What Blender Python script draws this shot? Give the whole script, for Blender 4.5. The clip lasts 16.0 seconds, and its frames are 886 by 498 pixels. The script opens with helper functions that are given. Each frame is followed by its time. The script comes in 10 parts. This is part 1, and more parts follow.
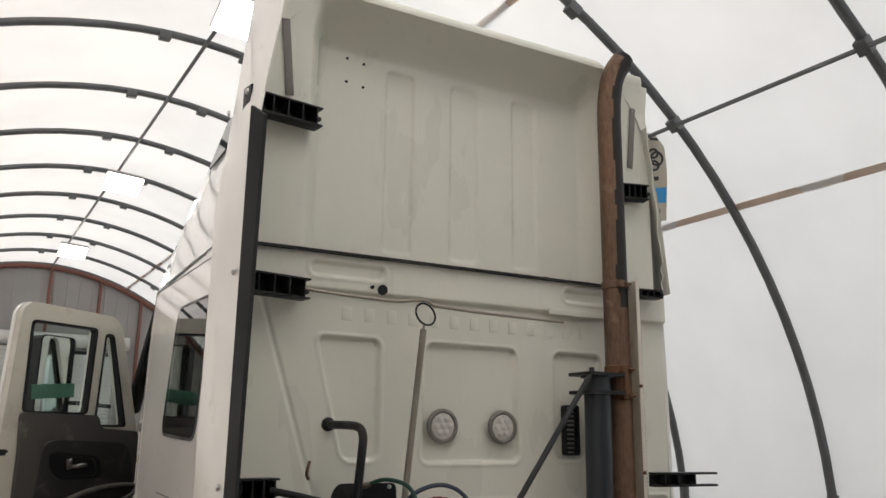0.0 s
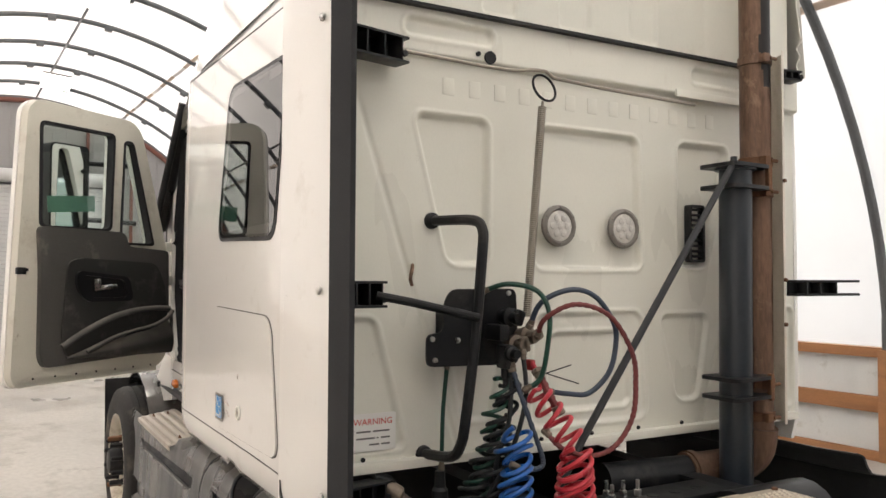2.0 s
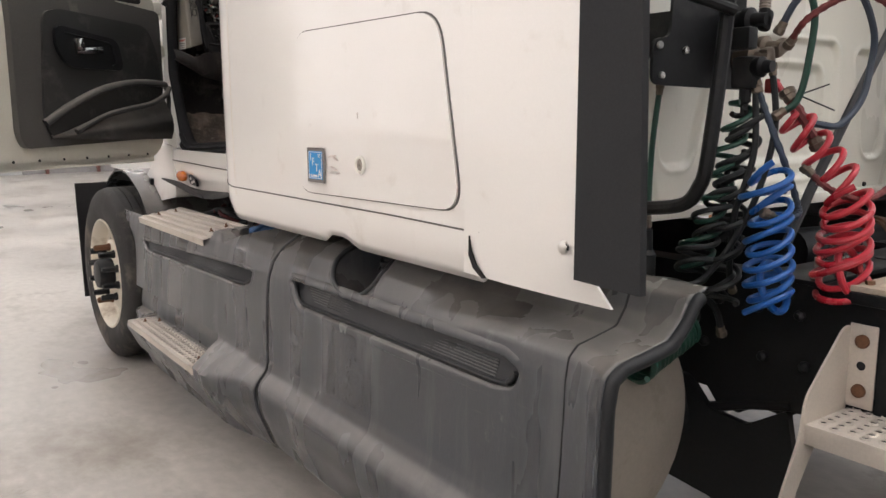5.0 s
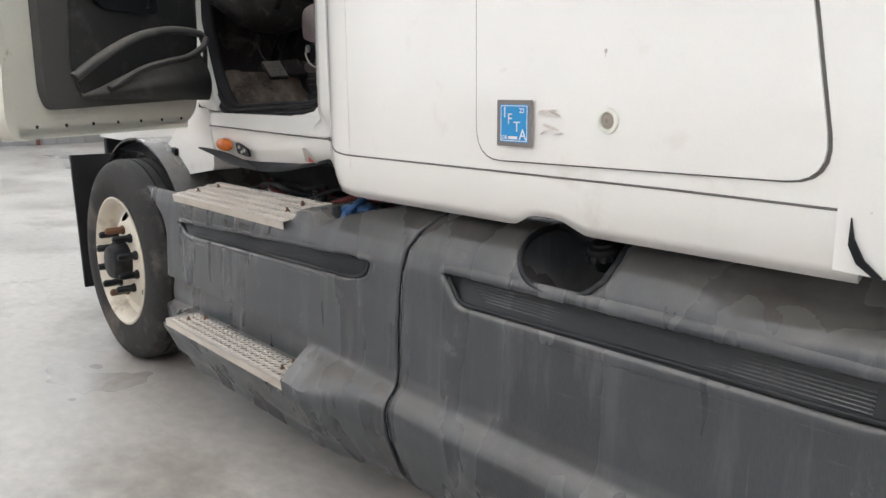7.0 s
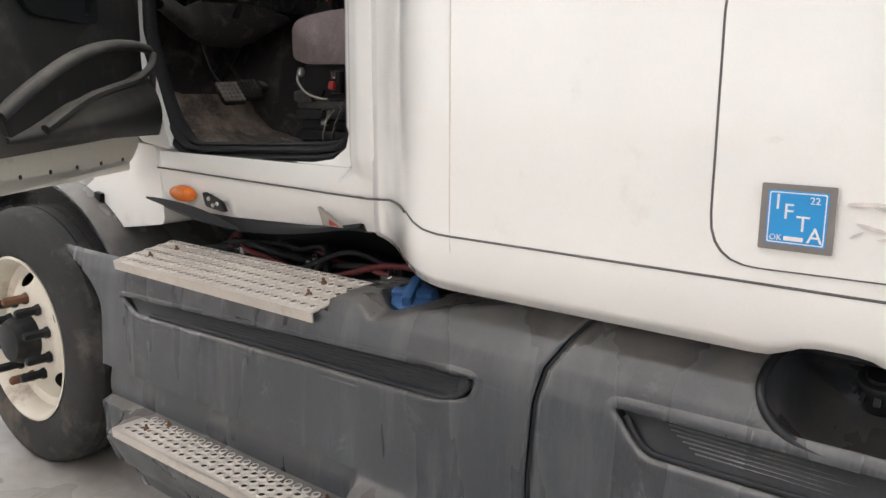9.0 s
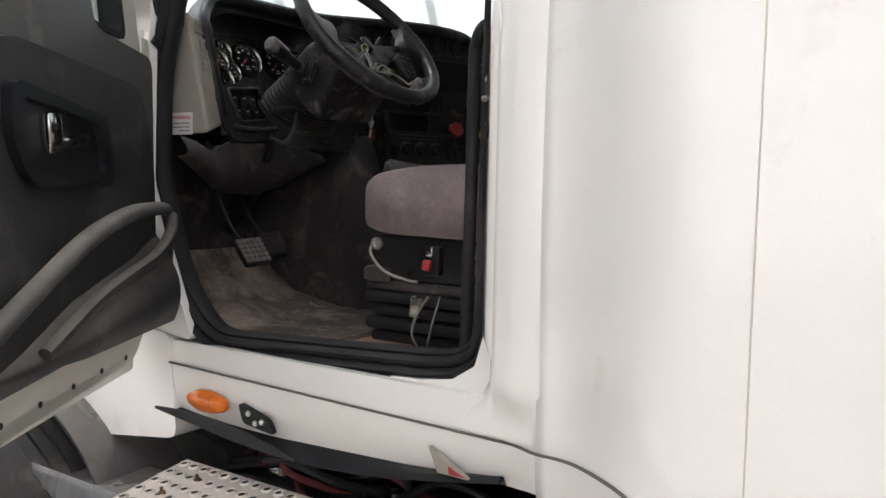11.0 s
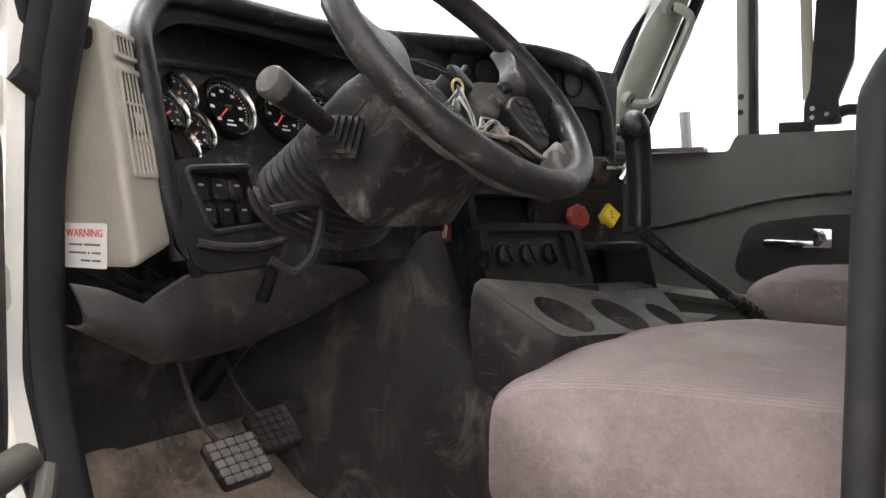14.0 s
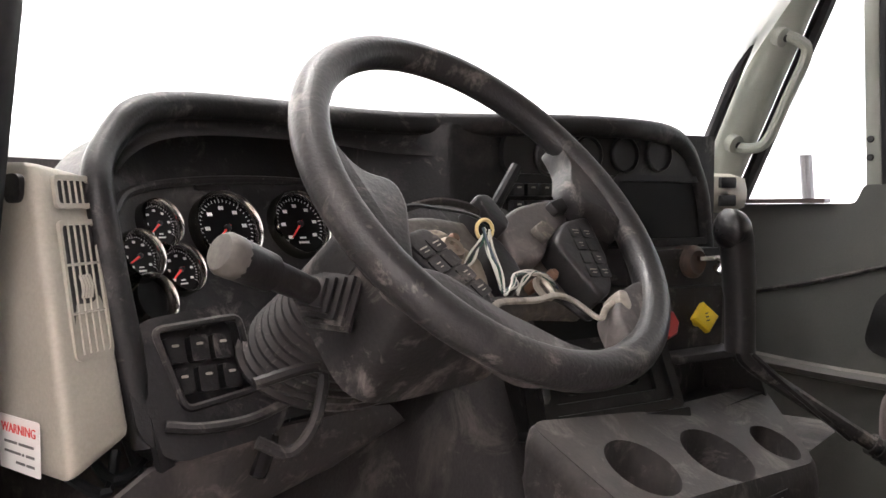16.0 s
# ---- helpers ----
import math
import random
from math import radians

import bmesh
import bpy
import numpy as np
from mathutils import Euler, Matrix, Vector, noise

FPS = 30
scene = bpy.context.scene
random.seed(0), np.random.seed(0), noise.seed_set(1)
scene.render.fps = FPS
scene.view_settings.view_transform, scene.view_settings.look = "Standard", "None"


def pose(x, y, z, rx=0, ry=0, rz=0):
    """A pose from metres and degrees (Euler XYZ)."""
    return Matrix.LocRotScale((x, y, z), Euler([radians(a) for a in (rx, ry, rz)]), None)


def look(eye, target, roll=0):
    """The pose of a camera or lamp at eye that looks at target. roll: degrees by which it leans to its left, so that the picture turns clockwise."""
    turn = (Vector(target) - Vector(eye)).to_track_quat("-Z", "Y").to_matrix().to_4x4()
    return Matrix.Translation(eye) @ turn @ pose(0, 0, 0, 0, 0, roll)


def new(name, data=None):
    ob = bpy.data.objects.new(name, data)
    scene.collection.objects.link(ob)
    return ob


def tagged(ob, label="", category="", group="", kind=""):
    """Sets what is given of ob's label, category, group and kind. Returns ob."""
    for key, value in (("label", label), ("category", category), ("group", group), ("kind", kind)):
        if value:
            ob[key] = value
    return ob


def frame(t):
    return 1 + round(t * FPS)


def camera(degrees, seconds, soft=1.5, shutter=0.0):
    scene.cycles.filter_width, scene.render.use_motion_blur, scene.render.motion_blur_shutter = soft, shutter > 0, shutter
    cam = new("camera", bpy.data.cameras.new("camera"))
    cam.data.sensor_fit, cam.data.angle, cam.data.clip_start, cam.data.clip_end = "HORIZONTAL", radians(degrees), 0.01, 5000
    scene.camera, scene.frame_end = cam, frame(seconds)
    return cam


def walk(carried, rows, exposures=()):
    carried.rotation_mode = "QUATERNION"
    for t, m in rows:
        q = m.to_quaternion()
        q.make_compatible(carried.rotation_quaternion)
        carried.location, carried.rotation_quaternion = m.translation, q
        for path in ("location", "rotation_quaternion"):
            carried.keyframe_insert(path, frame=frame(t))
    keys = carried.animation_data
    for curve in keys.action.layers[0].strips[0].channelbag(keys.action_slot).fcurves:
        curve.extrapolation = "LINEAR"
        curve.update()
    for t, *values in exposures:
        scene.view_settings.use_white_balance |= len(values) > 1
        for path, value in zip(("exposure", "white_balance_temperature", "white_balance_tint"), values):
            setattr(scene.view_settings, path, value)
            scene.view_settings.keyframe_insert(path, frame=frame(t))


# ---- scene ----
cam = camera(57.7, 16.0)
# seconds, eye, target, roll
PATH = [
    (0, (-1.827, -3.074, 1.768), (-0.849, -1.277, 2.244), 0.7),
    (0.5, (-1.906, -2.889, 1.733), (-0.897, -1.092, 2.142), 0.7),
    (1, (-1.939, -2.701, 1.706), (-0.911, -0.886, 1.959), 0.5),
    (1.5, (-1.938, -2.479, 1.677), (-0.903, -0.656, 1.805), 0.3),
    (2, (-1.916, -2.282, 1.625), (-0.879, -0.458, 1.699), 0.2),
    (2.5, (-1.958, -2.138, 1.562), (-0.920, -0.313, 1.559), 0.2),
    (3, (-2.040, -1.951, 1.508), (-0.963, -0.151, 1.403), 0.2),
    (3.5, (-2.078, -1.821, 1.461), (-0.932, -0.071, 1.263), 0.1),
    (4, (-2.071, -1.637, 1.381), (-0.891, 0.082, 1.130), 0.0),
    (4.5, (-2.098, -1.497, 1.327), (-0.910, 0.210, 1.036), -0.1),
    (5, (-2.169, -1.328, 1.282), (-0.965, 0.358, 0.943), -0.2),
    (5.2, (-2.201, -1.251, 1.275), (-0.984, 0.420, 0.904), -0.2),
    (7.3, (-2.386, -0.379, 1.223), (-1.010, 1.151, 0.801), -0.3),
    (7.5, (-2.408, -0.285, 1.251), (-0.981, 1.195, 0.825), -0.2),
    (8, (-2.414, -0.060, 1.261), (-0.889, 1.321, 0.837), 0.1),
    (8.5, (-2.363, 0.176, 1.290), (-0.793, 1.508, 0.873), 0.3),
    (9, (-2.341, 0.345, 1.328), (-0.743, 1.645, 0.919), 0.4),
    (9.5, (-2.368, 0.517, 1.387), (-0.688, 1.721, 1.018), 0.9),
    (10, (-2.325, 0.688, 1.441), (-0.612, 1.863, 1.128), 0.9),
    (10.2, (-2.281, 0.777, 1.458), (-0.564, 1.954, 1.180), 1.0),
    (12.3, (-1.834, 1.443, 1.577), (-0.065, 2.569, 1.479), 1.1),
    (12.5, (-1.752, 1.498, 1.590), (0.016, 2.626, 1.492), 1.0),
    (13, (-1.600, 1.595, 1.615), (0.152, 2.750, 1.517), 0.9),
    (13.5, (-1.485, 1.708, 1.639), (0.252, 2.884, 1.537), 0.7),
    (14, (-1.400, 1.825, 1.688), (0.339, 2.998, 1.588), 0.7),
    (14.5, (-1.339, 1.874, 1.734), (0.398, 3.049, 1.626), 0.6),
    (15, (-1.259, 1.892, 1.781), (0.442, 3.120, 1.684), 0.2),
    (15.5, (-1.182, 1.892, 1.827), (0.448, 3.212, 1.731), 0.0),
    (16, (-1.150, 1.899, 1.867), (0.420, 3.290, 1.757), -0.2),
]
EXPOSURES = [(0.0, 0.05, 6450, 6), (0.5, 0.15, 6480, 6), (1.0, 0.3, 6500, 7), (1.5, 0.62, 6550, 8), (2.0, 0.8, 6650, 8), (2.5, 0.85, 6750, 9), (3.0, 0.98, 6450, 9), (3.5, 1.08, 6150, 9), (4.0, 0.92, 6200, 9), (5.2, 0.9, 6300, 10), (7.5, 1.1, 5700, 3), (8.5, 1.12, 5700, 3), (9.5, 1.12, 6200, 9), (10.2, 1.1, 5950, 7), (12.5, 1.4, 5850, 7), (13.0, 1.36, 6250, 10), (13.5, 2.25, 5950, 9), (14.5, 2.5, 6300, 11), (16.0, 2.65, 6350, 15)]
walk(cam, [(t, look(eye, target, roll)) for t, eye, target, roll in PATH], EXPOSURES)

# ---- light: overcast daylight through the tent cloth ----
world = bpy.data.worlds.new("sky")
scene.world = world
world.use_nodes = True
wn = world.node_tree.nodes
sky = wn.new("ShaderNodeTexSky")
sky.sky_type, sky.sun_disc = "NISHITA", False
sky.sun_elevation, sky.sun_rotation = radians(50), radians(-60)
sky.air_density, sky.dust_density, sky.ozone_density = 0.4, 9.0, 0.0
wn["Background"].inputs["Strength"].default_value = 0.15
world.node_tree.links.new(sky.outputs["Color"], wn["Background"].inputs["Color"])
sun = new("sun", bpy.data.lights.new("sun", "SUN"))
sun.data.energy, sun.data.angle, sun.data.color = 2.7, radians(25), (1.0, 0.97, 0.93)
sun.matrix_world = look((28, 2, 40), (0, 0, 0))


# ---- helpers for building ----
def nodes_of(m):
    return m.node_tree.nodes, m.node_tree.links


def material(name, color, rough=0.5, metal=0.0, var=0.15, scale=6.0, fine=60.0, bump=0.1, coat=0.0, dirt=None, dirt_amount=0.0, dirt_scale=3.0, stretch=(1, 1, 1), rough_var=0.12, spec=0.5, rib=0.0, dust_light=None, dust_light_amount=0.6, grime=None, grime_amount=0.5, grime_scale=18.0, scratch=0.0):
    """Two scales of colour change, fine relief and, where given, dirt in patches."""
    m = bpy.data.materials.new(name)
    m.use_nodes = True
    n, l = nodes_of(m)
    b = n["Principled BSDF"]
    b.inputs["Metallic"].default_value = metal
    b.inputs["Specular IOR Level"].default_value = spec
    b.inputs["Coat Weight"].default_value = coat
    b.inputs["Coat Roughness"].default_value = 0.035
    co, mp = n.new("ShaderNodeTexCoord"), n.new("ShaderNodeMapping")
    mp.inputs["Scale"].default_value = stretch
    l.new(co.outputs["Object"], mp.inputs["Vector"])
    big, small = n.new("ShaderNodeTexNoise"), n.new("ShaderNodeTexNoise")
    big.inputs["Scale"].default_value, big.inputs["Detail"].default_value = scale, 4
    small.inputs["Scale"].default_value, small.inputs["Detail"].default_value = fine, 3
    for t in (big, small):
        l.new(mp.outputs["Vector"], t.inputs["Vector"])
    mix = n.new("ShaderNodeMath")
    mix.operation = "MULTIPLY_ADD"
    mix.inputs[1].default_value = 0.6
    l.new(big.outputs["Fac"], mix.inputs[0])
    add = n.new("ShaderNodeMath")
    add.operation = "MULTIPLY"
    add.inputs[1].default_value = 0.4
    l.new(small.outputs["Fac"], add.inputs[0])
    l.new(add.outputs[0], mix.inputs[2])
    ramp = n.new("ShaderNodeValToRGB")
    ramp.color_ramp.elements[0].position, ramp.color_ramp.elements[1].position = 0.3, 0.7
    ramp.color_ramp.elements[0].color = (*[c * (1 - var) for c in color], 1)
    ramp.color_ramp.elements[1].color = (*[min(1, c * (1 + var)) for c in color], 1)
    l.new(mix.outputs[0], ramp.inputs["Fac"])
    out = ramp.outputs["Color"]
    if dirt:
        d = n.new("ShaderNodeTexNoise")
        d.inputs["Scale"].default_value, d.inputs["Detail"].default_value, d.inputs["Roughness"].default_value = dirt_scale, 8, 0.65
        l.new(mp.outputs["Vector"], d.inputs["Vector"])
        dr = n.new("ShaderNodeValToRGB")
        dr.color_ramp.elements[0].position, dr.color_ramp.elements[1].position = 0.62 - 0.3 * dirt_amount, 0.78 - 0.2 * dirt_amount
        l.new(d.outputs["Fac"], dr.inputs["Fac"])
        mx = n.new("ShaderNodeMix")
        mx.data_type = "RGBA"
        mx.inputs["B"].default_value = (*dirt, 1)
        l.new(dr.outputs["Color"], mx.inputs["Factor"])
        l.new(out, mx.inputs["A"])
        out = mx.outputs["Result"]
    if dust_light:
        # settled dust plus painted overhead light on whatever faces up, broken up by handling
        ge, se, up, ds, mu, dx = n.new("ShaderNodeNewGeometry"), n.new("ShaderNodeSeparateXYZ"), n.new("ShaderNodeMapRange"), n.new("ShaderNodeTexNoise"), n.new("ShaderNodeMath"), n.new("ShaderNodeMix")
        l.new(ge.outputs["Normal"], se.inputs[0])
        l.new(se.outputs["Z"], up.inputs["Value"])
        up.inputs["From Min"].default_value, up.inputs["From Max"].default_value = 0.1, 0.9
        up.inputs["To Max"].default_value = dust_light_amount * 1.7
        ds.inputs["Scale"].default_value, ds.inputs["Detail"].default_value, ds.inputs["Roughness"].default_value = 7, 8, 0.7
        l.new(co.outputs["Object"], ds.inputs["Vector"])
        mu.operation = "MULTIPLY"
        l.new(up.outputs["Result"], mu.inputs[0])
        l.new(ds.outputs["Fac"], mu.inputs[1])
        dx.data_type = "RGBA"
        dx.inputs["B"].default_value = (*dust_light, 1)
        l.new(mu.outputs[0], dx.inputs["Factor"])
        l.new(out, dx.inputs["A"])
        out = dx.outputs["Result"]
    if grime:
        # handled-in dirt with crisp, broken edges, and thin scratches
        g, gr, gx = n.new("ShaderNodeTexNoise"), n.new("ShaderNodeMapRange"), n.new("ShaderNodeMix")
        g.inputs["Scale"].default_value, g.inputs["Detail"].default_value, g.inputs["Roughness"].default_value, g.inputs["Distortion"].default_value = grime_scale, 12, 0.72, 0.6
        l.new(co.outputs["Object"], g.inputs["Vector"])
        gr.inputs["From Min"].default_value, gr.inputs["From Max"].default_value = 0.60 - 0.16 * grime_amount, 0.74 - 0.16 * grime_amount
        gr.inputs["To Max"].default_value = 0.85
        l.new(g.outputs["Fac"], gr.inputs["Value"])
        fac = gr.outputs["Result"]
        if scratch:
            for turn in ((14, 0.3, 0.5), (-22, 0.6, -0.4)):
                sm, sn, sr, mxm = n.new("ShaderNodeMapping"), n.new("ShaderNodeTexNoise"), n.new("ShaderNodeMapRange"), n.new("ShaderNodeMath")
                sm.inputs["Rotation"].default_value = (radians(turn[0]), turn[1], turn[2])
                sm.inputs["Scale"].default_value = (90, 6, 90) if turn[0] > 0 else (70, 90, 5)
                l.new(co.outputs["Object"], sm.inputs["Vector"])
                l.new(sm.outputs["Vector"], sn.inputs["Vector"])
                sn.inputs["Scale"].default_value, sn.inputs["Detail"].default_value = 1.0, 2
                sr.inputs["From Min"].default_value, sr.inputs["From Max"].default_value = 0.70, 0.78
                sr.inputs["To Max"].default_value = scratch
                l.new(sn.outputs["Fac"], sr.inputs["Value"])
                mxm.operation = "MAXIMUM"
                l.new(fac, mxm.inputs[0])
                l.new(sr.outputs["Result"], mxm.inputs[1])
                fac = mxm.outputs[0]
        gx.data_type = "RGBA"
        gx.inputs["B"].default_value = (*grime, 1)
        l.new(fac, gx.inputs["Factor"])
        l.new(out, gx.inputs["A"])
        out = gx.outputs["Result"]
    l.new(out, b.inputs["Base Color"])
    rr = n.new("ShaderNodeMapRange")
    rr.inputs["To Min"].default_value, rr.inputs["To Max"].default_value = max(0.03, rough - rough_var), min(1, rough + rough_var)
    rr.inputs["From Min"].default_value, rr.inputs["From Max"].default_value = 0.3, 0.7
    l.new(big.outputs["Fac"], rr.inputs["Value"])
    l.new(rr.outputs["Result"], b.inputs["Roughness"])
    if rib:
        # woven ribs running up the cloth
        wv, hm = n.new("ShaderNodeTexWave"), n.new("ShaderNodeMixRGB")
        wv.bands_direction = "X"
        wv.inputs["Scale"].default_value, wv.inputs["Distortion"].default_value, wv.inputs["Detail"].default_value, wv.inputs["Detail Scale"].default_value = rib, 2.5, 3, 2
        l.new(co.outputs["Object"], wv.inputs["Vector"])
        hm.blend_type = "MULTIPLY"
        hm.inputs[0].default_value = 0.18
        l.new(out, hm.inputs[1])
        l.new(wv.outputs["Color"], hm.inputs[2])
        l.new(hm.outputs[0], b.inputs["Base Color"])
    if bump:
        bp = n.new("ShaderNodeBump")
        bp.inputs["Strength"].default_value, bp.inputs["Distance"].default_value = bump, 0.003
        l.new(small.outputs["Fac"], bp.inputs["Height"])
        l.new(bp.outputs["Normal"], b.inputs["Normal"])
    return m


def glow(name, color, strength):
    m = bpy.data.materials.new(name)
    m.use_nodes = True
    b = m.node_tree.nodes["Principled BSDF"]
    b.inputs["Base Color"].default_value = (*color, 1)
    b.inputs["Emission Color"].default_value = (*color, 1)
    b.inputs["Emission Strength"].default_value = strength
    return m


def glass(name, color, rough=0.02, clear=0.9, dust_light=0.0):
    """A thin pane: mirror reflection over tinted see-through."""
    m = bpy.data.materials.new(name)
    m.use_nodes = True
    n, l = nodes_of(m)
    n.remove(n["Principled BSDF"])
    tr, gl, mx, fr = n.new("ShaderNodeBsdfTransparent"), n.new("ShaderNodeBsdfGlossy"), n.new("ShaderNodeMixShader"), n.new("ShaderNodeLayerWeight")
    tr.inputs["Color"].default_value = (*[c * clear for c in color], 1)
    gl.inputs["Roughness"].default_value = rough
    pw, ma = n.new("ShaderNodeMath"), n.new("ShaderNodeMath")
    pw.operation, ma.operation = "POWER", "MULTIPLY_ADD"
    pw.inputs[1].default_value = 4.0
    ma.inputs[1].default_value, ma.inputs[2].default_value = 0.90, 0.05
    fr.inputs["Blend"].default_value = 0.5
    l.new(fr.outputs["Facing"], pw.inputs[0])
    l.new(pw.outputs[0], ma.inputs[0])
    l.new(ma.outputs[0], mx.inputs[0])
    through_it = tr.outputs[0]
    if dust_light:
        # pale haze mixed in so arches behind wash out as if overexposed
        tl, dm = n.new("ShaderNodeBsdfTranslucent"), n.new("ShaderNodeMixShader")
        tl.inputs["Color"].default_value = (0.85, 0.88, 0.86, 1)
        dm.inputs[0].default_value = dust_light
        l.new(tr.outputs[0], dm.inputs[1])
        l.new(tl.outputs[0], dm.inputs[2])
        through_it = dm.outputs[0]
    l.new(through_it, mx.inputs[1])
    l.new(gl.outputs[0], mx.inputs[2])
    l.new(mx.outputs[0], n["Material Output"].inputs["Surface"])
    return m


def cloth(name, color, share=0.5):
    """Tent cloth that lets daylight through."""
    m = bpy.data.materials.new(name)
    m.use_nodes = True
    n, l = nodes_of(m)
    n.remove(n["Principled BSDF"])
    tl, df, mx = n.new("ShaderNodeBsdfTranslucent"), n.new("ShaderNodeBsdfDiffuse"), n.new("ShaderNodeMixShader")
    co, no, ra = n.new("ShaderNodeTexCoord"), n.new("ShaderNodeTexNoise"), n.new("ShaderNodeValToRGB")
    no.inputs["Scale"].default_value, no.inputs["Detail"].default_value = 0.7, 7
    l.new(co.outputs["Object"], no.inputs["Vector"])
    l.new(no.outputs["Fac"], ra.inputs["Fac"])
    ra.color_ramp.elements[0].position, ra.color_ramp.elements[1].position = 0.25, 0.6
    ra.color_ramp.elements[0].color = (*[c * 0.9 for c in color], 1)
    ra.color_ramp.elements[1].color = (*color, 1)
    for s in (tl, df):
        l.new(ra.outputs["Color"], s.inputs["Color"])
    mx.inputs[0].default_value = share
    l.new(df.outputs[0], mx.inputs[1])
    l.new(tl.outputs[0], mx.inputs[2])
    l.new(mx.outputs[0], n["Material Output"].inputs["Surface"])
    return m


def finish(name, bm, mats, parent=None, label="", angle=35, matrix=None):
    bmesh.ops.remove_doubles(bm, verts=bm.verts, dist=1e-5)
    bmesh.ops.recalc_face_normals(bm, faces=bm.faces)
    me = bpy.data.meshes.new(name)
    bm.to_mesh(me)
    bm.free()
    me.polygons.foreach_set("use_smooth", [True] * len(me.polygons))
    me.set_sharp_from_angle(angle=radians(angle))
    for m in mats if isinstance(mats, (list, tuple)) else [mats]:
        me.materials.append(m)
    ob = new(name, me)
    if parent:
        ob.parent = parent
    if matrix:
        ob.matrix_basis = matrix
    if label:
        tagged(ob, label)
    return ob


def part(name, bm, mats, parent, label="", angle=35, matrix=None):
    return finish(name, bm, mats, parent, label, angle, matrix)


def thing(name, label, category, group="", at=(0, 0, 0)):
    ob = new(name)
    ob.location = at
    ob.empty_display_size = 0.1
    return tagged(ob, label, category, group)


def B():
    return bmesh.new()


def box(bm, c, s, bevel=0.0, rot=(0, 0, 0), mi=0, seg=2):
    m = pose(*c, *rot) @ Matrix.Diagonal((*s, 1))
    r = bmesh.ops.create_cube(bm, size=1.0, matrix=m)
    fs = {f for v in r["verts"] for f in v.link_faces}
    if bevel:
        es = list({e for v in r["verts"] for e in v.link_edges})
        q = bmesh.ops.bevel(bm, geom=es, offset=bevel, segments=seg, affect="EDGES", profile=0.6)
        fs = {f for f in bm.faces if f.is_valid and f in set(q["faces"])} | {f for f in fs if f.is_valid}
    for f in fs:
        f.material_index = mi
    return bm


def curve(pts, n=8, closed=False):
    """A smooth line through the points."""
    p = [Vector(q) for q in pts]
    out, k = [], len(p)
    for i in range(k if closed else k - 1):
        a = p[(i - 1) % k] if closed or i else p[0] * 2 - p[1]
        b, c = p[i], p[(i + 1) % k]
        d = p[(i + 2) % k] if closed or i + 2 < k else p[-1] * 2 - p[-2]
        for j in range(n):
            t = j / n
            out.append(0.5 * ((2 * b) + (c - a) * t + (2 * a - 5 * b + 4 * c - d) * t * t + (3 * b - a - 3 * c + d) * t ** 3))
    if not closed:
        out.append(p[-1])
    return out


def tube(bm, pts, r, seg=8, closed=False, mi=0, flat=1.0):
    """A round (or flattened) tube along a line; r may be a list."""
    p = [Vector(q) for q in pts]
    n = len(p)
    rs = r if isinstance(r, (list, tuple)) else [r] * n
    rings, up = [], None
    for i in range(n):
        a, b = p[(i - 1) % n] if closed or i else p[0], p[(i + 1) % n] if closed or i + 1 < n else p[-1]
        t = (b - a).normalized() if (b - a).length > 1e-9 else Vector((0, 0, 1))
        if up is None:
            up = t.orthogonal().normalized()
        up = (up - t * up.dot(t)).normalized() if (up - t * up.dot(t)).length > 1e-6 else t.orthogonal().normalized()
        side = t.cross(up)
        rings.append([bm.verts.new(p[i] + rs[i] * (math.cos(2 * math.pi * k / seg) * up + flat * math.sin(2 * math.pi * k / seg) * side)) for k in range(seg)])
    for i in range(n if closed else n - 1):
        A, C = rings[i], rings[(i + 1) % n]
        for k in range(seg):
            f = bm.faces.new((A[k], A[(k + 1) % seg], C[(k + 1) % seg], C[k]))
            f.material_index = mi
    if not closed:
        for q in (rings[0][::-1], rings[-1]):
            bm.faces.new(q).material_index = mi
    return bm


def lathe(bm, prof, m=None, seg=24, mi=0, cap=True):
    """Turn (radius, height) about the local z axis, placed by m."""
    m = m or Matrix()
    rings = []
    for r, z in prof:
        if r < 1e-6:
            rings.append([bm.verts.new(m @ Vector((0, 0, z)))])
        else:
            rings.append([bm.verts.new(m @ Vector((r * math.cos(2 * math.pi * k / seg), r * math.sin(2 * math.pi * k / seg), z))) for k in range(seg)])
    for A, C in zip(rings, rings[1:]):
        for k in range(seg):
            a, b, c, d = A[k % len(A)], A[(k + 1) % len(A)], C[(k + 1) % len(C)], C[k % len(C)]
            vs = []
            for v in (a, b, c, d):
                if v not in vs:
                    vs.append(v)
            if len(vs) > 2:
                bm.faces.new(vs).material_index = mi
    if cap:
        for q in (rings[0][::-1], rings[-1]):
            if len(q) > 2:
                bm.faces.new(q).material_index = mi
    return bm


def rrect(x0, y0, x1, y1, r, n=5):
    """A rectangle with round corners, as 2D points."""
    out = []
    for cx, cy, a in ((x1 - r, y1 - r, 0), (x0 + r, y1 - r, 90), (x0 + r, y0 + r, 180), (x1 - r, y0 + r, 270)):
        out += [(cx + r * math.cos(radians(a + 90 * i / n)), cy + r * math.sin(radians(a + 90 * i / n))) for i in range(n + 1)]
    return out


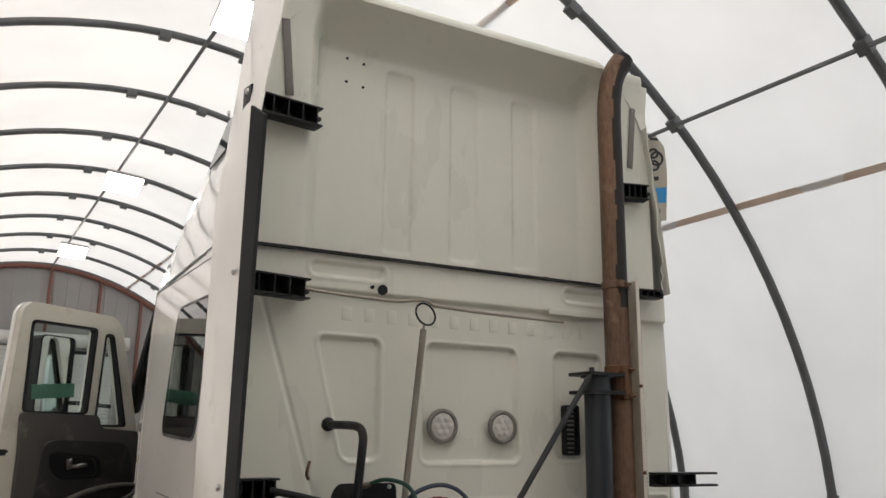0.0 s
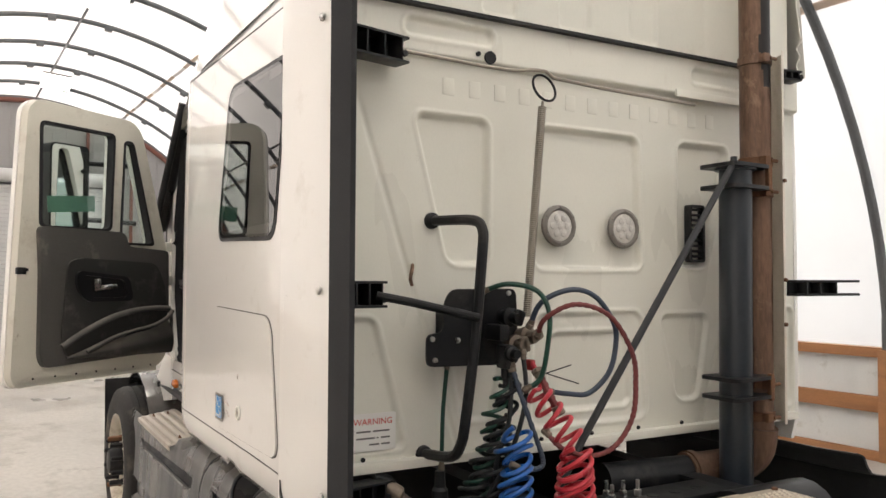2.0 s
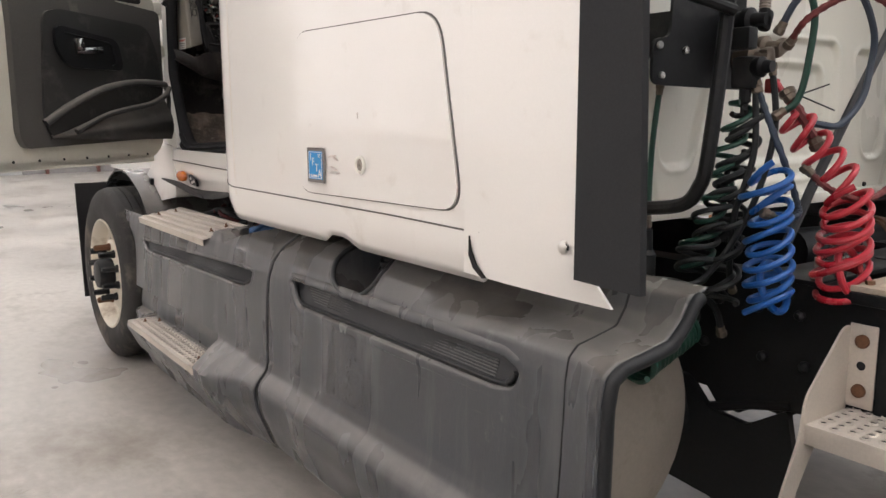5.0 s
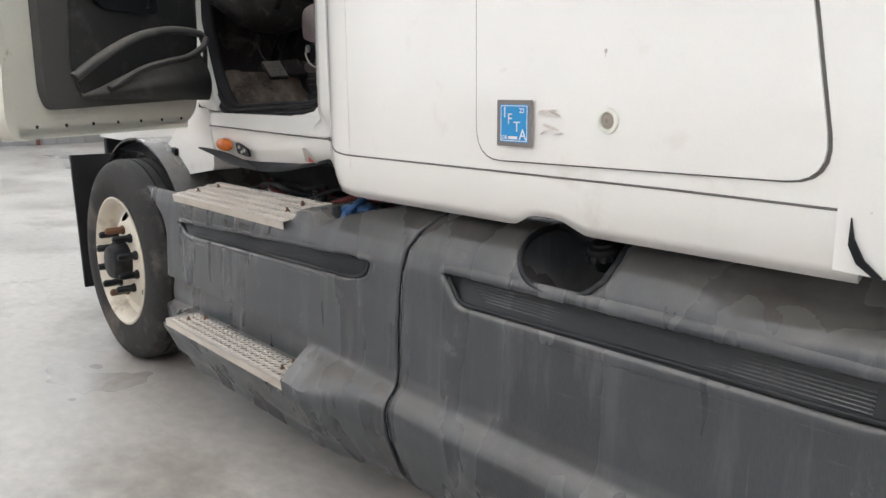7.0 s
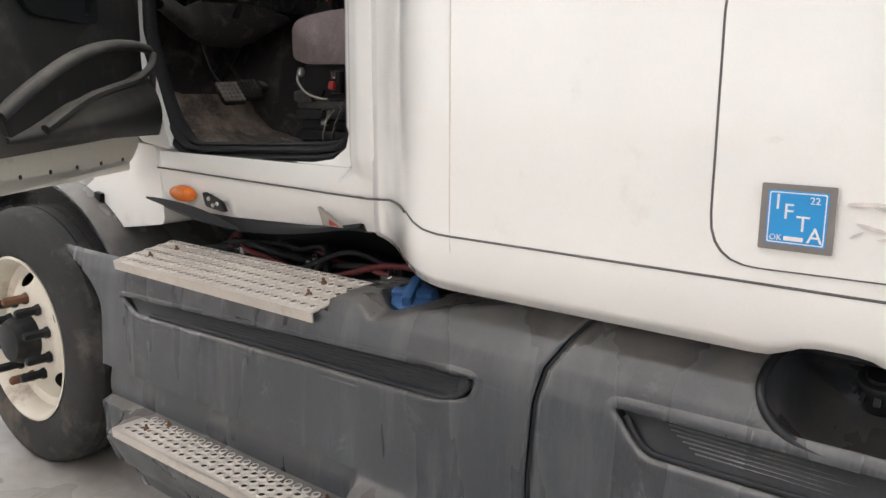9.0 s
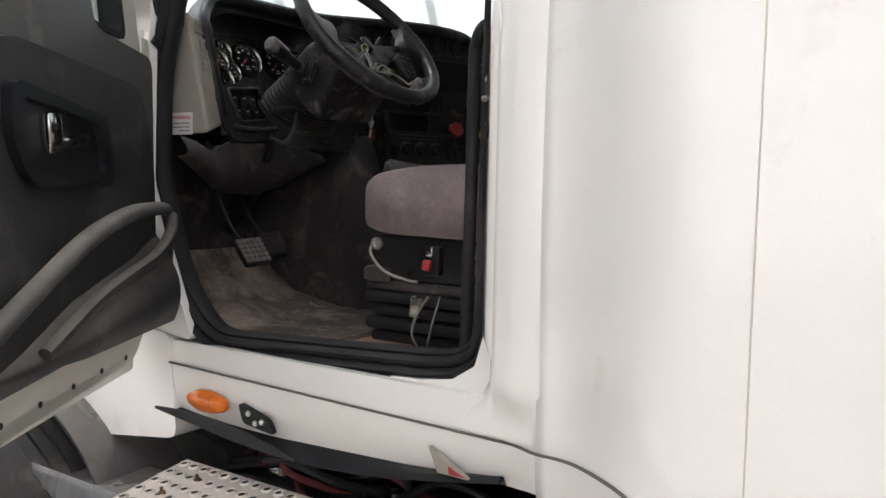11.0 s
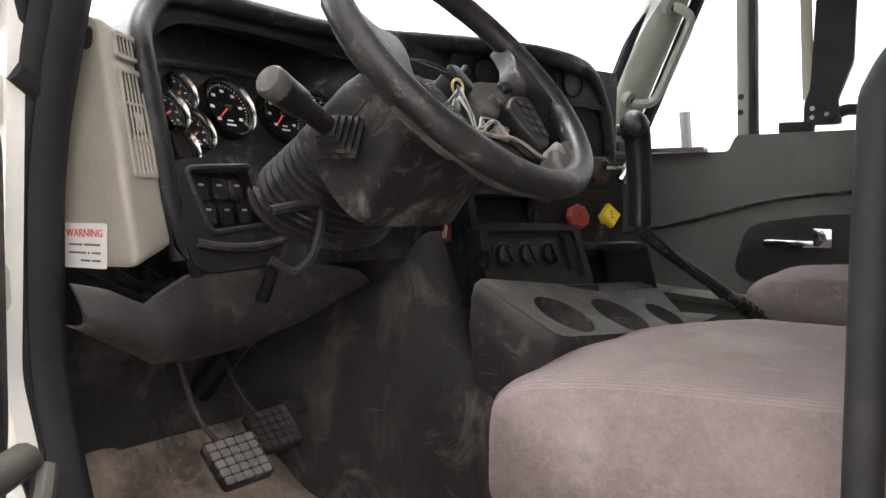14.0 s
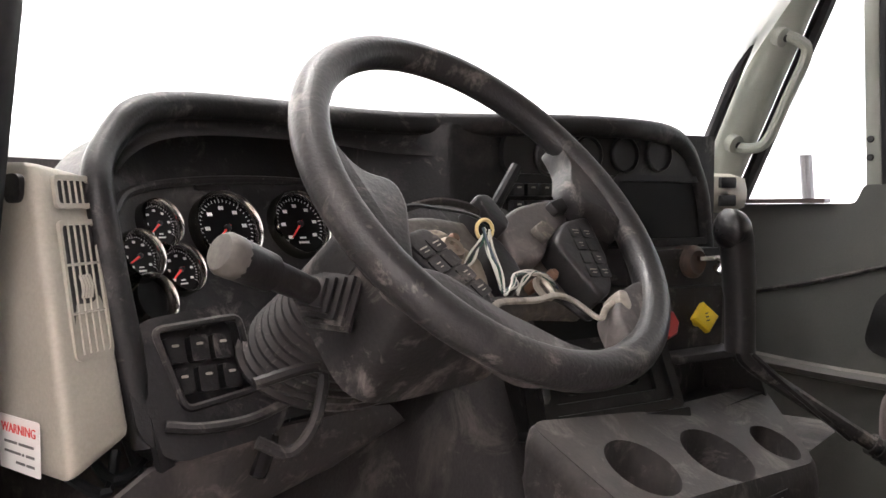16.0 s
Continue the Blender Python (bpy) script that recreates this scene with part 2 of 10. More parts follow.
def soft_poly(pts, r, n=5):
    """A polygon with rounded corners."""
    out, k = [], len(pts)
    for i in range(k):
        p, a, b = Vector(pts[i]), Vector(pts[i - 1]), Vector(pts[(i + 1) % k])
        d = min(r, (a - p).length * 0.45, (b - p).length * 0.45)
        s, e = p + (a - p).normalized() * d, p + (b - p).normalized() * d
        for j in range(n + 1):
            t = j / n
            out.append(tuple(s * (1 - t) ** 2 + p * 2 * t * (1 - t) + e * t * t))
    return out


def prism(bm, poly, place, d0, d1, mi=0):
    """Extrude a 2D outline from depth d0 to d1; place(u, v, w) gives the point."""
    a = [bm.verts.new(place(u, v, d0)) for u, v in poly]
    b = [bm.verts.new(place(u, v, d1)) for u, v in poly]
    fs = [bm.faces.new(a[::-1]), bm.faces.new(b)]
    for i in range(len(poly)):
        j = (i + 1) % len(poly)
        fs.append(bm.faces.new((a[i], a[j], b[j], b[i])))
    for f in fs:
        f.material_index = mi
    return bm


def ringed(bm, outer, inner, place, d0, d1, mi=0):
    """A frame between two outlines with as many points each."""
    n = len(outer)
    vs = [[bm.verts.new(place(u, v, d)) for u, v in poly] for poly, d in ((outer, d0), (outer, d1), (inner, d1), (inner, d0))]
    for q in range(4):
        A, C = vs[q], vs[(q + 1) % 4]
        for i in range(n):
            j = (i + 1) % n
            bm.faces.new((A[i], A[j], C[j], C[i])).material_index = mi
    return bm


def sheet(bm, f, nu, nv, thick=None, mi=0):
    """A grid f(u, v) over 0..1; thick: a vector or function by which its back lies off."""
    def grid(g):
        return [[bm.verts.new(g(i / nu, j / nv)) for j in range(nv + 1)] for i in range(nu + 1)]
    A = grid(f)
    for i in range(nu):
        for j in range(nv):
            bm.faces.new((A[i][j], A[i + 1][j], A[i + 1][j + 1], A[i][j + 1])).material_index = mi
    if thick is not None:
        t = thick if callable(thick) else (lambda u, v: Vector(thick))
        C = grid(lambda u, v: Vector(f(u, v)) + t(u, v))
        for i in range(nu):
            for j in range(nv):
                bm.faces.new((C[i][j], C[i][j + 1], C[i + 1][j + 1], C[i + 1][j])).material_index = mi
        rim = [(i, 0) for i in range(nu)] + [(nu, j) for j in range(nv)] + [(i, nv) for i in range(nu, 0, -1)] + [(0, j) for j in range(nv, 0, -1)]
        for (a, b), (c, d) in zip(rim, rim[1:] + rim[:1]):
            bm.faces.new((A[a][b], C[a][b], C[c][d], A[c][d])).material_index = mi
    return bm


def helix(c0, c1, r, turns, n=14, r1=None, phase=0.0, loose=1.0):
    """Points of a coil from c0 to c1."""
    a, b = Vector(c0), Vector(c1)
    t = (b - a).normalized()
    u = t.orthogonal().normalized()
    w = t.cross(u)
    out, k = [], int(turns * n)
    for i in range(k + 1):
        s = i / k
        q = r + ((r1 if r1 is not None else r) - r) * s
        g = 2 * math.pi * turns * s + phase
        if loose:
            k1, k2 = noise.noise(Vector((s * turns * 0.9, turns, r * 50))), noise.noise(Vector((s * turns * 0.7, turns + 9, r * 50)))
            q *= 1 + 0.22 * loose * k1
            out.append(a.lerp(b, s) + q * (math.cos(g) * u + math.sin(g) * w) + t * loose * 0.30 * r * math.sin(g + 2.0 * k2) + loose * 0.18 * r * (k2 * u + k1 * w))
            continue
        out.append(a.lerp(b, s) + q * (math.cos(g) * u + math.sin(g) * w))
    return out


def lerp(a, b, t):
    return a + (b - a) * t


def along(table, s):
    """Piecewise-linear table of (key, values...)."""
    for a, b in zip(table, table[1:]):
        if s <= b[0]:
            t = max(0.0, (s - a[0]) / (b[0] - a[0]))
            return [lerp(p, q, t) for p, q in zip(a[1:], b[1:])]
    return list(table[-1][1:])


def poly_depth(pts, r):
    """Distance inside (+) or outside (-) of a convex polygon (points counter-clockwise), corners rounded by r."""
    p = np.array(pts, float)
    def f(x, z):
        best = None
        for i in range(len(p)):
            a, b = p[i], p[(i + 1) % len(p)]
            e = b - a
            nrm = np.array((-e[1], e[0])) / np.hypot(*e)
            d = (x - a[0]) * nrm[0] + (z - a[1]) * nrm[1] - r
            best = [d] if best is None else best + [d]
        neg = np.stack([np.minimum(d, 0) for d in best])
        inside = np.min(np.stack(best), axis=0)
        return np.where(inside > 0, inside, -np.sqrt((neg ** 2).sum(0))) + r
    return f


def raised(bm, text, size, m, depth=0.0008, mi=0):
    """Lettering with the built-in font, as mesh."""
    cu = bpy.data.curves.new("letters", "FONT")
    cu.body, cu.size, cu.extrude, cu.align_x, cu.align_y, cu.resolution_u = text, size, depth, "CENTER", "CENTER", 2
    ob = bpy.data.objects.new("letters", cu)
    me = ob.to_mesh()
    n = len(bm.faces)
    me.transform(m)
    bm.from_mesh(me)
    bm.faces.ensure_lookup_table()
    for f in bm.faces[n:]:
        f.material_index = mi
    ob.to_mesh_clear()
    bpy.data.objects.remove(ob)
    bpy.data.curves.remove(cu)
    return bm


# ---- materials ----
WHITE = material("white_truck_paint", (0.84, 0.828, 0.79), 0.16, var=0.025, scale=1.6, fine=220, bump=0.012, coat=0.7, dirt=(0.72, 0.69, 0.635), dirt_amount=0.04, dirt_scale=5, rough_var=0.05, grime=(0.60, 0.56, 0.50), grime_amount=-0.35, grime_scale=9)
# rougher white; the back's shade and creamy cast are put into its colour
WHITE_SHADED = material("shaded_dull_white_paint", (0.735, 0.73, 0.655), 0.34, var=0.04, scale=1.8, fine=160, bump=0.03, dirt=(0.66, 0.64, 0.57), dirt_amount=0.06, dirt_scale=6, stretch=(1.6, 1.6, 0.5), grime=(0.50, 0.47, 0.40), grime_amount=-0.3, grime_scale=10)
BLACK = material("black_painted_steel", (0.0112, 0.0119, 0.0133), 0.42, var=0.35, scale=5, fine=120, bump=0.08, dirt=(0.055, 0.052, 0.049), dirt_amount=0.2, spec=0.25)
# dirty white door paint, with the shade on the door darkened into the colour
DOOR_SHADED = material("dirty_shaded_door_paint", (0.60, 0.585, 0.51), 0.32, var=0.08, scale=2.5, fine=160, bump=0.03, dirt=(0.44, 0.41, 0.34), dirt_amount=0.3, dirt_scale=4, grime=(0.30, 0.27, 0.22), grime_amount=-0.1, grime_scale=12)
RUBBER = material("black_rubber", (0.02, 0.02, 0.0215), 0.62, var=0.25, scale=4, fine=150, bump=0.1, dirt=(0.06, 0.056, 0.052), dirt_amount=0.15, spec=0.22)
STRIP = material("dark_fairing_rubber", (0.028, 0.029, 0.031), 0.8, var=0.2, scale=3, fine=200, bump=0.05, spec=0.2)
TYRE = material("tyre_rubber", (0.032, 0.031, 0.03), 0.75, var=0.3, scale=8, fine=90, bump=0.2, dirt=(0.14, 0.125, 0.105), dirt_amount=0.35, dirt_scale=4, spec=0.25)
SKIRT = material("grey_skirt_plastic", (0.046, 0.051, 0.058), 0.30, var=0.38, scale=2.4, fine=150, bump=0.07, dirt=(0.098, 0.102, 0.107), dirt_amount=0.36, dirt_scale=4, stretch=(2.6, 2.6, 0.42), spec=0.65, rough_var=0.14, dust_light=(0.21, 0.19, 0.165), dust_light_amount=0.65, grime=(0.18, 0.18, 0.178), grime_amount=0.02, grime_scale=6, scratch=0.16)
SKIRT_DARK = material("dark_plastic_recess_shade", (0.020, 0.0215, 0.0235), 0.45, var=0.3, scale=5, fine=180, bump=0.1, spec=0.32, grime=(0.06, 0.058, 0.054), grime_amount=0.1, grime_scale=10)
ALU = material("weathered_aluminium", (0.62, 0.585, 0.53), 0.42, metal=0.45, var=0.12, scale=5, fine=140, bump=0.1, dirt=(0.36, 0.29, 0.21), dirt_amount=0.22, dirt_scale=6)
TREAD = material("sandy_worn_aluminium", (0.60, 0.55, 0.485), 0.52, metal=0.2, var=0.10, scale=5, fine=140, bump=0.08, dirt=(0.40, 0.33, 0.25), dirt_amount=0.15, dirt_scale=7)
TANK = material("dull_tank_aluminium", (0.46, 0.42, 0.36), 0.45, metal=0.5, var=0.10, scale=3, fine=90, bump=0.05, dirt=(0.3, 0.25, 0.2), dirt_amount=0.15)
DECK = material("cream_deck_plate", (0.54, 0.48, 0.385), 0.6, metal=0.1, var=0.12, scale=4, fine=70, bump=0.12, dirt=(0.42, 0.35, 0.26), dirt_amount=0.25)
# same deck metal, darkened to paint the shade between the bumps
DECK_SHADE = material("deck_gap_shade", (0.4, 0.345, 0.27), 0.65, metal=0.1, var=0.2, scale=6, fine=90, bump=0.12)
RUST = material("heat_rusted_steel", (0.17, 0.10, 0.066), 0.55, metal=0.45, var=0.5, scale=3, fine=60, bump=0.2, dirt=(0.045, 0.036, 0.032), dirt_amount=0.4, dirt_scale=2.5, stretch=(1.5, 1.5, 0.35), grime=(0.30, 0.20, 0.135), grime_amount=0.3, grime_scale=9)
SMEAR = material("brown_smear", (0.52, 0.47, 0.43), 0.6, var=0.2, scale=40, bump=0.0)
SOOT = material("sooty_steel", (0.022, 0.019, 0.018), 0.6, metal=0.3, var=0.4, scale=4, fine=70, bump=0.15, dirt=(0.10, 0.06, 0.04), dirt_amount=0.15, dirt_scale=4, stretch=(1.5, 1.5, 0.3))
BOLT = material("rusty_bolt", (0.17, 0.085, 0.045), 0.75, metal=0.4, var=0.3, scale=30, fine=160, bump=0.3)
STEEL = material("bright_steel", (0.62, 0.61, 0.58), 0.28, metal=1.0, var=0.08, scale=20, fine=120, bump=0.04)
CHROME = material("chrome", (0.75, 0.75, 0.74), 0.10, metal=1.0, var=0.03, bump=0.0, rough_var=0.03)
SHIELD = material("cream_heat_shield", (0.66, 0.61, 0.52), 0.5, metal=0.2, var=0.10, scale=3, fine=100, bump=0.06, dirt=(0.42, 0.34, 0.25), dirt_amount=0.2)
HOSE_RED = material("red_hose", (0.43, 0.024, 0.04), 0.32, var=0.15, scale=12, fine=120, bump=0.04, grime=(0.30, 0.12, 0.11), grime_amount=0.0, grime_scale=30)
HOSE_BLUE = material("blue_hose", (0.015, 0.10, 0.36), 0.35, var=0.12, scale=12, fine=120, bump=0.04)
HOSE_GREEN = material("green_cable", (0.007, 0.05, 0.032), 0.4, var=0.15, scale=12, fine=120, bump=0.04)
HOSE_BLACK = material("black_cable", (0.016, 0.018, 0.019), 0.42, var=0.2, scale=12, fine=120, bump=0.04, spec=0.3)
HOSE_DULL_RED = material("dusty_red_hose", (0.15, 0.03, 0.03), 0.6, var=0.2, scale=12, fine=150, bump=0.1)
HOSE_DULL_BLUE = material("dusty_blue_hose", (0.036, 0.052, 0.08), 0.55, var=0.2, scale=12, fine=150, bump=0.1)
CONCRETE = material("concrete_floor", (0.40, 0.375, 0.34), 0.42, var=0.22, scale=0.8, fine=22, bump=0.06, dirt=(0.22, 0.19, 0.155), dirt_amount=0.35, dirt_scale=1.5, rough_var=0.2, stretch=(1, 0.6, 1), grime=(0.17, 0.148, 0.122), grime_amount=0.12, grime_scale=2.2, scratch=0.25)
GROUND = material("outside_gravel", (0.24, 0.22, 0.2), 0.9, var=0.2, scale=1.2, fine=30, bump=0.3)
TENT = cloth("white_tent_cloth", (0.84, 0.85, 0.86), 0.55)
ARCH = material("galvanised_tube", (0.13, 0.135, 0.14), 0.5, metal=0.5, var=0.2, scale=6, fine=80, bump=0.05)
WOOD = material("orange_brown_timber", (0.34, 0.155, 0.065), 0.7, var=0.25, scale=3, fine=50, bump=0.15, stretch=(6, 0.6, 6))
PANEL = material("white_sheet_metal", (0.66, 0.67, 0.66), 0.45, var=0.05, scale=1.5, fine=60, bump=0.03, dirt=(0.4, 0.38, 0.34), dirt_amount=0.12)
ENDWALL = material("grey_sheet_metal", (0.30, 0.29, 0.285), 0.55, var=0.10, scale=1.2, fine=40, bump=0.04)
ROLLDOOR = material("pale_door_slats", (0.52, 0.52, 0.51), 0.5, var=0.06, scale=1.5, fine=60, bump=0.03)
REDSTEEL = material("red_oxide_steel", (0.16, 0.062, 0.045), 0.65, var=0.2, scale=4, fine=60, bump=0.06)
LED = glow("led_panel", (1.0, 0.96, 0.88), 30.0)
TINT = glass("tinted_glass", (0.20, 0.205, 0.215), 0.01)
CLEAR = glass("clear_glass", (0.90, 0.95, 0.93), 0.01, 0.97)
HAZED_GLASS = glass("hazed_windscreen_glass", (0.90, 0.95, 0.93), 0.02, 0.97, 0.35)
AMBER = material("amber_lens", (0.75, 0.19, 0.02), 0.12, var=0.1, scale=40, fine=200, bump=0.0, dirt=(0.35, 0.08, 0.02), dirt_amount=0.3, dirt_scale=30)
LENS = material("clear_lamp_lens", (0.62, 0.60, 0.56), 0.15, var=0.2, scale=60, fine=200, bump=0.0, spec=0.8)
BLUE_CAP = material("blue_plastic_cap", (0.045, 0.115, 0.27), 0.4, var=0.15, scale=15, fine=120, bump=0.05, dirt=(0.12, 0.13, 0.15), dirt_amount=0.15)
PAPER = material("white_sticker", (0.78, 0.77, 0.74), 0.5, var=0.03, bump=0.0)
INK = material("black_ink", (0.03, 0.03, 0.03), 0.6, var=0.05, bump=0.0)
GREY_INK = material("grey_printed_ink", (0.13, 0.125, 0.12), 0.6, var=0.3, scale=200, bump=0.0)
RED_INK = material("red_ink", (0.60, 0.035, 0.03), 0.5, var=0.05, bump=0.0)
STICKER_BLUE = material("blue_sticker", (0.03, 0.28, 0.62), 0.4, var=0.04, bump=0.0)
SEAM_GREY = material("seam_shadow_grey", (0.14, 0.135, 0.125), 0.8, var=0.2, bump=0.0, spec=0.1)
STICKER_GREY = material("grey_brown_backing", (0.20, 0.18, 0.165), 0.6, var=0.08, scale=30, bump=0.02)
GREEN_BAND = material("green_window_band", (0.16, 0.33, 0.255), 0.4, var=0.1, bump=0.0)
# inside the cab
DASH = material("black_dash_plastic", (0.009018, 0.00867, 0.009265), 0.46, var=0.4, scale=5, fine=260, bump=0.16, dirt=(0.04545, 0.041, 0.04033), dirt_amount=0.25, dirt_scale=9, dust_light=(0.0606, 0.055, 0.05341), dust_light_amount=0.3, spec=0.3, grime=(0.1288, 0.1155, 0.1112), grime_amount=0.25, grime_scale=16, scratch=0.35)
DASH_DUSTY = material("dusty_dark_plastic", (0.01374, 0.01296, 0.01326), 0.55, var=0.3, scale=5, fine=220, bump=0.16, dirt=(0.0606, 0.053, 0.04905), dirt_amount=0.3, dirt_scale=10, spec=0.28, dust_light=(0.0808, 0.071, 0.0654), dust_light_amount=0.3, grime=(0.1636, 0.1444, 0.1339), grime_amount=0.35, grime_scale=20, scratch=0.4)
CONSOLE = material("dusty_console_plastic", (0.04112, 0.03732, 0.03698), 0.6, var=0.3, scale=5, fine=200, bump=0.16, dirt=(0.08568, 0.07465, 0.06903), dirt_amount=0.3, dirt_scale=7, stretch=(1, 1, 0.6), spec=0.28, dust_light=(0.09709, 0.08596, 0.0789), dust_light_amount=0.45, grime=(0.1714, 0.1516, 0.1394), grime_amount=0.4, grime_scale=14, scratch=0.5)
DARK_IN = material("black_interior_plastic", (0.01162, 0.011, 0.01155), 0.38, var=0.3, scale=9, fine=200, bump=0.1, spec=0.35, grime=(0.0707, 0.064, 0.06104), grime_amount=0.2, grime_scale=25, scratch=0.25)
GAUGE_RING = material("dark_chrome_ring", (0.33, 0.32, 0.30), 0.16, metal=1.0, var=0.1, bump=0.0)
SHROUD = material("grey_dusty_shroud", (0.02182, 0.02052, 0.0208), 0.55, var=0.35, scale=7, fine=200, bump=0.16, dirt=(0.0707, 0.063, 0.05995), dirt_amount=0.3, dirt_scale=9, spec=0.28, dust_light=(0.08585, 0.077, 0.07194), dust_light_amount=0.4, grime=(0.1838, 0.1624, 0.1526), grime_amount=0.42, grime_scale=18, scratch=0.5)
TRIM_GREY = material("grey_trim_plastic", (0.31, 0.288, 0.245), 0.55, var=0.15, scale=4, fine=260, bump=0.08, dirt=(0.2, 0.175, 0.14), dirt_amount=0.25)
TRIM_GREEN = material("grey_green_trim_plastic", (0.058, 0.06, 0.054), 0.55, var=0.15, scale=4, fine=260, bump=0.08, dirt=(0.09, 0.088, 0.08), dirt_amount=0.25)
ENGINE = material("dusty_engine_cover", (0.03434, 0.031, 0.03052), 0.65, var=0.4, scale=6, fine=120, bump=0.2, dirt=(0.08585, 0.075, 0.06758), dirt_amount=0.35, dirt_scale=4, stretch=(3, 3, 0.7), spec=0.25, grime=(0.1414, 0.123, 0.1112), grime_amount=0.35, grime_scale=8, scratch=0.3)
PILLAR_GREEN = material("grey_green_pillar_plastic", (0.24, 0.25, 0.22), 0.5, var=0.08, scale=4, fine=260, bump=0.08)
DOOR_DARK = material("charcoal_door_trim", (0.0693, 0.06666, 0.06204), 0.5, var=0.25, scale=4, fine=240, bump=0.12, dirt=(0.22, 0.2, 0.17), dirt_amount=0.2, dirt_scale=4, dust_light=(0.22, 0.2, 0.17), dust_light_amount=0.45, spec=0.6)
SEAT = material("mauve_grey_seat_cloth", (0.25, 0.205, 0.2), 0.9, var=0.22, scale=14, fine=300, bump=0.3, dirt=(0.34, 0.305, 0.285), dirt_amount=0.3, dirt_scale=6, spec=0.2, rib=46, grime=(0.34, 0.30, 0.285), grime_amount=-0.1, grime_scale=26, scratch=0.08)
MAT_FLOOR = material("muddy_rubber_floor", (0.1346, 0.1109, 0.09029), 0.75, var=0.6, scale=7, fine=70, bump=0.6, dirt=(0.4752, 0.3881, 0.3089), dirt_amount=0.5, dirt_scale=6, stretch=(1.2, 0.9, 1), grime=(0.5702, 0.491, 0.4118), grime_amount=0.3, grime_scale=14, scratch=0.3)
HEADLINER = material("pale_bounce_headliner", (0.36, 0.35, 0.33), 0.85, var=0.08, scale=4, fine=220, bump=0.1)
HUB_DIRTY = material("dirty_hub_metal", (0.10, 0.09, 0.078), 0.5, metal=0.3, var=0.5, scale=14, fine=120, bump=0.25, dirt=(0.03, 0.027, 0.024), dirt_amount=0.4, dirt_scale=14, grime=(0.30, 0.26, 0.2), grime_amount=0.4, grime_scale=30)
PALE_PLASTIC = material("dirty_pale_plastic", (0.26, 0.235, 0.20), 0.5, var=0.35, scale=30, fine=160, bump=0.12, dirt=(0.07, 0.06, 0.05), dirt_amount=0.4, dirt_scale=30)
HUB_TAN = material("tan_dirty_hub", (0.20, 0.165, 0.125), 0.6, var=0.4, scale=22, fine=160, bump=0.2, dirt=(0.05, 0.042, 0.034), dirt_amount=0.35, dirt_scale=26, grime=(0.42, 0.37, 0.28), grime_amount=0.5, grime_scale=30)
HUB_COVER = material("dusty_hub_cover", (0.06262, 0.056, 0.0545), 0.6, var=0.35, scale=12, fine=200, bump=0.16, dirt=(0.1212, 0.105, 0.09592), dirt_amount=0.4, dirt_scale=12, spec=0.3, grime=(0.1616, 0.14, 0.1254), grime_amount=0.4, grime_scale=24, scratch=0.4)
WORN_PALE = material("rubbed_steering_leather", (0.0404, 0.037, 0.03706), 0.5, var=0.4, scale=9, fine=240, bump=0.2, dirt=(0.1414, 0.125, 0.1177), dirt_amount=0.5, dirt_scale=11, spec=0.32, grime=(0.2424, 0.215, 0.2017), grime_amount=0.35, grime_scale=16, scratch=0.4)
WORN = material("worn_steering_leather", (0.01818, 0.01728, 0.01786), 0.42, var=0.3, scale=7, fine=240, bump=0.2, dirt=(0.0606, 0.055, 0.05232), dirt_amount=0.3, dirt_scale=14, dust_light=(0.0505, 0.045, 0.0436), dust_light_amount=0.3, spec=0.35, grime=(0.2101, 0.1859, 0.17), grime_amount=0.22, grime_scale=17, scratch=0.3)
PEDAL_WORN = material("worn_pedal_rubber", (0.195, 0.18, 0.162), 0.6, var=0.4, scale=20, fine=120, bump=0.1)
GAUGE = material("gauge_face", (0.005, 0.005, 0.0055), 0.4, var=0.1, bump=0.0, spec=0.16)
NEEDLE = material("red_needle", (0.75, 0.03, 0.02), 0.4, var=0.02, bump=0.0)
TICK = material("white_marks", (0.72, 0.72, 0.70), 0.5, var=0.02, bump=0.0)
BELT = material("rust_orange_belt", (0.30, 0.085, 0.035), 0.75, var=0.15, scale=12, fine=260, bump=0.2)
YELLOW = material("yellow_plastic", (0.72, 0.50, 0.02), 0.4, var=0.06, bump=0.02)
DULL_STEEL = material("dull_grey_steel", (0.34, 0.31, 0.265), 0.45, metal=0.6, var=0.15, scale=10, fine=150, bump=0.06)
RED_PLASTIC = material("red_plastic", (0.3, 0.025, 0.024), 0.4, var=0.06, bump=0.02)
WHITE_WIRE = material("pale_wire", (0.42, 0.41, 0.36), 0.5, var=0.05, bump=0.0)
DOOR_MID = material("dusty_black_door_plastic", (0.021, 0.02063, 0.02025), 0.5, var=0.25, scale=4, fine=240, bump=0.12, dirt=(0.085, 0.08, 0.073), dirt_amount=0.24, dirt_scale=8, dust_light=(0.26, 0.24, 0.205), dust_light_amount=0.75, spec=0.6)
KNOB_GREY = material("worn_grey_knob", (0.075, 0.069, 0.062), 0.6, var=0.25, scale=30, fine=200, bump=0.08, dirt=(0.12, 0.11, 0.095), dirt_amount=0.35, dirt_scale=40)
SEAT_DARK = material("dark_mauve_seat_cloth", (0.115, 0.094, 0.092), 0.9, var=0.22, scale=14, fine=300, bump=0.3, dirt=(0.17, 0.148, 0.138), dirt_amount=0.25, dirt_scale=6, spec=0.2, grime=(0.34, 0.30, 0.285), grime_amount=-0.1, grime_scale=26, scratch=0.08)


# ---- the tent hall ----
YAW = radians(2.75)


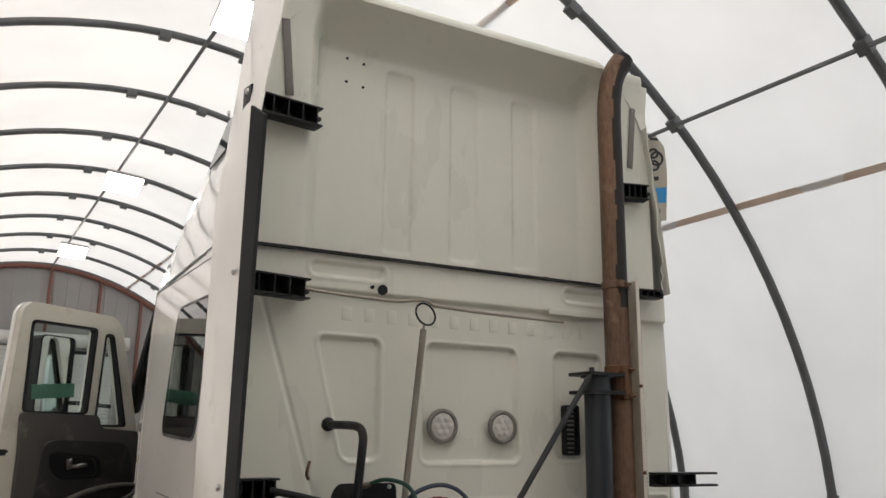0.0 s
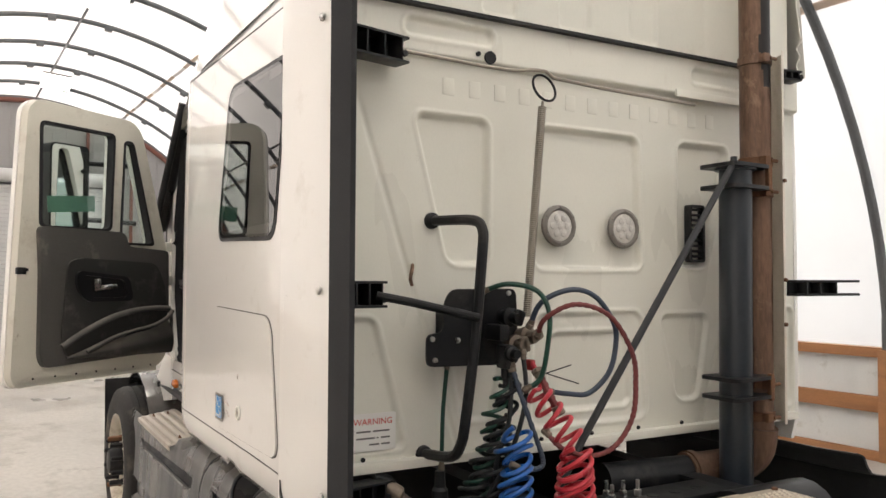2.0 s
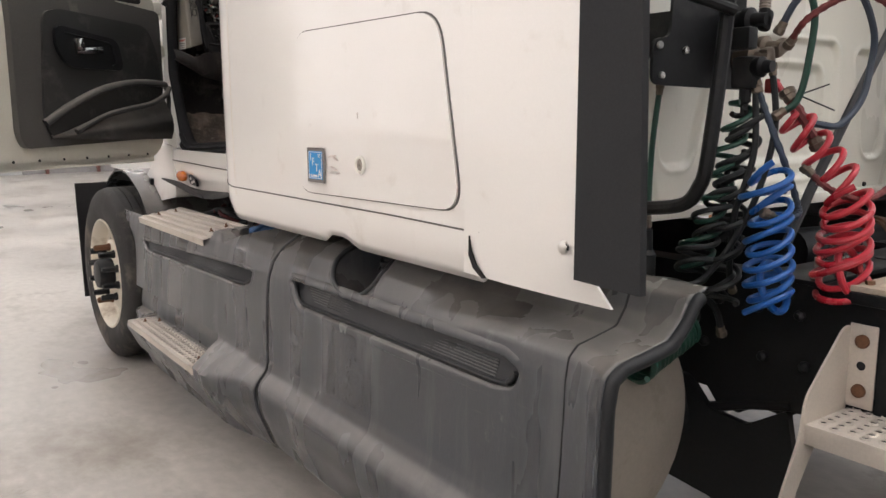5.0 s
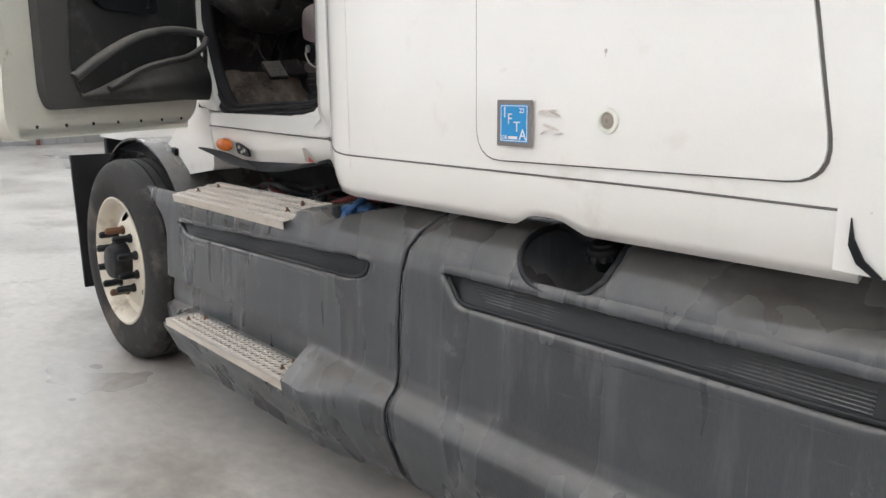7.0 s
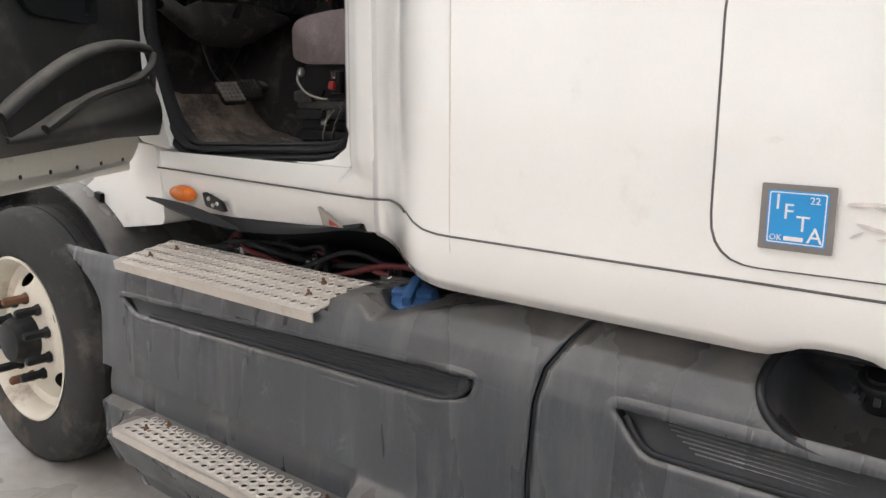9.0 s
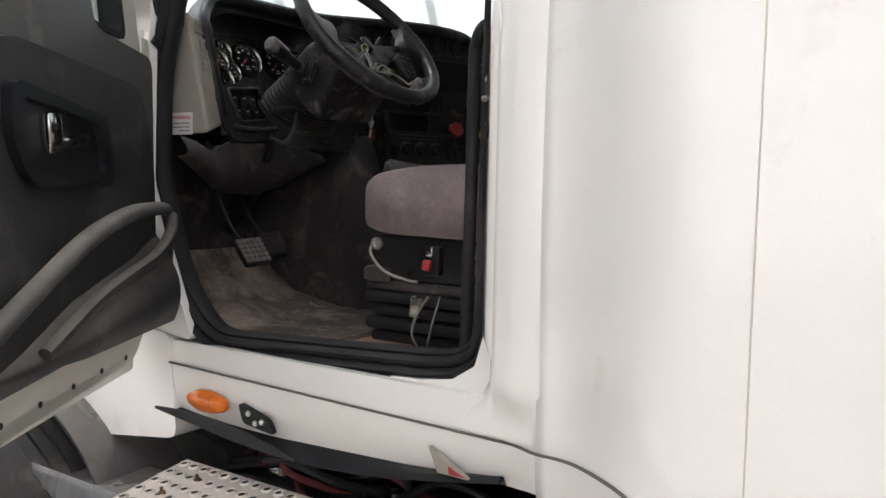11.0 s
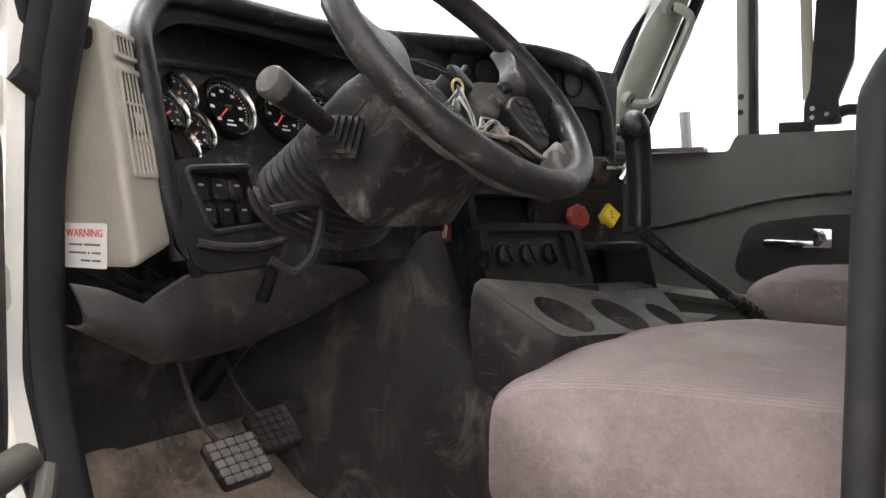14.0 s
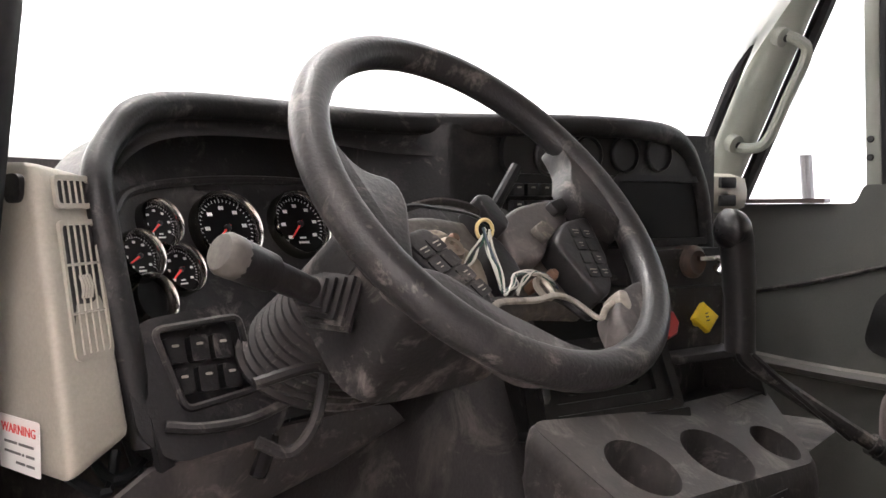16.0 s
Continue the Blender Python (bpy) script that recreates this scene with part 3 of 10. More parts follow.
def hall(u, v, z):
    """Across, along and up in the hall, whose axis is slightly turned from the lorry's."""
    return Vector((-0.698 + u * math.cos(YAW) - (v - 9.9) * math.sin(YAW), 9.9 + u * math.sin(YAW) + (v - 9.9) * math.cos(YAW), z))


HALF, RISE, SPRING = 5.354, 4.917, 1.02
V0, V1, BAY, FIRST = -8.95, 19.5, 1.777, 5.265


def bow(a, d=0.0):
    """A point of the arch at angle a (0 right foot, 180 left), d outside it."""
    c, s = math.cos(radians(a)), math.sin(radians(a))
    return (HALF + d) * math.copysign(abs(c) ** 1.067, c), SPRING + (RISE + d) * abs(s) ** 1.067


bm = B()
sheet(bm, lambda u, v: (lerp(-400, 400, u), lerp(-400, 400, v), -0.03), 8, 8)
tagged(finish("ground", bm, GROUND), "grey gravel ground around the tent hall", "ground", kind="structure")
bm = B()
sheet(bm, lambda u, v: hall(lerp(-5.5, 5.5, u), lerp(V0 - 0.1, V1 + 0.1, v), 0.0), 20, 60, (0, 0, -0.025))
tagged(finish("floor", bm, CONCRETE), "worn grey concrete floor with dark stains", "floor", kind="structure")

bm = B()
def cover(u, v):
    w = lerp(V0, V1, v)
    k = (w - FIRST) / BAY
    sag = 0.05 * (1 - math.cos(2 * math.pi * k)) / 2
    x, z = bow(lerp(0, 180, u), 0.035 - sag * math.sin(math.pi * u))
    return hall(x, w, z)
sheet(bm, cover, 56, 128)
tagged(finish("ceiling", bm, TENT, angle=80), "translucent white tent cloth over steel arches", "tent cover", kind="structure")

# arches, each a bent tube
k0 = math.ceil((V0 - FIRST) / BAY)
for k in range(k0, int((V1 - FIRST) / BAY) + 1):
    bm = B()
    v = FIRST + BAY * k
    tube(bm, [hall(bow(a)[0], v, bow(a)[1]) for a in range(0, 181, 4)], 0.042, 10)
    for a in (47, 62, 82, 93, 118, 133):
        x, z = bow(a, -0.03)
        box(bm, hall(x, v, z), (0.12, 0.10, 0.10), 0.01, (0, 90 - a, 2.8))
    for a in (0, 180):
        x, z = bow(a)
        tube(bm, [hall(x, v, 1.0), hall(x, v, 1.28)], 0.052, 10)
    tagged(finish("tent_arch", bm, ARCH), "dark galvanised steel tube arch of the tent", "arch", "tent arches", "structure")
# long pipes under the cloth
for a, r, m, nm, lb in ((87.5, 0.022, ARCH, "purlin", "dark steel ridge pipe under the arches"), (47, 0.02, ARCH, "purlin", "steel pipe along the tent side"), (140, 0.02, ARCH, "purlin", "steel pipe along the tent side")):
    bm = B()
    x, z = bow(a, -0.06)
    tube(bm, [hall(x, v, z) for v in (V0, 0, 8, V1)], r, 8)
    tagged(finish(nm, bm, m), lb, "pipe", "tent roof pipes", "structure")
SEAM = material("tan_cloth_seam", (0.55, 0.45, 0.37), 0.8, var=0.08, scale=4, bump=0.05)
for a in (36.5, 66, 143.5):
    bm = B()
    def seam(u, v, a=a):
        x, z = bow(a + (u - 0.5) * 0.7, 0.01)
        return hall(x, lerp(V0, V1, v), z)
    sheet(bm, seam, 1, 60, lambda u, v: Vector((0, 0, -0.004)))
    tagged(finish("cloth_seam", bm, SEAM), "tan welded seam strip along the tent cloth", "seam", "tent seams", "structure")

# low side walls: timber frame with sheet metal outside
for side, nm in ((1, "wall_east"), (-1, "wall_west")):
    wall = thing(nm, "low wall of white sheet metal on an orange timber frame", "wall")
    tagged(wall, kind="structure")
    bm = B()
    nrib = 140
    def ribbed(u, v, side=side):
        i = u * nrib
        d = 0.012 if (int(i * 4) % 8) in (0, 1) else 0.0
        return hall(side * (HALF + 0.06 + d), lerp(V0, V1, u), lerp(0.0, 1.0, v))
    sheet(bm, ribbed, nrib * 4, 1, lambda u, v, side=side: Vector((side * 0.006, 0, 0)))
    part("cladding", bm, PANEL, wall)
    for z, h in ((0.99, 0.09), (0.55, 0.14), (0.06, 0.14)):
        bm = B()
        c = hall(side * (HALF + 0.015), (V0 + V1) / 2, z - h / 2 + 0.02)
        box(bm, c, (0.07, V1 - V0, h), 0.006, (0, 0, 2.8))
        part("timber_rail", bm, WOOD, wall)
    for k in range(k0, int((V1 - FIRST) / BAY) + 1):
        bm = B()
        box(bm, hall(side * (HALF - 0.01), FIRST + BAY * k, 0.5), (0.11, 0.13, 0.99), 0.006, (0, 0, 2.8))
        part("timber_post", bm, WOOD, wall)

# end walls of sheet metal with a roll-up door
def end_wall(nm, v, face, label):
    wall = thing(nm, label, "wall")
    tagged(wall, kind="structure")
    bm = B()
    outline = [bow(a, 0.03) for a in range(0, 181, 5)]
    outline = [(outline[0][0], 0.0)] + outline + [(outline[-1][0], 0.0)]
    prism(bm, outline, lambda u, z, w: hall(u, v + w, z), 0.0, 0.06)
    part("sheet_metal", bm, ENDWALL, wall)
    for i in range(-17, 18):
        x = i * 0.31
        top = SPRING + RISE * max(0, 1 - abs(x / HALF) ** 1.875) ** (1 / 1.875) - 0.05
        bm = B()
        box(bm, hall(x, v - face * 0.012, (top + 3.75) / 2 if abs(x) < 2.4 and top > 3.8 else top / 2), (0.035, 0.025, (top - 3.75) if abs(x) < 2.4 and top > 3.8 else top), 0.004, (0, 0, 2.8))
        part("rib", bm, ENDWALL, wall)
    for x in (-3.6, -2.45, -1.0, 0.2, 1.4, 2.45, 3.6):
        top = SPRING + RISE * max(0, 1 - abs(x / HALF) ** 1.875) ** (1 / 1.875) - 0.05
        z0 = 0.0 if abs(x) > 2.4 else 4.2
        bm = B()
        box(bm, hall(x, v - face * 0.07, (top + z0) / 2), (0.07, 0.09, top - z0), 0.006, (0, 0, 2.8))
        part("steel_post", bm, REDSTEEL, wall)
    bm = B()
    tube(bm, [hall(bow(a, -0.08)[0], v - face * 0.06, bow(a, -0.08)[1]) for a in range(0, 181, 5)], 0.06, 8)
    part("steel_bow", bm, REDSTEEL, wall)
    bm = B()
    box(bm, hall(0, v - face * 0.07, 1.9), (8.9, 0.05, 0.09), 0.006, (0, 0, 2.8))
    part("steel_girt", bm, REDSTEEL, wall)
    door = thing("door_1" if face > 0 else "door_2", "closed roll-up door of pale horizontal slats", "door")
    tagged(door, kind="structure")
    for i in range(38):
        bm = B()
        box(bm, hall(-0.3, v - face * 0.13, 0.05 + i * 0.1), (4.4, 0.018, 0.094), 0.006, (0, 0, 2.8))
        part("slat", bm, ROLLDOOR, door)
    bm = B()
    tube(bm, [hall(-2.7, v - face * 0.25, 4.0), hall(2.2, v - face * 0.25, 4.0)], 0.17, 16)
    part("roller", bm, ROLLDOOR, door, "grey rolled-up door drum")
    for x in (-2.55, 1.95):
        bm = B()
        box(bm, hall(x, v - face * 0.14, 1.95), (0.1, 0.07, 3.9), 0.006, (0, 0, 2.8))
        part("guide_rail", bm, ENDWALL, door)


end_wall("wall_north", V1, 1, "end wall of grey ribbed sheet metal on red steel posts")
# south end is out of view, closed off to dim light on the truck's back
end_wall("wall_south_assumed", V0, -1, "end wall of grey ribbed sheet metal on red steel posts")

# hanging light panels under the ridge pipe
def ceiling_light(v):
    at = hall(0.25, v, 5.60)
    ob = thing("ceiling_light", "lit white rectangular light panel hung under the ridge", "ceiling light", "hanging light panels", at)
    bm = B()
    box(bm, (0, 0, 0.035), (0.56, 0.46, 0.05), 0.01)
    part("housing", bm, ENDWALL, ob)
    for i in range(9):
        bm = B()
        box(bm, (-0.24 + i * 0.06, 0, 0.075), (0.012, 0.4, 0.04), 0.0)
        part("fin", bm, ENDWALL, ob)
    for i in range(6):
        bm = B()
        box(bm, (-0.2275 + i * 0.091, 0, 0.0), (0.086, 0.43, 0.018), 0.006)
        part("diffuser", bm, LED, ob)
    bm = B()
    for sx in (-0.25, 0.25):
        tube(bm, [(sx, 0, 0.06), (sx * 0.2, 0, 0.24)], 0.004, 6)
    part("hanger", bm, STEEL, ob)
    ob.rotation_euler = (radians(-24), radians(4), radians(2.8))
    return ob


for v in (3.95, 10.1, 15.9, -2.0):
    ceiling_light(v)


# ---- the lorry: x across (left side is minus), y ahead, z up; the sleeper's back is y = 0 ----
truck = thing("semi_truck", "white sleeper-cab semi tractor with grey plastic side skirts, driver door open", "truck")


def YZ(x):
    """Outlines drawn on the side: (y, z) with depth along x."""
    return lambda u, v, w: Vector((x + w, u, v))


def XZ(y):
    return lambda u, v, w: Vector((u, y + w, v))


def XY(z):
    return lambda u, v, w: Vector((u, v, z + w))


# -- back wall with pressed panels --
def back_wall():
    nx, nz = 460, 290
    x = np.linspace(-1.13, 1.13, nx + 1)
    z = np.linspace(1.045, 2.49, nz + 1)
    X, Z = np.meshgrid(x, z, indexing="ij")
    Y = np.zeros_like(X)
    up_l = [(-0.73, 2.16), (-0.60, 1.665), (-0.44, 1.665), (-0.44, 2.16)]
    presses = [(up_l, 0.04, 0.018), ([(-a, b) for a, b in up_l][::-1], 0.04, 0.018),
               ([(-0.235, 2.16), (-0.25, 1.655), (0.25, 1.655), (0.235, 2.16)], 0.04, 0.018),
               ([(-0.25, 1.50), (-0.27, 1.10), (0.27, 1.10), (0.25, 1.50)], 0.05, 0.008),
               ([(-0.18, 1.43), (-0.20, 1.15), (0.20, 1.15), (0.18, 1.43)], 0.04, 0.010),
               ([(0.34, 1.485), (0.43, 1.15), (0.55, 1.15), (0.61, 1.485)], 0.04, 0.010),
               ([(-0.61, 1.485), (-0.55, 1.15), (-0.43, 1.15), (-0.34, 1.485)], 0.04, 0.010),
               ([(-1.12, 1.50), (-1.12, 1.085), (-0.75, 1.085), (-0.86, 1.50)], 0.03, 0.009),
               ([(0.86, 1.50), (0.75, 1.085), (1.12, 1.085), (1.12, 1.50)], 0.03, 0.009),
               ([(-0.78, 2.46), (-0.78, 2.395), (-0.44, 2.395), (-0.44, 2.46)], 0.03, 0.012),
               ([(0.49, 2.46), (0.49, 2.395), (0.83, 2.395), (0.83, 2.46)], 0.03, 0.012)]
    for pts, r, d in presses:
        dep = poly_depth(pts, r)(X, Z)
        q = np.clip(dep / 0.015, 0, 1)
        Y += 1.25 * d * q * q * (3 - 2 * q) - 0.004 * np.clip(1 - np.abs(dep + 0.006) / 0.010, 0, 1)
    # slanting creases and the top band standing proud
    for s in (-1, 1):
        d = np.abs((s * X) - (0.955 - (2.28 - Z) * 0.325)) - 0.004
        Y += 0.006 * np.clip(1 - d / 0.010, 0, 1) * (Z < 2.30)
    t = np.clip((Z - 2.335) / 0.012, 0, 1)
    Y -= 0.028 * t
    bm = B()
    vs = [[bm.verts.new((X[i, j], Y[i, j], Z[i, j])) for j in range(nz + 1)] for i in range(nx + 1)]
    for i in range(nx):
        for j in range(nz):
            bm.faces.new((vs[i][j], vs[i + 1][j], vs[i + 1][j + 1], vs[i][j + 1]))
    w = part("back_wall", bm, WHITE_SHADED, truck, "cream white pressed-steel back wall with sunk panels", angle=60)
    # a line of plain raised bars where the maker's word is pressed in
    xs = np.linspace(-0.60, 0.62, 13)
    for x0 in xs:
        bm = B()
        box(bm, (x0, 0.0020, 2.255), (0.046, 0.008, 0.058), 0.0038)
        part("raised_bar", bm, WHITE_SHADED, w)
    bm = B()
    box(bm, (0, -0.02, 2.494), (2.2, 0.07, 0.010), 0.0)
    part("seam_gap", bm, BLACK, w)
    bm = B()
    box(bm, (0, 0.0, 1.042), (2.22, 0.07, 0.03), 0.006)
    part("bottom_flange", bm, WHITE_SHADED, w)
    for x0, z0, r in ((-0.458, 2.362, 0.022), (-0.505, 2.369, 0.008), (0.515, 2.352, 0.008)):
        bm = B()
        lathe(bm, [(r, 0.0), (r, 0.008), (0, 0.008)], pose(x0, -0.03, z0, 90, 0, 0), 16)
        part("hole", bm, BLACK, w)
    for i in range(9):
        x0 = -0.9 + i * 0.225
        bm = B()
        lathe(bm, [(0.008, 0), (0.007, 0.006), (0, 0.008)], pose(x0, -0.002, 1.065, 90, 0, 0), 8)
        part("rivet", bm, BLACK, w)
    for x0, l in ((-0.95, 0.12), (0.35, 0.12), (0.5, 0.2)):
        bm = B()
        box(bm, (x0, 0.01, 1.022), (l, 0.05, 0.035), 0.004)
        part("underside_bracket", bm, BLACK, w)
    return w


wall = back_wall()

# -- high roof: centre panel sunk, sides and lip standing proud --
def roof_back():
    nx, nz = 300, 120
    bm = B()
    x = np.linspace(-1.04, 1.04, nx + 1)
    z = np.linspace(2.50, 3.60, nz + 1)
    X, Z = np.meshgrid(x, z, indexing="ij")
    ax = np.abs(X + 0.03)
    s = np.clip((0.80 - ax) / 0.10, 0, 1)
    s = s * s * (3 - 2 * s)
    Y = -0.05 + 0.13 * s + 0.0 * Z
    t = np.clip((Z - 3.45) / 0.15, 0, 1)
    Y -= 0.20 * t ** 1.6 * s
    Y -= 0.02 * t
    for x0, x1 in ((-0.42, -0.27), (-0.08, 0.075), (0.27, 0.42)):
        d = poly_depth([(x0, 3.42), (x0, 2.55), (x1, 2.55), (x1, 3.42)], 0.03)(X, Z)
        q = np.clip(d / 0.012, 0, 1)
        Y += 0.013 * q * q * (3 - 2 * q)
    vs = [[bm.verts.new((X[i, j], Y[i, j], Z[i, j])) for j in range(nz + 1)] for i in range(nx + 1)]
    for i in range(nx):
        for j in range(nz):
            bm.faces.new((vs[i][j], vs[i + 1][j], vs[i + 1][j + 1], vs[i][j + 1]))
    r = part("roof_back_panel", bm, WHITE_SHADED, truck, "cream white fibreglass roof back with shallow channels", angle=60)
    for dx, dz in ((-0.617, 3.473), (-0.617, 3.387), (-0.617, 3.275), (-0.538, 3.462), (-0.538, 3.376), (-0.538, 3.265)):
        bm = B()
        lathe(bm, [(0.007, 0), (0.007, 0.004), (0, 0.004)], pose(dx * 1.03 + 0.02, 0.082, dz * 1.012, 90, 0, 0), 10)
        part("screw_hole", bm, BLACK, r)
    for s in (-1, 1):
        bm = B()
        box(bm, (s * 0.93, -0.056, 3.30), (0.035, 0.006, 0.34), 0.003, (0, s * 6, 0))
        part("reflector_strip", bm, STICKER_GREY, r)
    # long crack and chipped bottom edge
    bm = B()
    tube(bm, curve([(0.16, -0.042, 3.56), (0.3, -0.056, 3.57), (0.40, -0.060, 3.573), (0.55, -0.040, 3.555), (0.66, -0.06, 3.57), (0.74, -0.06, 3.572)], 4), 0.0022, 5)
    part("crack", bm, BLACK, r)
    bm = B()
    tube(bm, curve([(0.45, 0.068, 2.53), (0.55, 0.070, 2.515), (0.62, 0.066, 2.525), (0.74, 0.02, 2.515)], 4), 0.003, 5)
    part("crack", bm, BLACK, r)
    return r


roof_back()

# outer roof shell: half width at the eaves, half width on top, height
ROOF = [(-0.06, 1.145, 1.03, 3.66), (0.5, 1.15, 1.03, 3.50), (1.0, 1.15, 1.02, 3.25), (1.36, 1.14, 1.0, 3.06), (1.7, 1.08, 0.96, 2.86), (2.05, 1.03, 0.90, 2.68), (2.42, 0.96, 0.84, 2.52)]
def roof_shell(u, v):
    y = lerp(-0.06, 2.42, u)
    we, wt, h = along(ROOF, y)
    a = v * 180
    c, s = math.cos(radians(a)), math.sin(radians(a))
    z = 2.49 + (h - 2.49) * min(1.0, abs(s) ** 0.5 * 1.0)
    x = math.copysign(abs(c) ** 0.35, c) * lerp(we, wt, (z - 2.49) / max(0.01, h - 2.49))
    return Vector((x, y, z))
bm = B()
sheet(bm, roof_shell, 30, 48)
part("roof", bm, WHITE, truck, "white aerodynamic high roof", angle=50)
bm = B()
def lip(u, v):
    x = lerp(-1.0, 1.0, v)
    k = max(0.0, min(1.0, (0.80 - abs(x + 0.03)) / 0.10))
    k = k * k * (3 - 2 * k)
    y0 = -0.07 - 0.07 * k
    return Vector((x, lerp(y0 - 0.012 * math.sin(math.pi * u), -0.055, u ** 1.5), 3.598 + 0.058 * min(1.0, u * 1.6)))
sheet(bm, lip, 8, 60)
part("roof_lip", bm, WHITE_SHADED, truck, "white roof lip over the back wall", angle=60)
# dark side glass of the roof
bm = B()
prism(bm, soft_poly([(-0.02, 2.93), (0.49, 2.93), (0.27, 3.10), (-0.03, 3.06)], 0.03), lambda u, v, w: Vector((-1.141 + 0.154 * (v - 2.70) + w, u, v)), 0.0, 0.01)
part("roof_window", bm, TINT, truck, "dark tinted roof side window")

# -- left side of the sleeper --
SX = -1.155
def side_x(y, z):
    """Outer skin of the sleeper's side, with its rounded front corner."""
    x = SX + 0.012 * ((z - 1.5) / 1.0) ** 2 + (0.02 if z > 2.2 else 0) * (z - 2.2)
    if y > 1.34:
        t = min(1.0, (y - 1.34) / 0.31)
        x += 0.165 * t * t * (3 - 2 * t)
    if z < 1.05:
        x += 0.10 * max(0.0, (1.05 - z) / 0.12) ** 2 * 0.35
    return x


WIN = soft_poly([(0.735, 1.768), (0.075, 1.748), (-0.015, 2.275), (0.62, 2.30)], 0.075, 6)
def side_panel():
    ys = sorted(set([round(lerp(-0.02, 1.65, i / 70), 4) for i in range(71)]))
    zs = [lerp(0.94, 2.49, i / 62) for i in range(63)]
    f = poly_depth([(a, b) for a, b in ((-0.015, 2.275), (0.62, 2.30), (0.735, 1.768), (0.075, 1.748))][::-1], 0.06)
    bm = B()
    vs = {}
    for i, y in enumerate(ys):
        for j, z in enumerate(zs):
            zz = z
            if z < 1.04:
                # the lower edge, with a hollow over the filler and a rise at the front
                lift = 0.028 * math.exp(-((y - 0.60) / 0.075) ** 4) + 0.045 * max(0.0, (y - 1.32) / 0.3) ** 1.2
                zz = z + lift * (1.04 - z) / 0.10
            vs[i, j] = bm.verts.new((side_x(y, zz), y, zz))
    for i in range(len(ys) - 1):
        for j in range(len(zs) - 1):
            yc, zc = (ys[i] + ys[i + 1]) / 2, (zs[j] + zs[j + 1]) / 2
            if float(f(np.array(yc), np.array(zc))) > 0.03:
                continue
            bm.faces.new((vs[i, j], vs[i + 1, j], vs[i + 1, j + 1], vs[i, j + 1]))
    p = part("sleeper_side", bm, WHITE, truck, "glossy white sleeper side panel", angle=50)
    p.data.materials.append(WHITE)
    so = p.modifiers.new("skin", "SOLIDIFY")
    so.thickness, so.offset = 0.015, 0.0
    # window
    place = lambda u, v, w: Vector((side_x(u, v) + w, u, v))
    bm = B()
    prism(bm, WIN, place, -0.012, -0.006)
    part("sleeper_window", bm, TINT, truck, "dark tinted sleeper window", angle=60)
    bm = B()
    big = [(0.36 + (a - 0.36) * 1.045, 2.02 + (b - 2.02) * 1.05) for a, b in WIN]
    ringed(bm, big, [(0.36 + (a - 0.36) * 0.97, 2.02 + (b - 2.02) * 0.965) for a, b in WIN], place, -0.010, 0.004)
    part("window_seal", bm, BLACK, p)
    # luggage hatch: a raised lid with a dark gap round it
    hatch = soft_poly([(0.785, 1.515), (0.785, 1.075), (0.012, 1.085), (0.09, 1.505)], 0.075, 6)
    cen = (0.42, 1.29)
    sc = lambda k: [(cen[0] + (a - cen[0]) * k, cen[1] + (b - cen[1]) * k) for a, b in hatch]
    bm = B()
    ringed(bm, sc(1.009), sc(0.996), place, -0.0095, -0.004)
    part("hatch_gap", bm, SEAM_GREY, p)
    bm = B()
    prism(bm, sc(0.9945), place, -0.0130, -0.003)
    part("luggage_hatch", bm, WHITE, truck, "white luggage compartment door", angle=50)
    # long seam lines
    bm = B()
    tube(bm, [(side_x(y, 1.052) - (0.0072 if y < 1.34 else 0.0085), y, 1.052 - 0.012 * max(0, 0.3 - y) + 0.031 * max(0, (y - 1.30) / 0.13) ** 2) for y in [lerp(-0.02, 1.43, i / 40) for i in range(41)]], 0.0024, 6)
    part("seam_line", bm, SEAM_GREY, p)
    bm = B()
    tube(bm, [(side_x(1.29, z) - 0.0075, 1.29, z) for z in [lerp(0.95, 2.49, i / 20) for i in range(21)]], 0.0013, 5)
    part("corner_seam", bm, SHIELD, p)
    bm = B()
    tube(bm, [(side_x(y, 2.47) - 0.005, y, lerp(2.44, 2.49, (y + 0.02) / 1.6)) for y in [lerp(-0.02, 1.6, i / 30) for i in range(31)]], 0.005, 6)
    part("roof_seam", bm, SKIRT_DARK, p)
    # lock
    bm = B()
    lathe(bm, [(0.024, 0), (0.023, 0.005), (0.017, 0.006), (0.014, 0.001)], pose(SX - 0.012, 0.426, 1.166, 0, -90, 0), 24, cap=False)
    lk = part("lock", bm, WHITE_SHADED, p, "round lock in a pale ring")
    bm = B()
    lathe(bm, [(0.015, 0.0), (0.0145, 0.003), (0.004, 0.003), (0.003, 0.001), (0, 0.001)], pose(SX - 0.012, 0.426, 1.166, 0, -90, 0), 20)
    part("key_barrel", bm, DULL_STEEL, lk)
    # brown smears by the permit sticker and a rusty chip
    for k, (y0, z0, l, a, w) in enumerate(((0.575, 1.182, 0.05, 4, 0.010), (0.555, 1.176, 0.03, -18, 0.006), (0.565, 1.150, 0.045, -14, 0.007), (0.545, 1.138, 0.03, 6, 0.006), (0.585, 1.140, 0.02, 30, 0.005))):
        bm = B()
        tube(bm, [Vector((SX - 0.0135, y0 + l * (0.5 - i / 6) * math.cos(radians(a)), z0 + l * (i / 6 - 0.5) * math.sin(radians(a)))) for i in range(7)], [w * q for q in (0.1, 0.35, 0.5, 0.4, 0.5, 0.25, 0.08)], 6, flat=0.12)
        part("brown_smear", bm, SMEAR, p)
    for y0, z0 in ((0.437, 1.291),):
        bm = B()
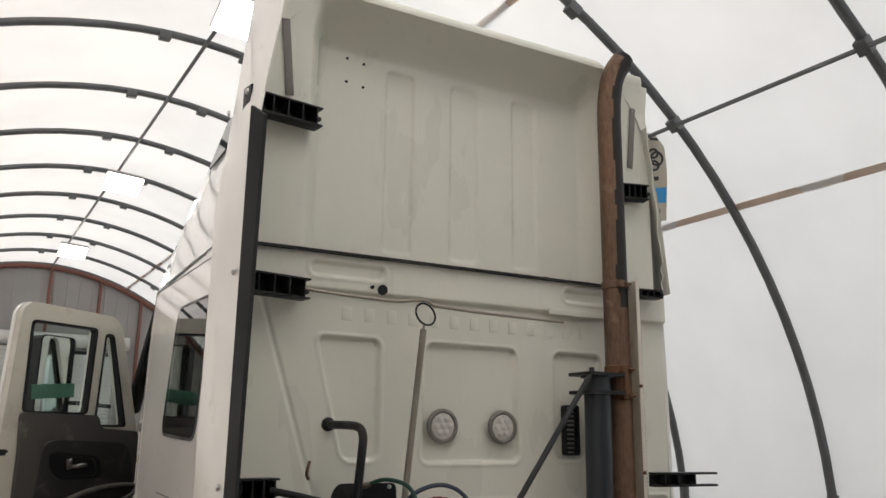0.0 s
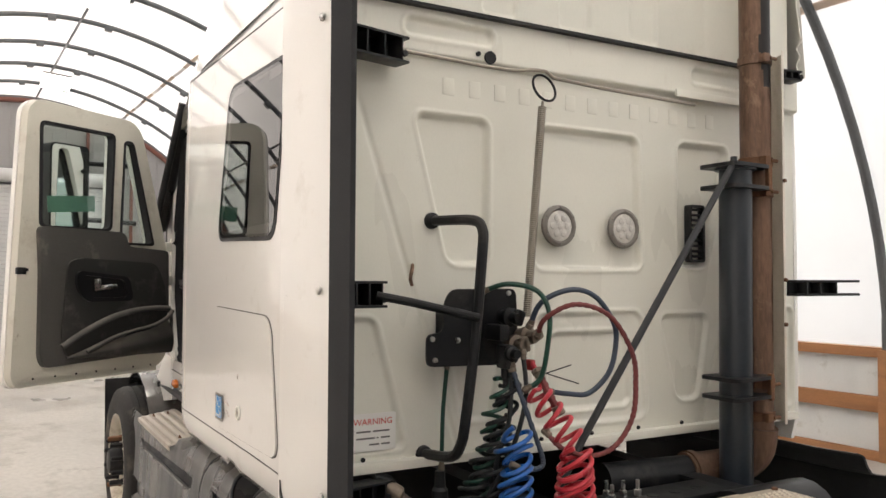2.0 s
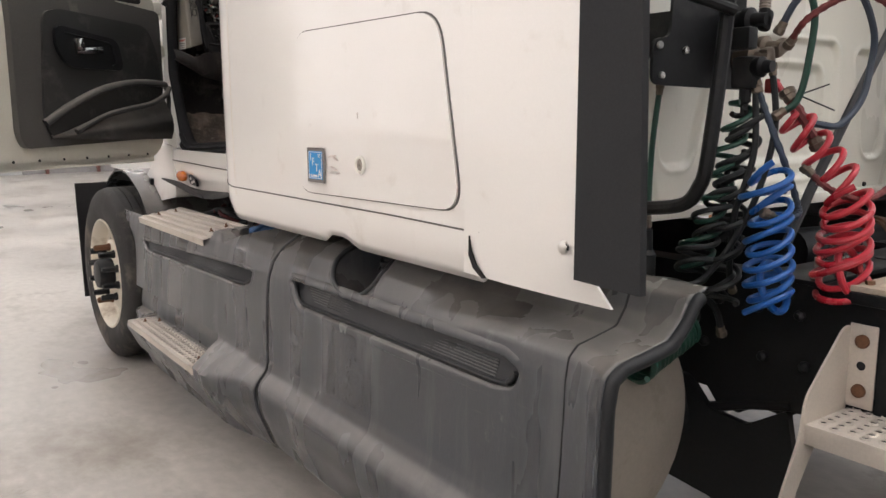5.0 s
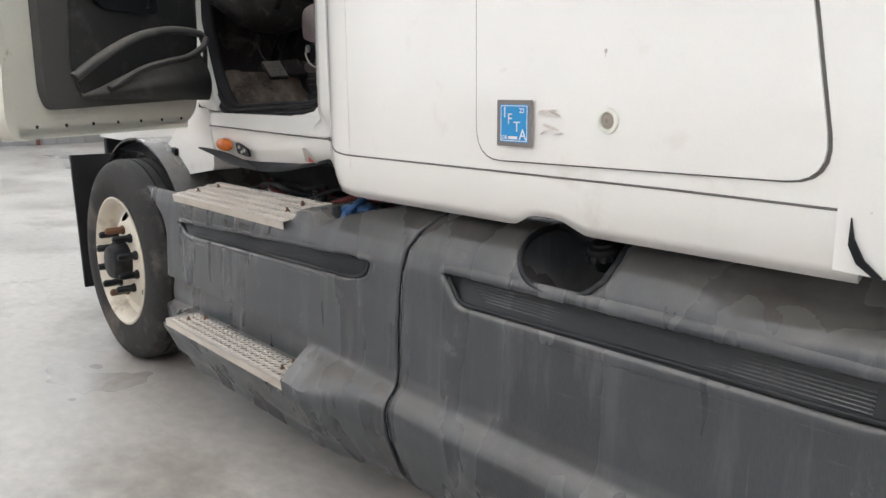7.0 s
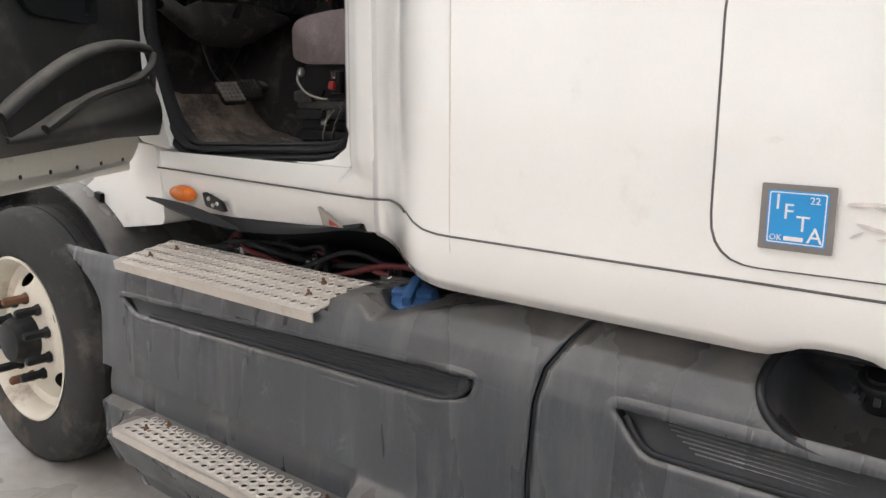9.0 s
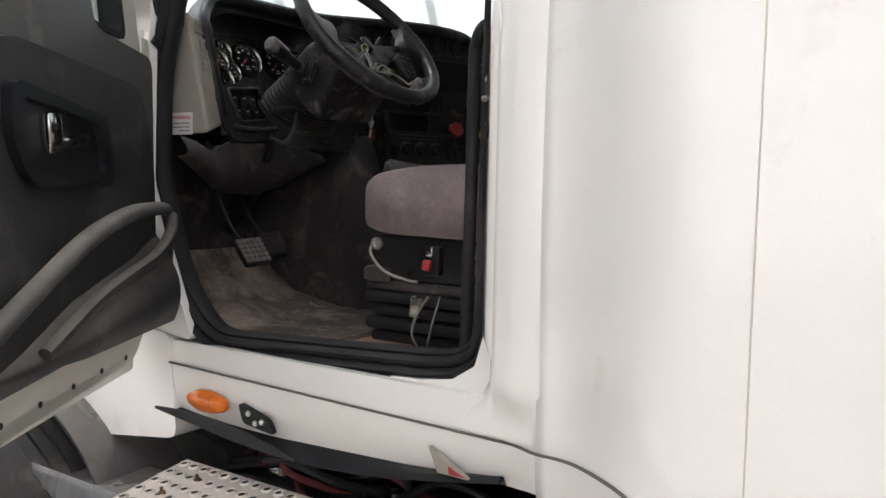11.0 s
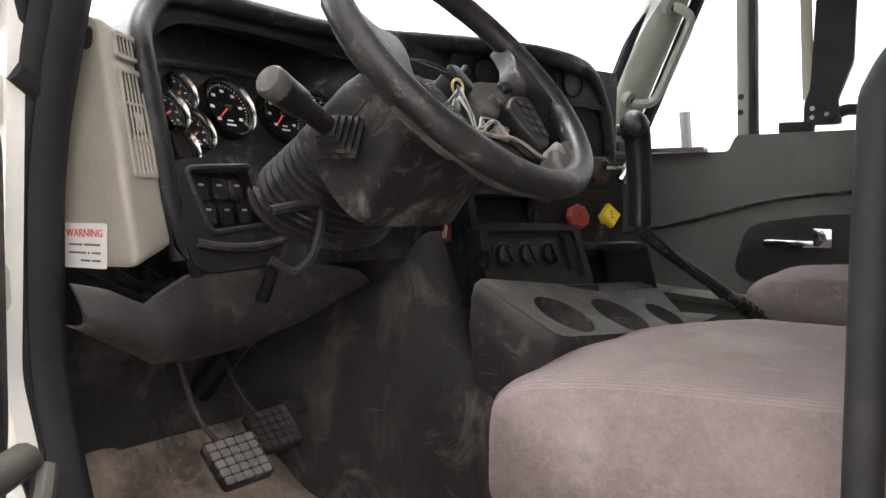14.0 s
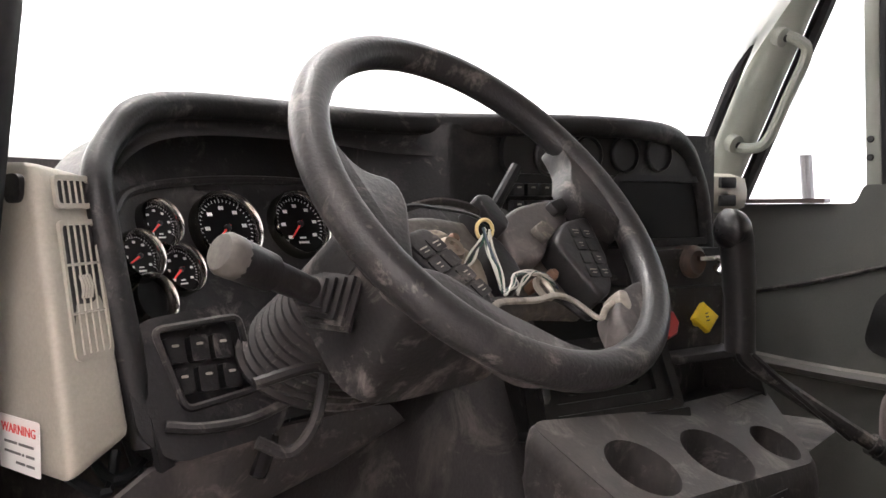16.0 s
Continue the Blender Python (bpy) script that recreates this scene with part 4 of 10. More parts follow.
        lathe(bm, [(0.004, 0), (0.003, 0.001), (0, 0.0012)], pose(SX - 0.0125, y0, z0, 0, -90, 0), 9)
        tube(bm, [(SX - 0.0128, y0, z0), (SX - 0.0128, y0, z0 - 0.012)], [0.0025, 0.0008], 5, flat=0.3)
        part("rusty_chip", bm, SMEAR, p)
    return p


side_panel()
# right side, plain
bm = B()
sheet(bm, lambda u, v: Vector((-side_x(lerp(0.0, 1.65, u), lerp(0.94, 2.49, v)), lerp(0.0, 1.65, u), lerp(0.94, 2.49, v))), 30, 20, (-0.02, 0, 0))
part("sleeper_side", bm, WHITE, truck, "white sleeper side panel")

# stickers
def fuel_sticker():
    st = new("permit_sticker")
    st.parent = truck
    st.matrix_basis = Matrix.Translation((SX - 0.0175, 0.6615, 1.155)) @ Euler((radians(90), 0, radians(-90))).to_matrix().to_4x4()
    tagged(st, "square blue permit sticker on a grey backing")
    bm = B()
    prism(bm, rrect(-0.050, -0.047, 0.050, 0.047, 0.002, 2), lambda u, v, w: Vector((u, v, w)), 0.0, 0.001)
    part("backing", bm, STICKER_GREY, st)
    bm = B()
    prism(bm, rrect(-0.040, -0.038, 0.040, 0.038, 0.002, 2), lambda u, v, w: Vector((u, v, w)), 0.001, 0.002)
    part("face", bm, STICKER_BLUE, st)
    bm = B()
    ringed(bm, rrect(-0.038, -0.036, 0.038, 0.036, 0.002, 2), rrect(-0.0365, -0.0345, 0.0365, 0.0345, 0.002, 2), lambda u, v, w: Vector((u, v, w)), 0.002, 0.0026)
    for c, u, v in (("I", -0.026, 0.021), ("F", -0.011, 0.008), ("T", 0.009, -0.008), ("A", 0.026, -0.023)):
        raised(bm, c, 0.031, Matrix.Translation((u, v, 0.0026)), 0.0004)
    raised(bm, "22", 0.014, Matrix.Translation((0.023, 0.026, 0.0026)), 0.0004)
    raised(bm, "OK", 0.012, Matrix.Translation((-0.026, -0.029, 0.0026)), 0.0004)
    box(bm, (-0.002, -0.029, 0.0026), (0.026, 0.006, 0.0006))
    part("lettering", bm, PAPER, st)


fuel_sticker()


def warning_sticker(m, w=0.155, h=0.115, parent=truck):
    st = new("warning_sticker")
    st.parent = parent
    st.matrix_basis = m
    tagged(st, "white warning sticker with red heading")
    bm = B()
    prism(bm, rrect(-w / 2, -h / 2, w / 2, h / 2, min(0.006, w * 0.035), 3), lambda u, v, d: Vector((u, v, d)), 0.0, 0.0008)
    part("paper", bm, PAPER, st)
    bm = B()
    raised(bm, "WARNING", w * 0.175, Matrix.Translation((0, h * 0.27, 0.0012)), 0.0003)
    part("heading", bm, RED_INK, st)
    for v, words in ((0.02, ((-0.36, -0.05), (0.0, 0.36))), (-0.16, ((-0.36, 0.04), (0.08, 0.12), (0.17, 0.37))), (-0.33, ((-0.08, 0.14), (0.18, 0.37)))):
        for a, b in words:
            bm = B()
            box(bm, ((a + b) / 2 * w, h * v, 0.0011), ((b - a) * w, h * 0.045, 0.0006))
            part("text_bar", bm, GREY_INK, st)


warning_sticker(pose(-0.868, -0.0125 + 0.009, 1.148, 90, 0, 0) @ Matrix.Translation((0, 0, 0.002)))

# little barcode label behind the door
bm = B()
prism(bm, rrect(-0.025, -0.017, 0.025, 0.017, 0.001, 1), lambda u, v, w: Vector((u, v, w)), 0.0, 0.0008)
for i in range(14):
    box(bm, (-0.02 + i * 0.003, 0.002, 0.001), (0.0012 + 0.0008 * (i % 3), 0.018, 0.0005), mi=1)
LABEL_AT = Matrix.Translation((-0.992, 1.676, 1.312)) @ Euler((radians(90), 0, radians(-85))).to_matrix().to_4x4()
part("code_label", bm, [PAPER, INK], truck, "small white barcode label", matrix=LABEL_AT)

# -- side extender with its rubber flap --
def extender():
    top = [(0.94, -0.337, 1.075), (1.0, -0.29, 1.12), (2.93, -0.29, 1.12), (3.2, -0.31, 1.085), (3.65, -0.33, 0.97)]
    bm = B()
    def skin(u, v):
        z = lerp(0.93, 3.64, v)
        k = max(0.0, (z - 2.6) / 1.04)
        x1 = -1.12 + 0.13 * k ** 1.4
        y1 = -0.285 - 0.02 * k
        if z < 1.03:
            q = (1.03 - z) / 0.10
            x1, y1 = x1 + 0.045 * q, y1 - 0.045 * q
        y0 = 0.004
        z2 = z
        if z < 1.1:
            z2 = z + 0.03 * (1 - u) * (1.1 - z) / 0.17
        return Vector((lerp(SX - 0.009 + 0.10 * k, x1, u) - 0.008 * math.sin(math.pi * u), lerp(y0, y1, u), z2))
    sheet(bm, skin, 10, 50, (0.006, 0, 0))
    e = part("side_extender", bm, WHITE, truck, "white side extender panel with button screws", angle=50)
    bm = B()
    def flap(u, v):
        z0, z1 = 0.985, lerp(2.955, 2.90, u)
        z = lerp(z0, z1, v)
        q = (z - 1.9) / 0.7
        return Vector((lerp(-1.126, -1.119 + 0.016 * q, u), lerp(-0.282, -0.405 + 0.035 * q, u), z))
    sheet(bm, flap, 4, 24, (0.014, -0.002, 0))
    part("rubber_flap", bm, STRIP, truck, "dark grey rubber flap along the extender")
    for y0, z0 in ((-0.042, 1.57), (-0.042, 2.33), (-0.042, 1.049), (-0.235, 1.59), (-0.262, 1.044), (-0.245, 2.33), (-0.05, 3.0), (-0.25, 3.02)):
        x0 = lerp(SX + 0.013, -1.12, (y0 + 0.018) / -0.267) - 0.010
        bm = B()
        lathe(bm, [(0.013, 0), (0.012, 0.006), (0.006, 0.010), (0, 0.011)], pose(x0, y0, z0, 0, -90, 0), 12)
        part("button_screw", bm, STEEL, e)
    # dark slit at the foot of the joint
    bm = B()
    prism(bm, [(-0.018, 1.040), (-0.024, 1.010), (-0.040, 0.980), (-0.066, 0.957), (-0.056, 0.955), (-0.030, 0.974), (-0.017, 1.000)], lambda u, v, w: Vector((SX - 0.0155 + w - 0.12 * u, u, v)), 0, 0.004)
    part("slit", bm, BLACK, e)
    # upper piece on the right, its lower half gone
    bm = B()
    def right(u, v):
        z = lerp(2.50, 3.36, v)
        k = max(0.0, (z - 2.6) / 1.04)
        chip = 0.012 * math.sin(v * 61) * (v < 0.25) + 0.006 * math.sin(v * 23)
        return Vector((lerp(1.115, 1.083, u) - 0.13 * k ** 1.2, lerp(0.0, -0.075 - 0.03 * v + chip, u), z))
    sheet(bm, right, 12, 24, (-0.006, 0.0, 0))
    part("side_extender", bm, WHITE_SHADED, truck, "broken white upper extender panel")


extender()


def extender_bracket(p0, p1, h=0.06, d=0.07):
    """A black channel with cross ribs, from the panel to the back wall."""
    a, b = Vector(p0), Vector(p1)
    L = (b - a).length
    ang = math.degrees(math.atan2(b.y - a.y, b.x - a.x))
    bm = B()
    m = pose(*a, 0, 0, ang)
    for zz in (-h / 2, h / 2):
        box(bm, m @ Vector((L / 2, 0, zz)), (L, d, 0.008), 0.002, (0, 0, ang))
    box(bm, m @ Vector((L / 2, d / 2, 0)), (L, 0.006, h), 0.002, (0, 0, ang))
    for i in range(5):
        box(bm, m @ Vector((L * (0.08 + 0.21 * i), 0, 0)), (0.006, d * 0.9, h), 0.001, (0, 0, ang))
    box(bm, m @ Vector((-0.005, 0, 0)), (0.014, d, h * 1.5), 0.003, (0, 0, ang))
    lathe(bm, [(0.011, 0), (0.010, 0.008), (0, 0.009)], m @ pose(L * 0.93, -d / 2, -h * 0.2, 90, 0, 0), 8)
    return part("extender_bracket", bm, BLACK, truck, "black ribbed extender bracket")


extender_bracket((-1.10, -0.15, 3.03), (-0.80, -0.10, 2.985), 0.075)
extender_bracket((-1.11, -0.13, 2.325), (-0.80, -0.06, 2.325), 0.075)
extender_bracket((-1.10, -0.15, 1.575), (-0.90, -0.13, 1.575), 0.07)
extender_bracket((-1.07, -0.10, 0.98), (-0.85, -0.05, 0.98), 0.06)
extender_bracket((0.82, -0.07, 2.985), (0.965, -0.11, 2.98), 0.07)
extender_bracket((0.86, -0.07, 2.468), (1.03, -0.10, 2.468), 0.035)
bm = B()
for zz in (1.562, 1.615):
    box(bm, (0.98, -0.25, zz), (0.36, 0.05, 0.010), 0.003, (0, 0, -4))
box(bm, (0.92, -0.228, 1.588), (0.24, 0.008, 0.05), 0.002, (0, 0, -4))
for x0 in (0.85, 0.93, 1.03):
    box(bm, (x0, -0.25, 1.588), (0.008, 0.045, 0.05), 0.001)
part("extender_bracket", bm, BLACK, truck, "black forked bracket left without its panel")


# -- things on the back wall --
def work_lamp(x, z):
    w = new("work_lamp")
    w.parent = truck
    w.matrix_basis = pose(x, -0.004, z, 90, 0, 0)
    tagged(w, "round clear work lamp in a grey flange")
    bm = B()
    lathe(bm, [(0.074, 0.0), (0.073, 0.010), (0.062, 0.016), (0.055, 0.012), (0.055, 0.0)], None, 32)
    for i in range(6):
        a = radians(30 + i * 60)
        lathe(bm, [(0.005, 0.012), (0.004, 0.017), (0, 0.018)], pose(0.066 * math.cos(a), 0.066 * math.sin(a), 0), 6)
    part("flange", bm, material("grey_lamp_flange", (0.20, 0.185, 0.165), 0.6, var=0.1), w)
    bm = B()
    lathe(bm, [(0.055, 0.008), (0.045, 0.012), (0, 0.014)], None, 28)
    part("lens", bm, LENS, w)
    for i in range(7):
        a = radians(i * 60)
        r = 0.032 if i else 0.0
        bm = B()
        lathe(bm, [(0.013, 0.011), (0.012, 0.016), (0.006, 0.019), (0, 0.0195)], pose(r * math.cos(a), r * math.sin(a), 0), 10)
        part("diode", bm, LENS, w)


work_lamp(-0.151, 1.809)
work_lamp(0.151, 1.809)

bm = B()
ringed(bm, rrect(0.488, 1.688, 0.572, 1.915, 0.012, 3), rrect(0.498, 1.698, 0.562, 1.905, 0.008, 3), XZ(0.012), -0.03, 0.0)
vent = part("back_vent", bm, BLACK, truck, "black louvred vent")
for i in range(10):
    bm = B()
    box(bm, (0.53, -0.004, 1.712 + i * 0.0205), (0.062, 0.018, 0.004), 0.001, (30, 0, 0))
    part("slat", bm, BLACK, vent)

# grab handle, bent tube, with its stay
bm = B()
tube(bm, curve([(-0.661, 0.0, 1.808), (-0.655, -0.06, 1.806), (-0.62, -0.19, 1.80), (-0.607, -0.222, 1.77), (-0.61, -0.226, 1.70), (-0.635, -0.228, 1.45), (-0.668, -0.226, 1.20), (-0.675, -0.212, 1.13), (-0.682, -0.17, 1.085), (-0.689, -0.03, 1.066), (-0.69, 0.0, 1.062)], 5), 0.0165, 10)
for z0, x0 in ((1.808, -0.663), (1.062, -0.69)):
    lathe(bm, [(0.028, 0), (0.026, 0.012), (0.012, 0.02), (0, 0.021)], pose(x0, -0.002, z0, 90, 0, 0), 14)
grab = part("grab_handle", bm, BLACK, truck, "black bent-tube grab handle with chipped paint")
bm = B()
tube(bm, [(-0.93, -0.16, 1.572), (-0.84, -0.20, 1.553), (-0.637, -0.25, 1.505)], 0.013, 10)
part("stay", bm, BLACK, grab)

# black carrier plate for the air couplings
bm = B()
prism(bm, soft_poly([(-0.66, 1.589), (-0.42, 1.589), (-0.409, 1.345), (-0.748, 1.352), (-0.748, 1.452), (-0.69, 1.455), (-0.686, 1.55)], 0.025, 4), XZ(-0.13), 0.0, 0.008)
plate = part("coupling_plate", bm, BLACK, truck, "black steel plate carrying hose couplings")
bm = B()
box(bm, (-0.55, -0.065, 1.47), (0.2, 0.12, 0.10), 0.006)
part("standoff", bm, BLACK, plate)
for x0, z0 in ((-0.73, 1.437), (-0.72, 1.372), (-0.64, 1.43), (-0.45, 1.575), (-0.44, 1.36)):
    bm = B()
    lathe(bm, [(0.009, 0), (0.008, 0.006), (0, 0.007)], pose(x0, -0.131, z0, 90, 0, 0), 8)
    part("screw", bm, STEEL, plate)
BRASS = material("dull_coupling_metal", (0.20, 0.165, 0.13), 0.5, metal=0.7, var=0.2, scale=20, fine=120, bump=0.15)
for x0, z0, rot in ((-0.475, 1.50, 20), (-0.455, 1.415, -15), (-0.41, 1.44, 60)):
    bm = B()
    lathe(bm, [(0.022, 0), (0.024, 0.03), (0.030, 0.034), (0.030, 0.05), (0.018, 0.056), (0.015, 0.09), (0, 0.09)], pose(x0, -0.135, z0, 90, rot * 0.3, 0), 14)
    box(bm, (x0 + 0.008, -0.212, z0), (0.034, 0.026, 0.05), 0.010, (0, rot, 0))
    part("coupling", bm, BRASS if z0 < 1.45 else BLACK, plate)
bm = B()
box(bm, (-0.53, -0.185, 1.455), (0.036, 0.09, 0.05), 0.008)
box(bm, (-0.508, -0.20, 1.380), (0.038, 0.06, 0.075), 0.012)
lathe(bm, [(0.020, -0.012), (0.024, -0.006), (0.024, 0.010), (0.016, 0.016), (0.013, 0.034), (0, 0.034)], pose(-0.508, -0.232, 1.392, 90, 0, 0), 14)
lathe(bm, [(0.014, 0), (0.014, 0.03), (0.009, 0.034), (0.009, 0.06)], pose(-0.508, -0.20, 1.345, 180, 0, 0), 10)
part("valve_block", bm, BLACK, plate)
bm = B()
box(bm, (-0.425, -0.215, 1.352), (0.022, 0.03, 0.034), 0.006)
part("red_coupling", bm, RED_PLASTIC, plate, "red coupling lever")

# spring with its ring and hanging rod
bm = B()
tube(bm, curve([(-0.80, -0.08, 2.325), (-0.70, -0.10, 2.315), (-0.45, -0.115, 2.305), (-0.34, -0.118, 2.318), (-0.29, -0.12, 2.318)], 4) + curve([(-0.26, -0.12, 2.30), (0.0, -0.118, 2.29), (0.42, -0.11, 2.285)], 4), 0.0065, 8)
rod = part("hose_rod", bm, DULL_STEEL, truck, "thin bent steel hose support rod")
bm = B()
box(bm, (0.62, -0.035, 2.345), (0.44, 0.012, 0.03), 0.003)
part("rod_rail", bm, WHITE_SHADED, truck)
bm = B()
tube(bm, [Vector((-0.298 + 0.044 * math.cos(a), -0.12 + 0.02 * math.sin(a), 2.262 + 0.048 * math.sin(a))) for a in [2 * math.pi * i / 28 for i in range(28)]], 0.0045, 6, closed=True)
part("ring", bm, BLACK, rod, "black split ring")
bm = B()
n = 420
pts = [Vector((-0.308, -0.122, 2.195)).lerp(Vector((-0.405, -0.17, 1.50)), i / n) for i in range(n + 1)]
tube(bm, pts, [0.0145 if i % 4 in (0, 1) else 0.0125 for i in range(n + 1)], 8)
tube(bm, [(-0.304, -0.12, 2.215), (-0.308, -0.122, 2.19)], 0.005, 6)
part("coil_spring", bm, DULL_STEEL, rod, "long grey steel coil spring")

# a loose paint-brush-like clip on the slanting crease
bm = B()
tube(bm, curve([(-0.733, -0.006, 1.665), (-0.742, -0.02, 1.65), (-0.748, -0.02, 1.62), (-0.735, -0.006, 1.60)], 4), 0.006, 6)
part("wire_clip", bm, RUST, truck)

# -- exhaust: dark muffler post, rusty stack and heat shield --
stack = new("exhaust_stack")
stack.parent = truck
tagged(stack, "rusty brown exhaust stack with curved tip")
bm = B()
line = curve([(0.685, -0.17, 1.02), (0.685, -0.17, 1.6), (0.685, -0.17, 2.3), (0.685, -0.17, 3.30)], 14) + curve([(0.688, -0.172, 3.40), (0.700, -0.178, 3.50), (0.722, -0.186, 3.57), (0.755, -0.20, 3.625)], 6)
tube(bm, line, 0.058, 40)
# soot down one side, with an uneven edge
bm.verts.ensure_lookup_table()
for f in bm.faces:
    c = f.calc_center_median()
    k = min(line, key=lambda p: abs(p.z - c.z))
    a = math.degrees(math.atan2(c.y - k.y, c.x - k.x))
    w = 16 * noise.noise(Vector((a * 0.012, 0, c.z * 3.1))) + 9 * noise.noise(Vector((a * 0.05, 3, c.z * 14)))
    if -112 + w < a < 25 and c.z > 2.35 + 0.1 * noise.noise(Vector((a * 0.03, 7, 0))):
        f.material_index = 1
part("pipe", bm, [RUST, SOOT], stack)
bm = B()
tube(bm, [(0.748, -0.197, 3.615), (0.770, -0.204, 3.650)], [0.0565, 0.050], 24)
part("sooty_mouth", bm, BLACK, stack)
bm = B()
tube(bm, curve([(0.685, -0.17, 1.06), (0.68, -0.15, 0.96), (0.63, -0.10, 0.90), (0.54, -0.07, 0.885), (0.42, -0.05, 0.885)], 7), 0.074, 18)
part("elbow", bm, RUST, stack)
bm = B()
tube(bm, [(0.455, -0.055, 0.885), (0.43, -0.052, 0.885)], 0.082, 18)
tube(bm, [(0.42, -0.05, 0.885), (0.05, 0.0, 0.885)], 0.066, 18, mi=1)
part("joint_band", bm, [RUST, BLACK], stack)
for z0 in (2.47, 2.075, 1.955, 1.225, 1.10):
    bm = B()
    lathe(bm, [(0.058, -0.018), (0.064, -0.016), (0.064, 0.016), (0.058, 0.018)], pose(0.685, -0.17, z0), 22)
    box(bm, (0.66, -0.235, z0), (0.03, 0.03, 0.034), 0.004)
    lathe(bm, [(0.007, 0), (0.007, 0.035), (0, 0.035)], pose(0.68, -0.245, z0, 0, 90, 0), 8)
    part("clamp", bm, BOLT if z0 < 2.4 else RUST, stack, "rusty band clamp")
bm = B()
def shield(u, v):
    a = radians(lerp(-75, 30, u))
    return Vector((0.715 + 0.085 * math.cos(a), -0.17 + 0.085 * math.sin(a), lerp(1.07, 2.505, v)))
sheet(bm, shield, 10, 30, (0.003, 0.0, 0))
part("heat_shield", bm, SHIELD, stack, "tan perforated heat shield")
bm = B()
for i in range(84):
    a = radians(-28)
    c = Vector((0.715 + 0.0895 * math.cos(a), -0.17 + 0.0895 * math.sin(a), 1.10 + i * 0.0165))
    box(bm, c, (0.003, 0.006, 0.006), 0, (0, 0, -28))
part("perforation", bm, BLACK, stack)
for z0 in (1.62, 1.45, 2.0):
    bm = B()
    lathe(bm, [(0.008, 0), (0.007, 0.01), (0, 0.011)], pose(0.737, -0.256, z0, 90, 0, 10), 8)
    part("shield_screw", bm, BOLT, stack)

post = new("stack_post")
post.parent = truck
tagged(post, "dark blue-black steel post beside the stack")
bm = B()
tube(bm, [(0.525, -0.20, 0.86), (0.535, -0.20, 2.03)], 0.060, 20)
tube(bm, [(0.535, -0.20, 2.03), (0.535, -0.20, 2.045)], 0.075, 20)
part("tube", bm, material("blue_black_paint", (0.018, 0.024, 0.031), 0.38, var=0.2, scale=3, fine=100, bump=0.05), post)
for z0 in (2.045, 1.965, 1.255, 1.185):
    bm = B()
    prism(bm, soft_poly([(0.43, -0.29), (0.66, -0.27), (0.66, -0.12), (0.43, -0.11)], 0.03, 4), XY(z0), -0.007, 0.007)
    part("flange", bm, BLACK, post)
bm = B()
box(bm, (0.645, -0.262, 2.005), (0.02, 0.02, 0.10), 0.004)
box(bm, (0.645, -0.262, 1.22), (0.02, 0.02, 0.10), 0.004)
part("clamp_bar", bm, BOLT, post)
bm = B()
tube(bm, [(0.455, -0.262, 2.05), (0.15, -0.235, 1.61), (-0.20, -0.20, 1.10), (-0.29, -0.19, 0.95)], [0.012, 0.0125, 0.013, 0.013], 10)
lathe(bm, [(0.012, 0), (0.012, 0.03), (0, 0.03)], pose(0.455, -0.262, 2.04), 8)
part("diagonal_brace", bm, material("dark_grey_tube", (0.035, 0.037, 0.041), 0.5, metal=0.3, var=0.15), post)
bm = B()
lathe(bm, [(0.10, 0), (0.10, 0.012), (0, 0.012)], pose(0.525, -0.20, 0.855), 20)
part("foot_plate", bm, BLACK, post)

# -- frame, deck, ladder --
chassis = new("chassis")
chassis.parent = truck
tagged(chassis, "black ladder frame with bolts and cross members")
for s in (-1, 1):
    bm = B()
    pr = [(0, 0), (0.085, 0), (0.085, 0.012), (0.012, 0.012), (0.012, 0.258), (0.085, 0.258), (0.085, 0.27), (0, 0.27)]
    a = [[bm.verts.new((s * (0.415 - u), y, 0.58 + v * 1.185)) for u, v in pr] for y in (-6.0, 3.6)]
    for i in range(8):
        j = (i + 1) % 8
        bm.faces.new((a[0][i], a[0][j], a[1][j], a[1][i]))
    bm.faces.new(a[0][::-1]), bm.faces.new(a[1])
    part("rail", bm, BLACK, chassis)
    for i in range(26):
        if s < 0 and -0.80 < -1.4 + (i // 2) * 0.13 + (i % 3) * 0.02 < -0.40:
            continue
        bm = B()
        lathe(bm, [(0.014, 0), (0.013, 0.012), (0.007, 0.018), (0, 0.018)], pose(s * 0.416, -1.4 + (i // 2) * 0.13 + (i % 3) * 0.02, 0.70 + 0.12 * (i % 2), 0, s * 90, 0), 8)
        part("frame_bolt", bm, BLACK, chassis)
for y in (-1.3, -0.15, 1.2, 2.6):
    bm = B()
    box(bm, (0, y, 0.765), (0.81, 0.09, 0.19), 0.008)
    part("cross_member", bm, BLACK, chassis)
bm = B()
box(bm, (-0.05, -0.28, 0.90), (0.74, 0.16, 0.012), 0.003)
top = part("holed_plate", bm, BLACK, chassis)
for i in range(6):
    bm = B()
    lathe(bm, [(0.022, 0), (0.022, 0.002), (0, 0.002)], pose(-0.28 + i * 0.10, -0.29, 0.9065), 12)
    part("plate_hole", bm, HOSE_BLACK, chassis)
for x0, y0 in ((-0.12, -0.22), (-0.07, -0.245), (-0.02, -0.26), (-0.14, -0.27), (-0.38, -0.33), (-0.33, -0.36)):
    bm = B()
    lathe(bm, [(0.013, 0), (0.013, 0.018), (0.007, 0.02), (0.007, 0.05), (0, 0.05)], pose(x0, y0, 0.906), 6)
    part("stud", bm, STEEL, chassis)
bm = B()
tube(bm, [(0.10, 1.1, 0.60), (0.10, 2.4, 0.64)], 0.2, 18)
part("gearbox", bm, BLACK, chassis)
bm = B()
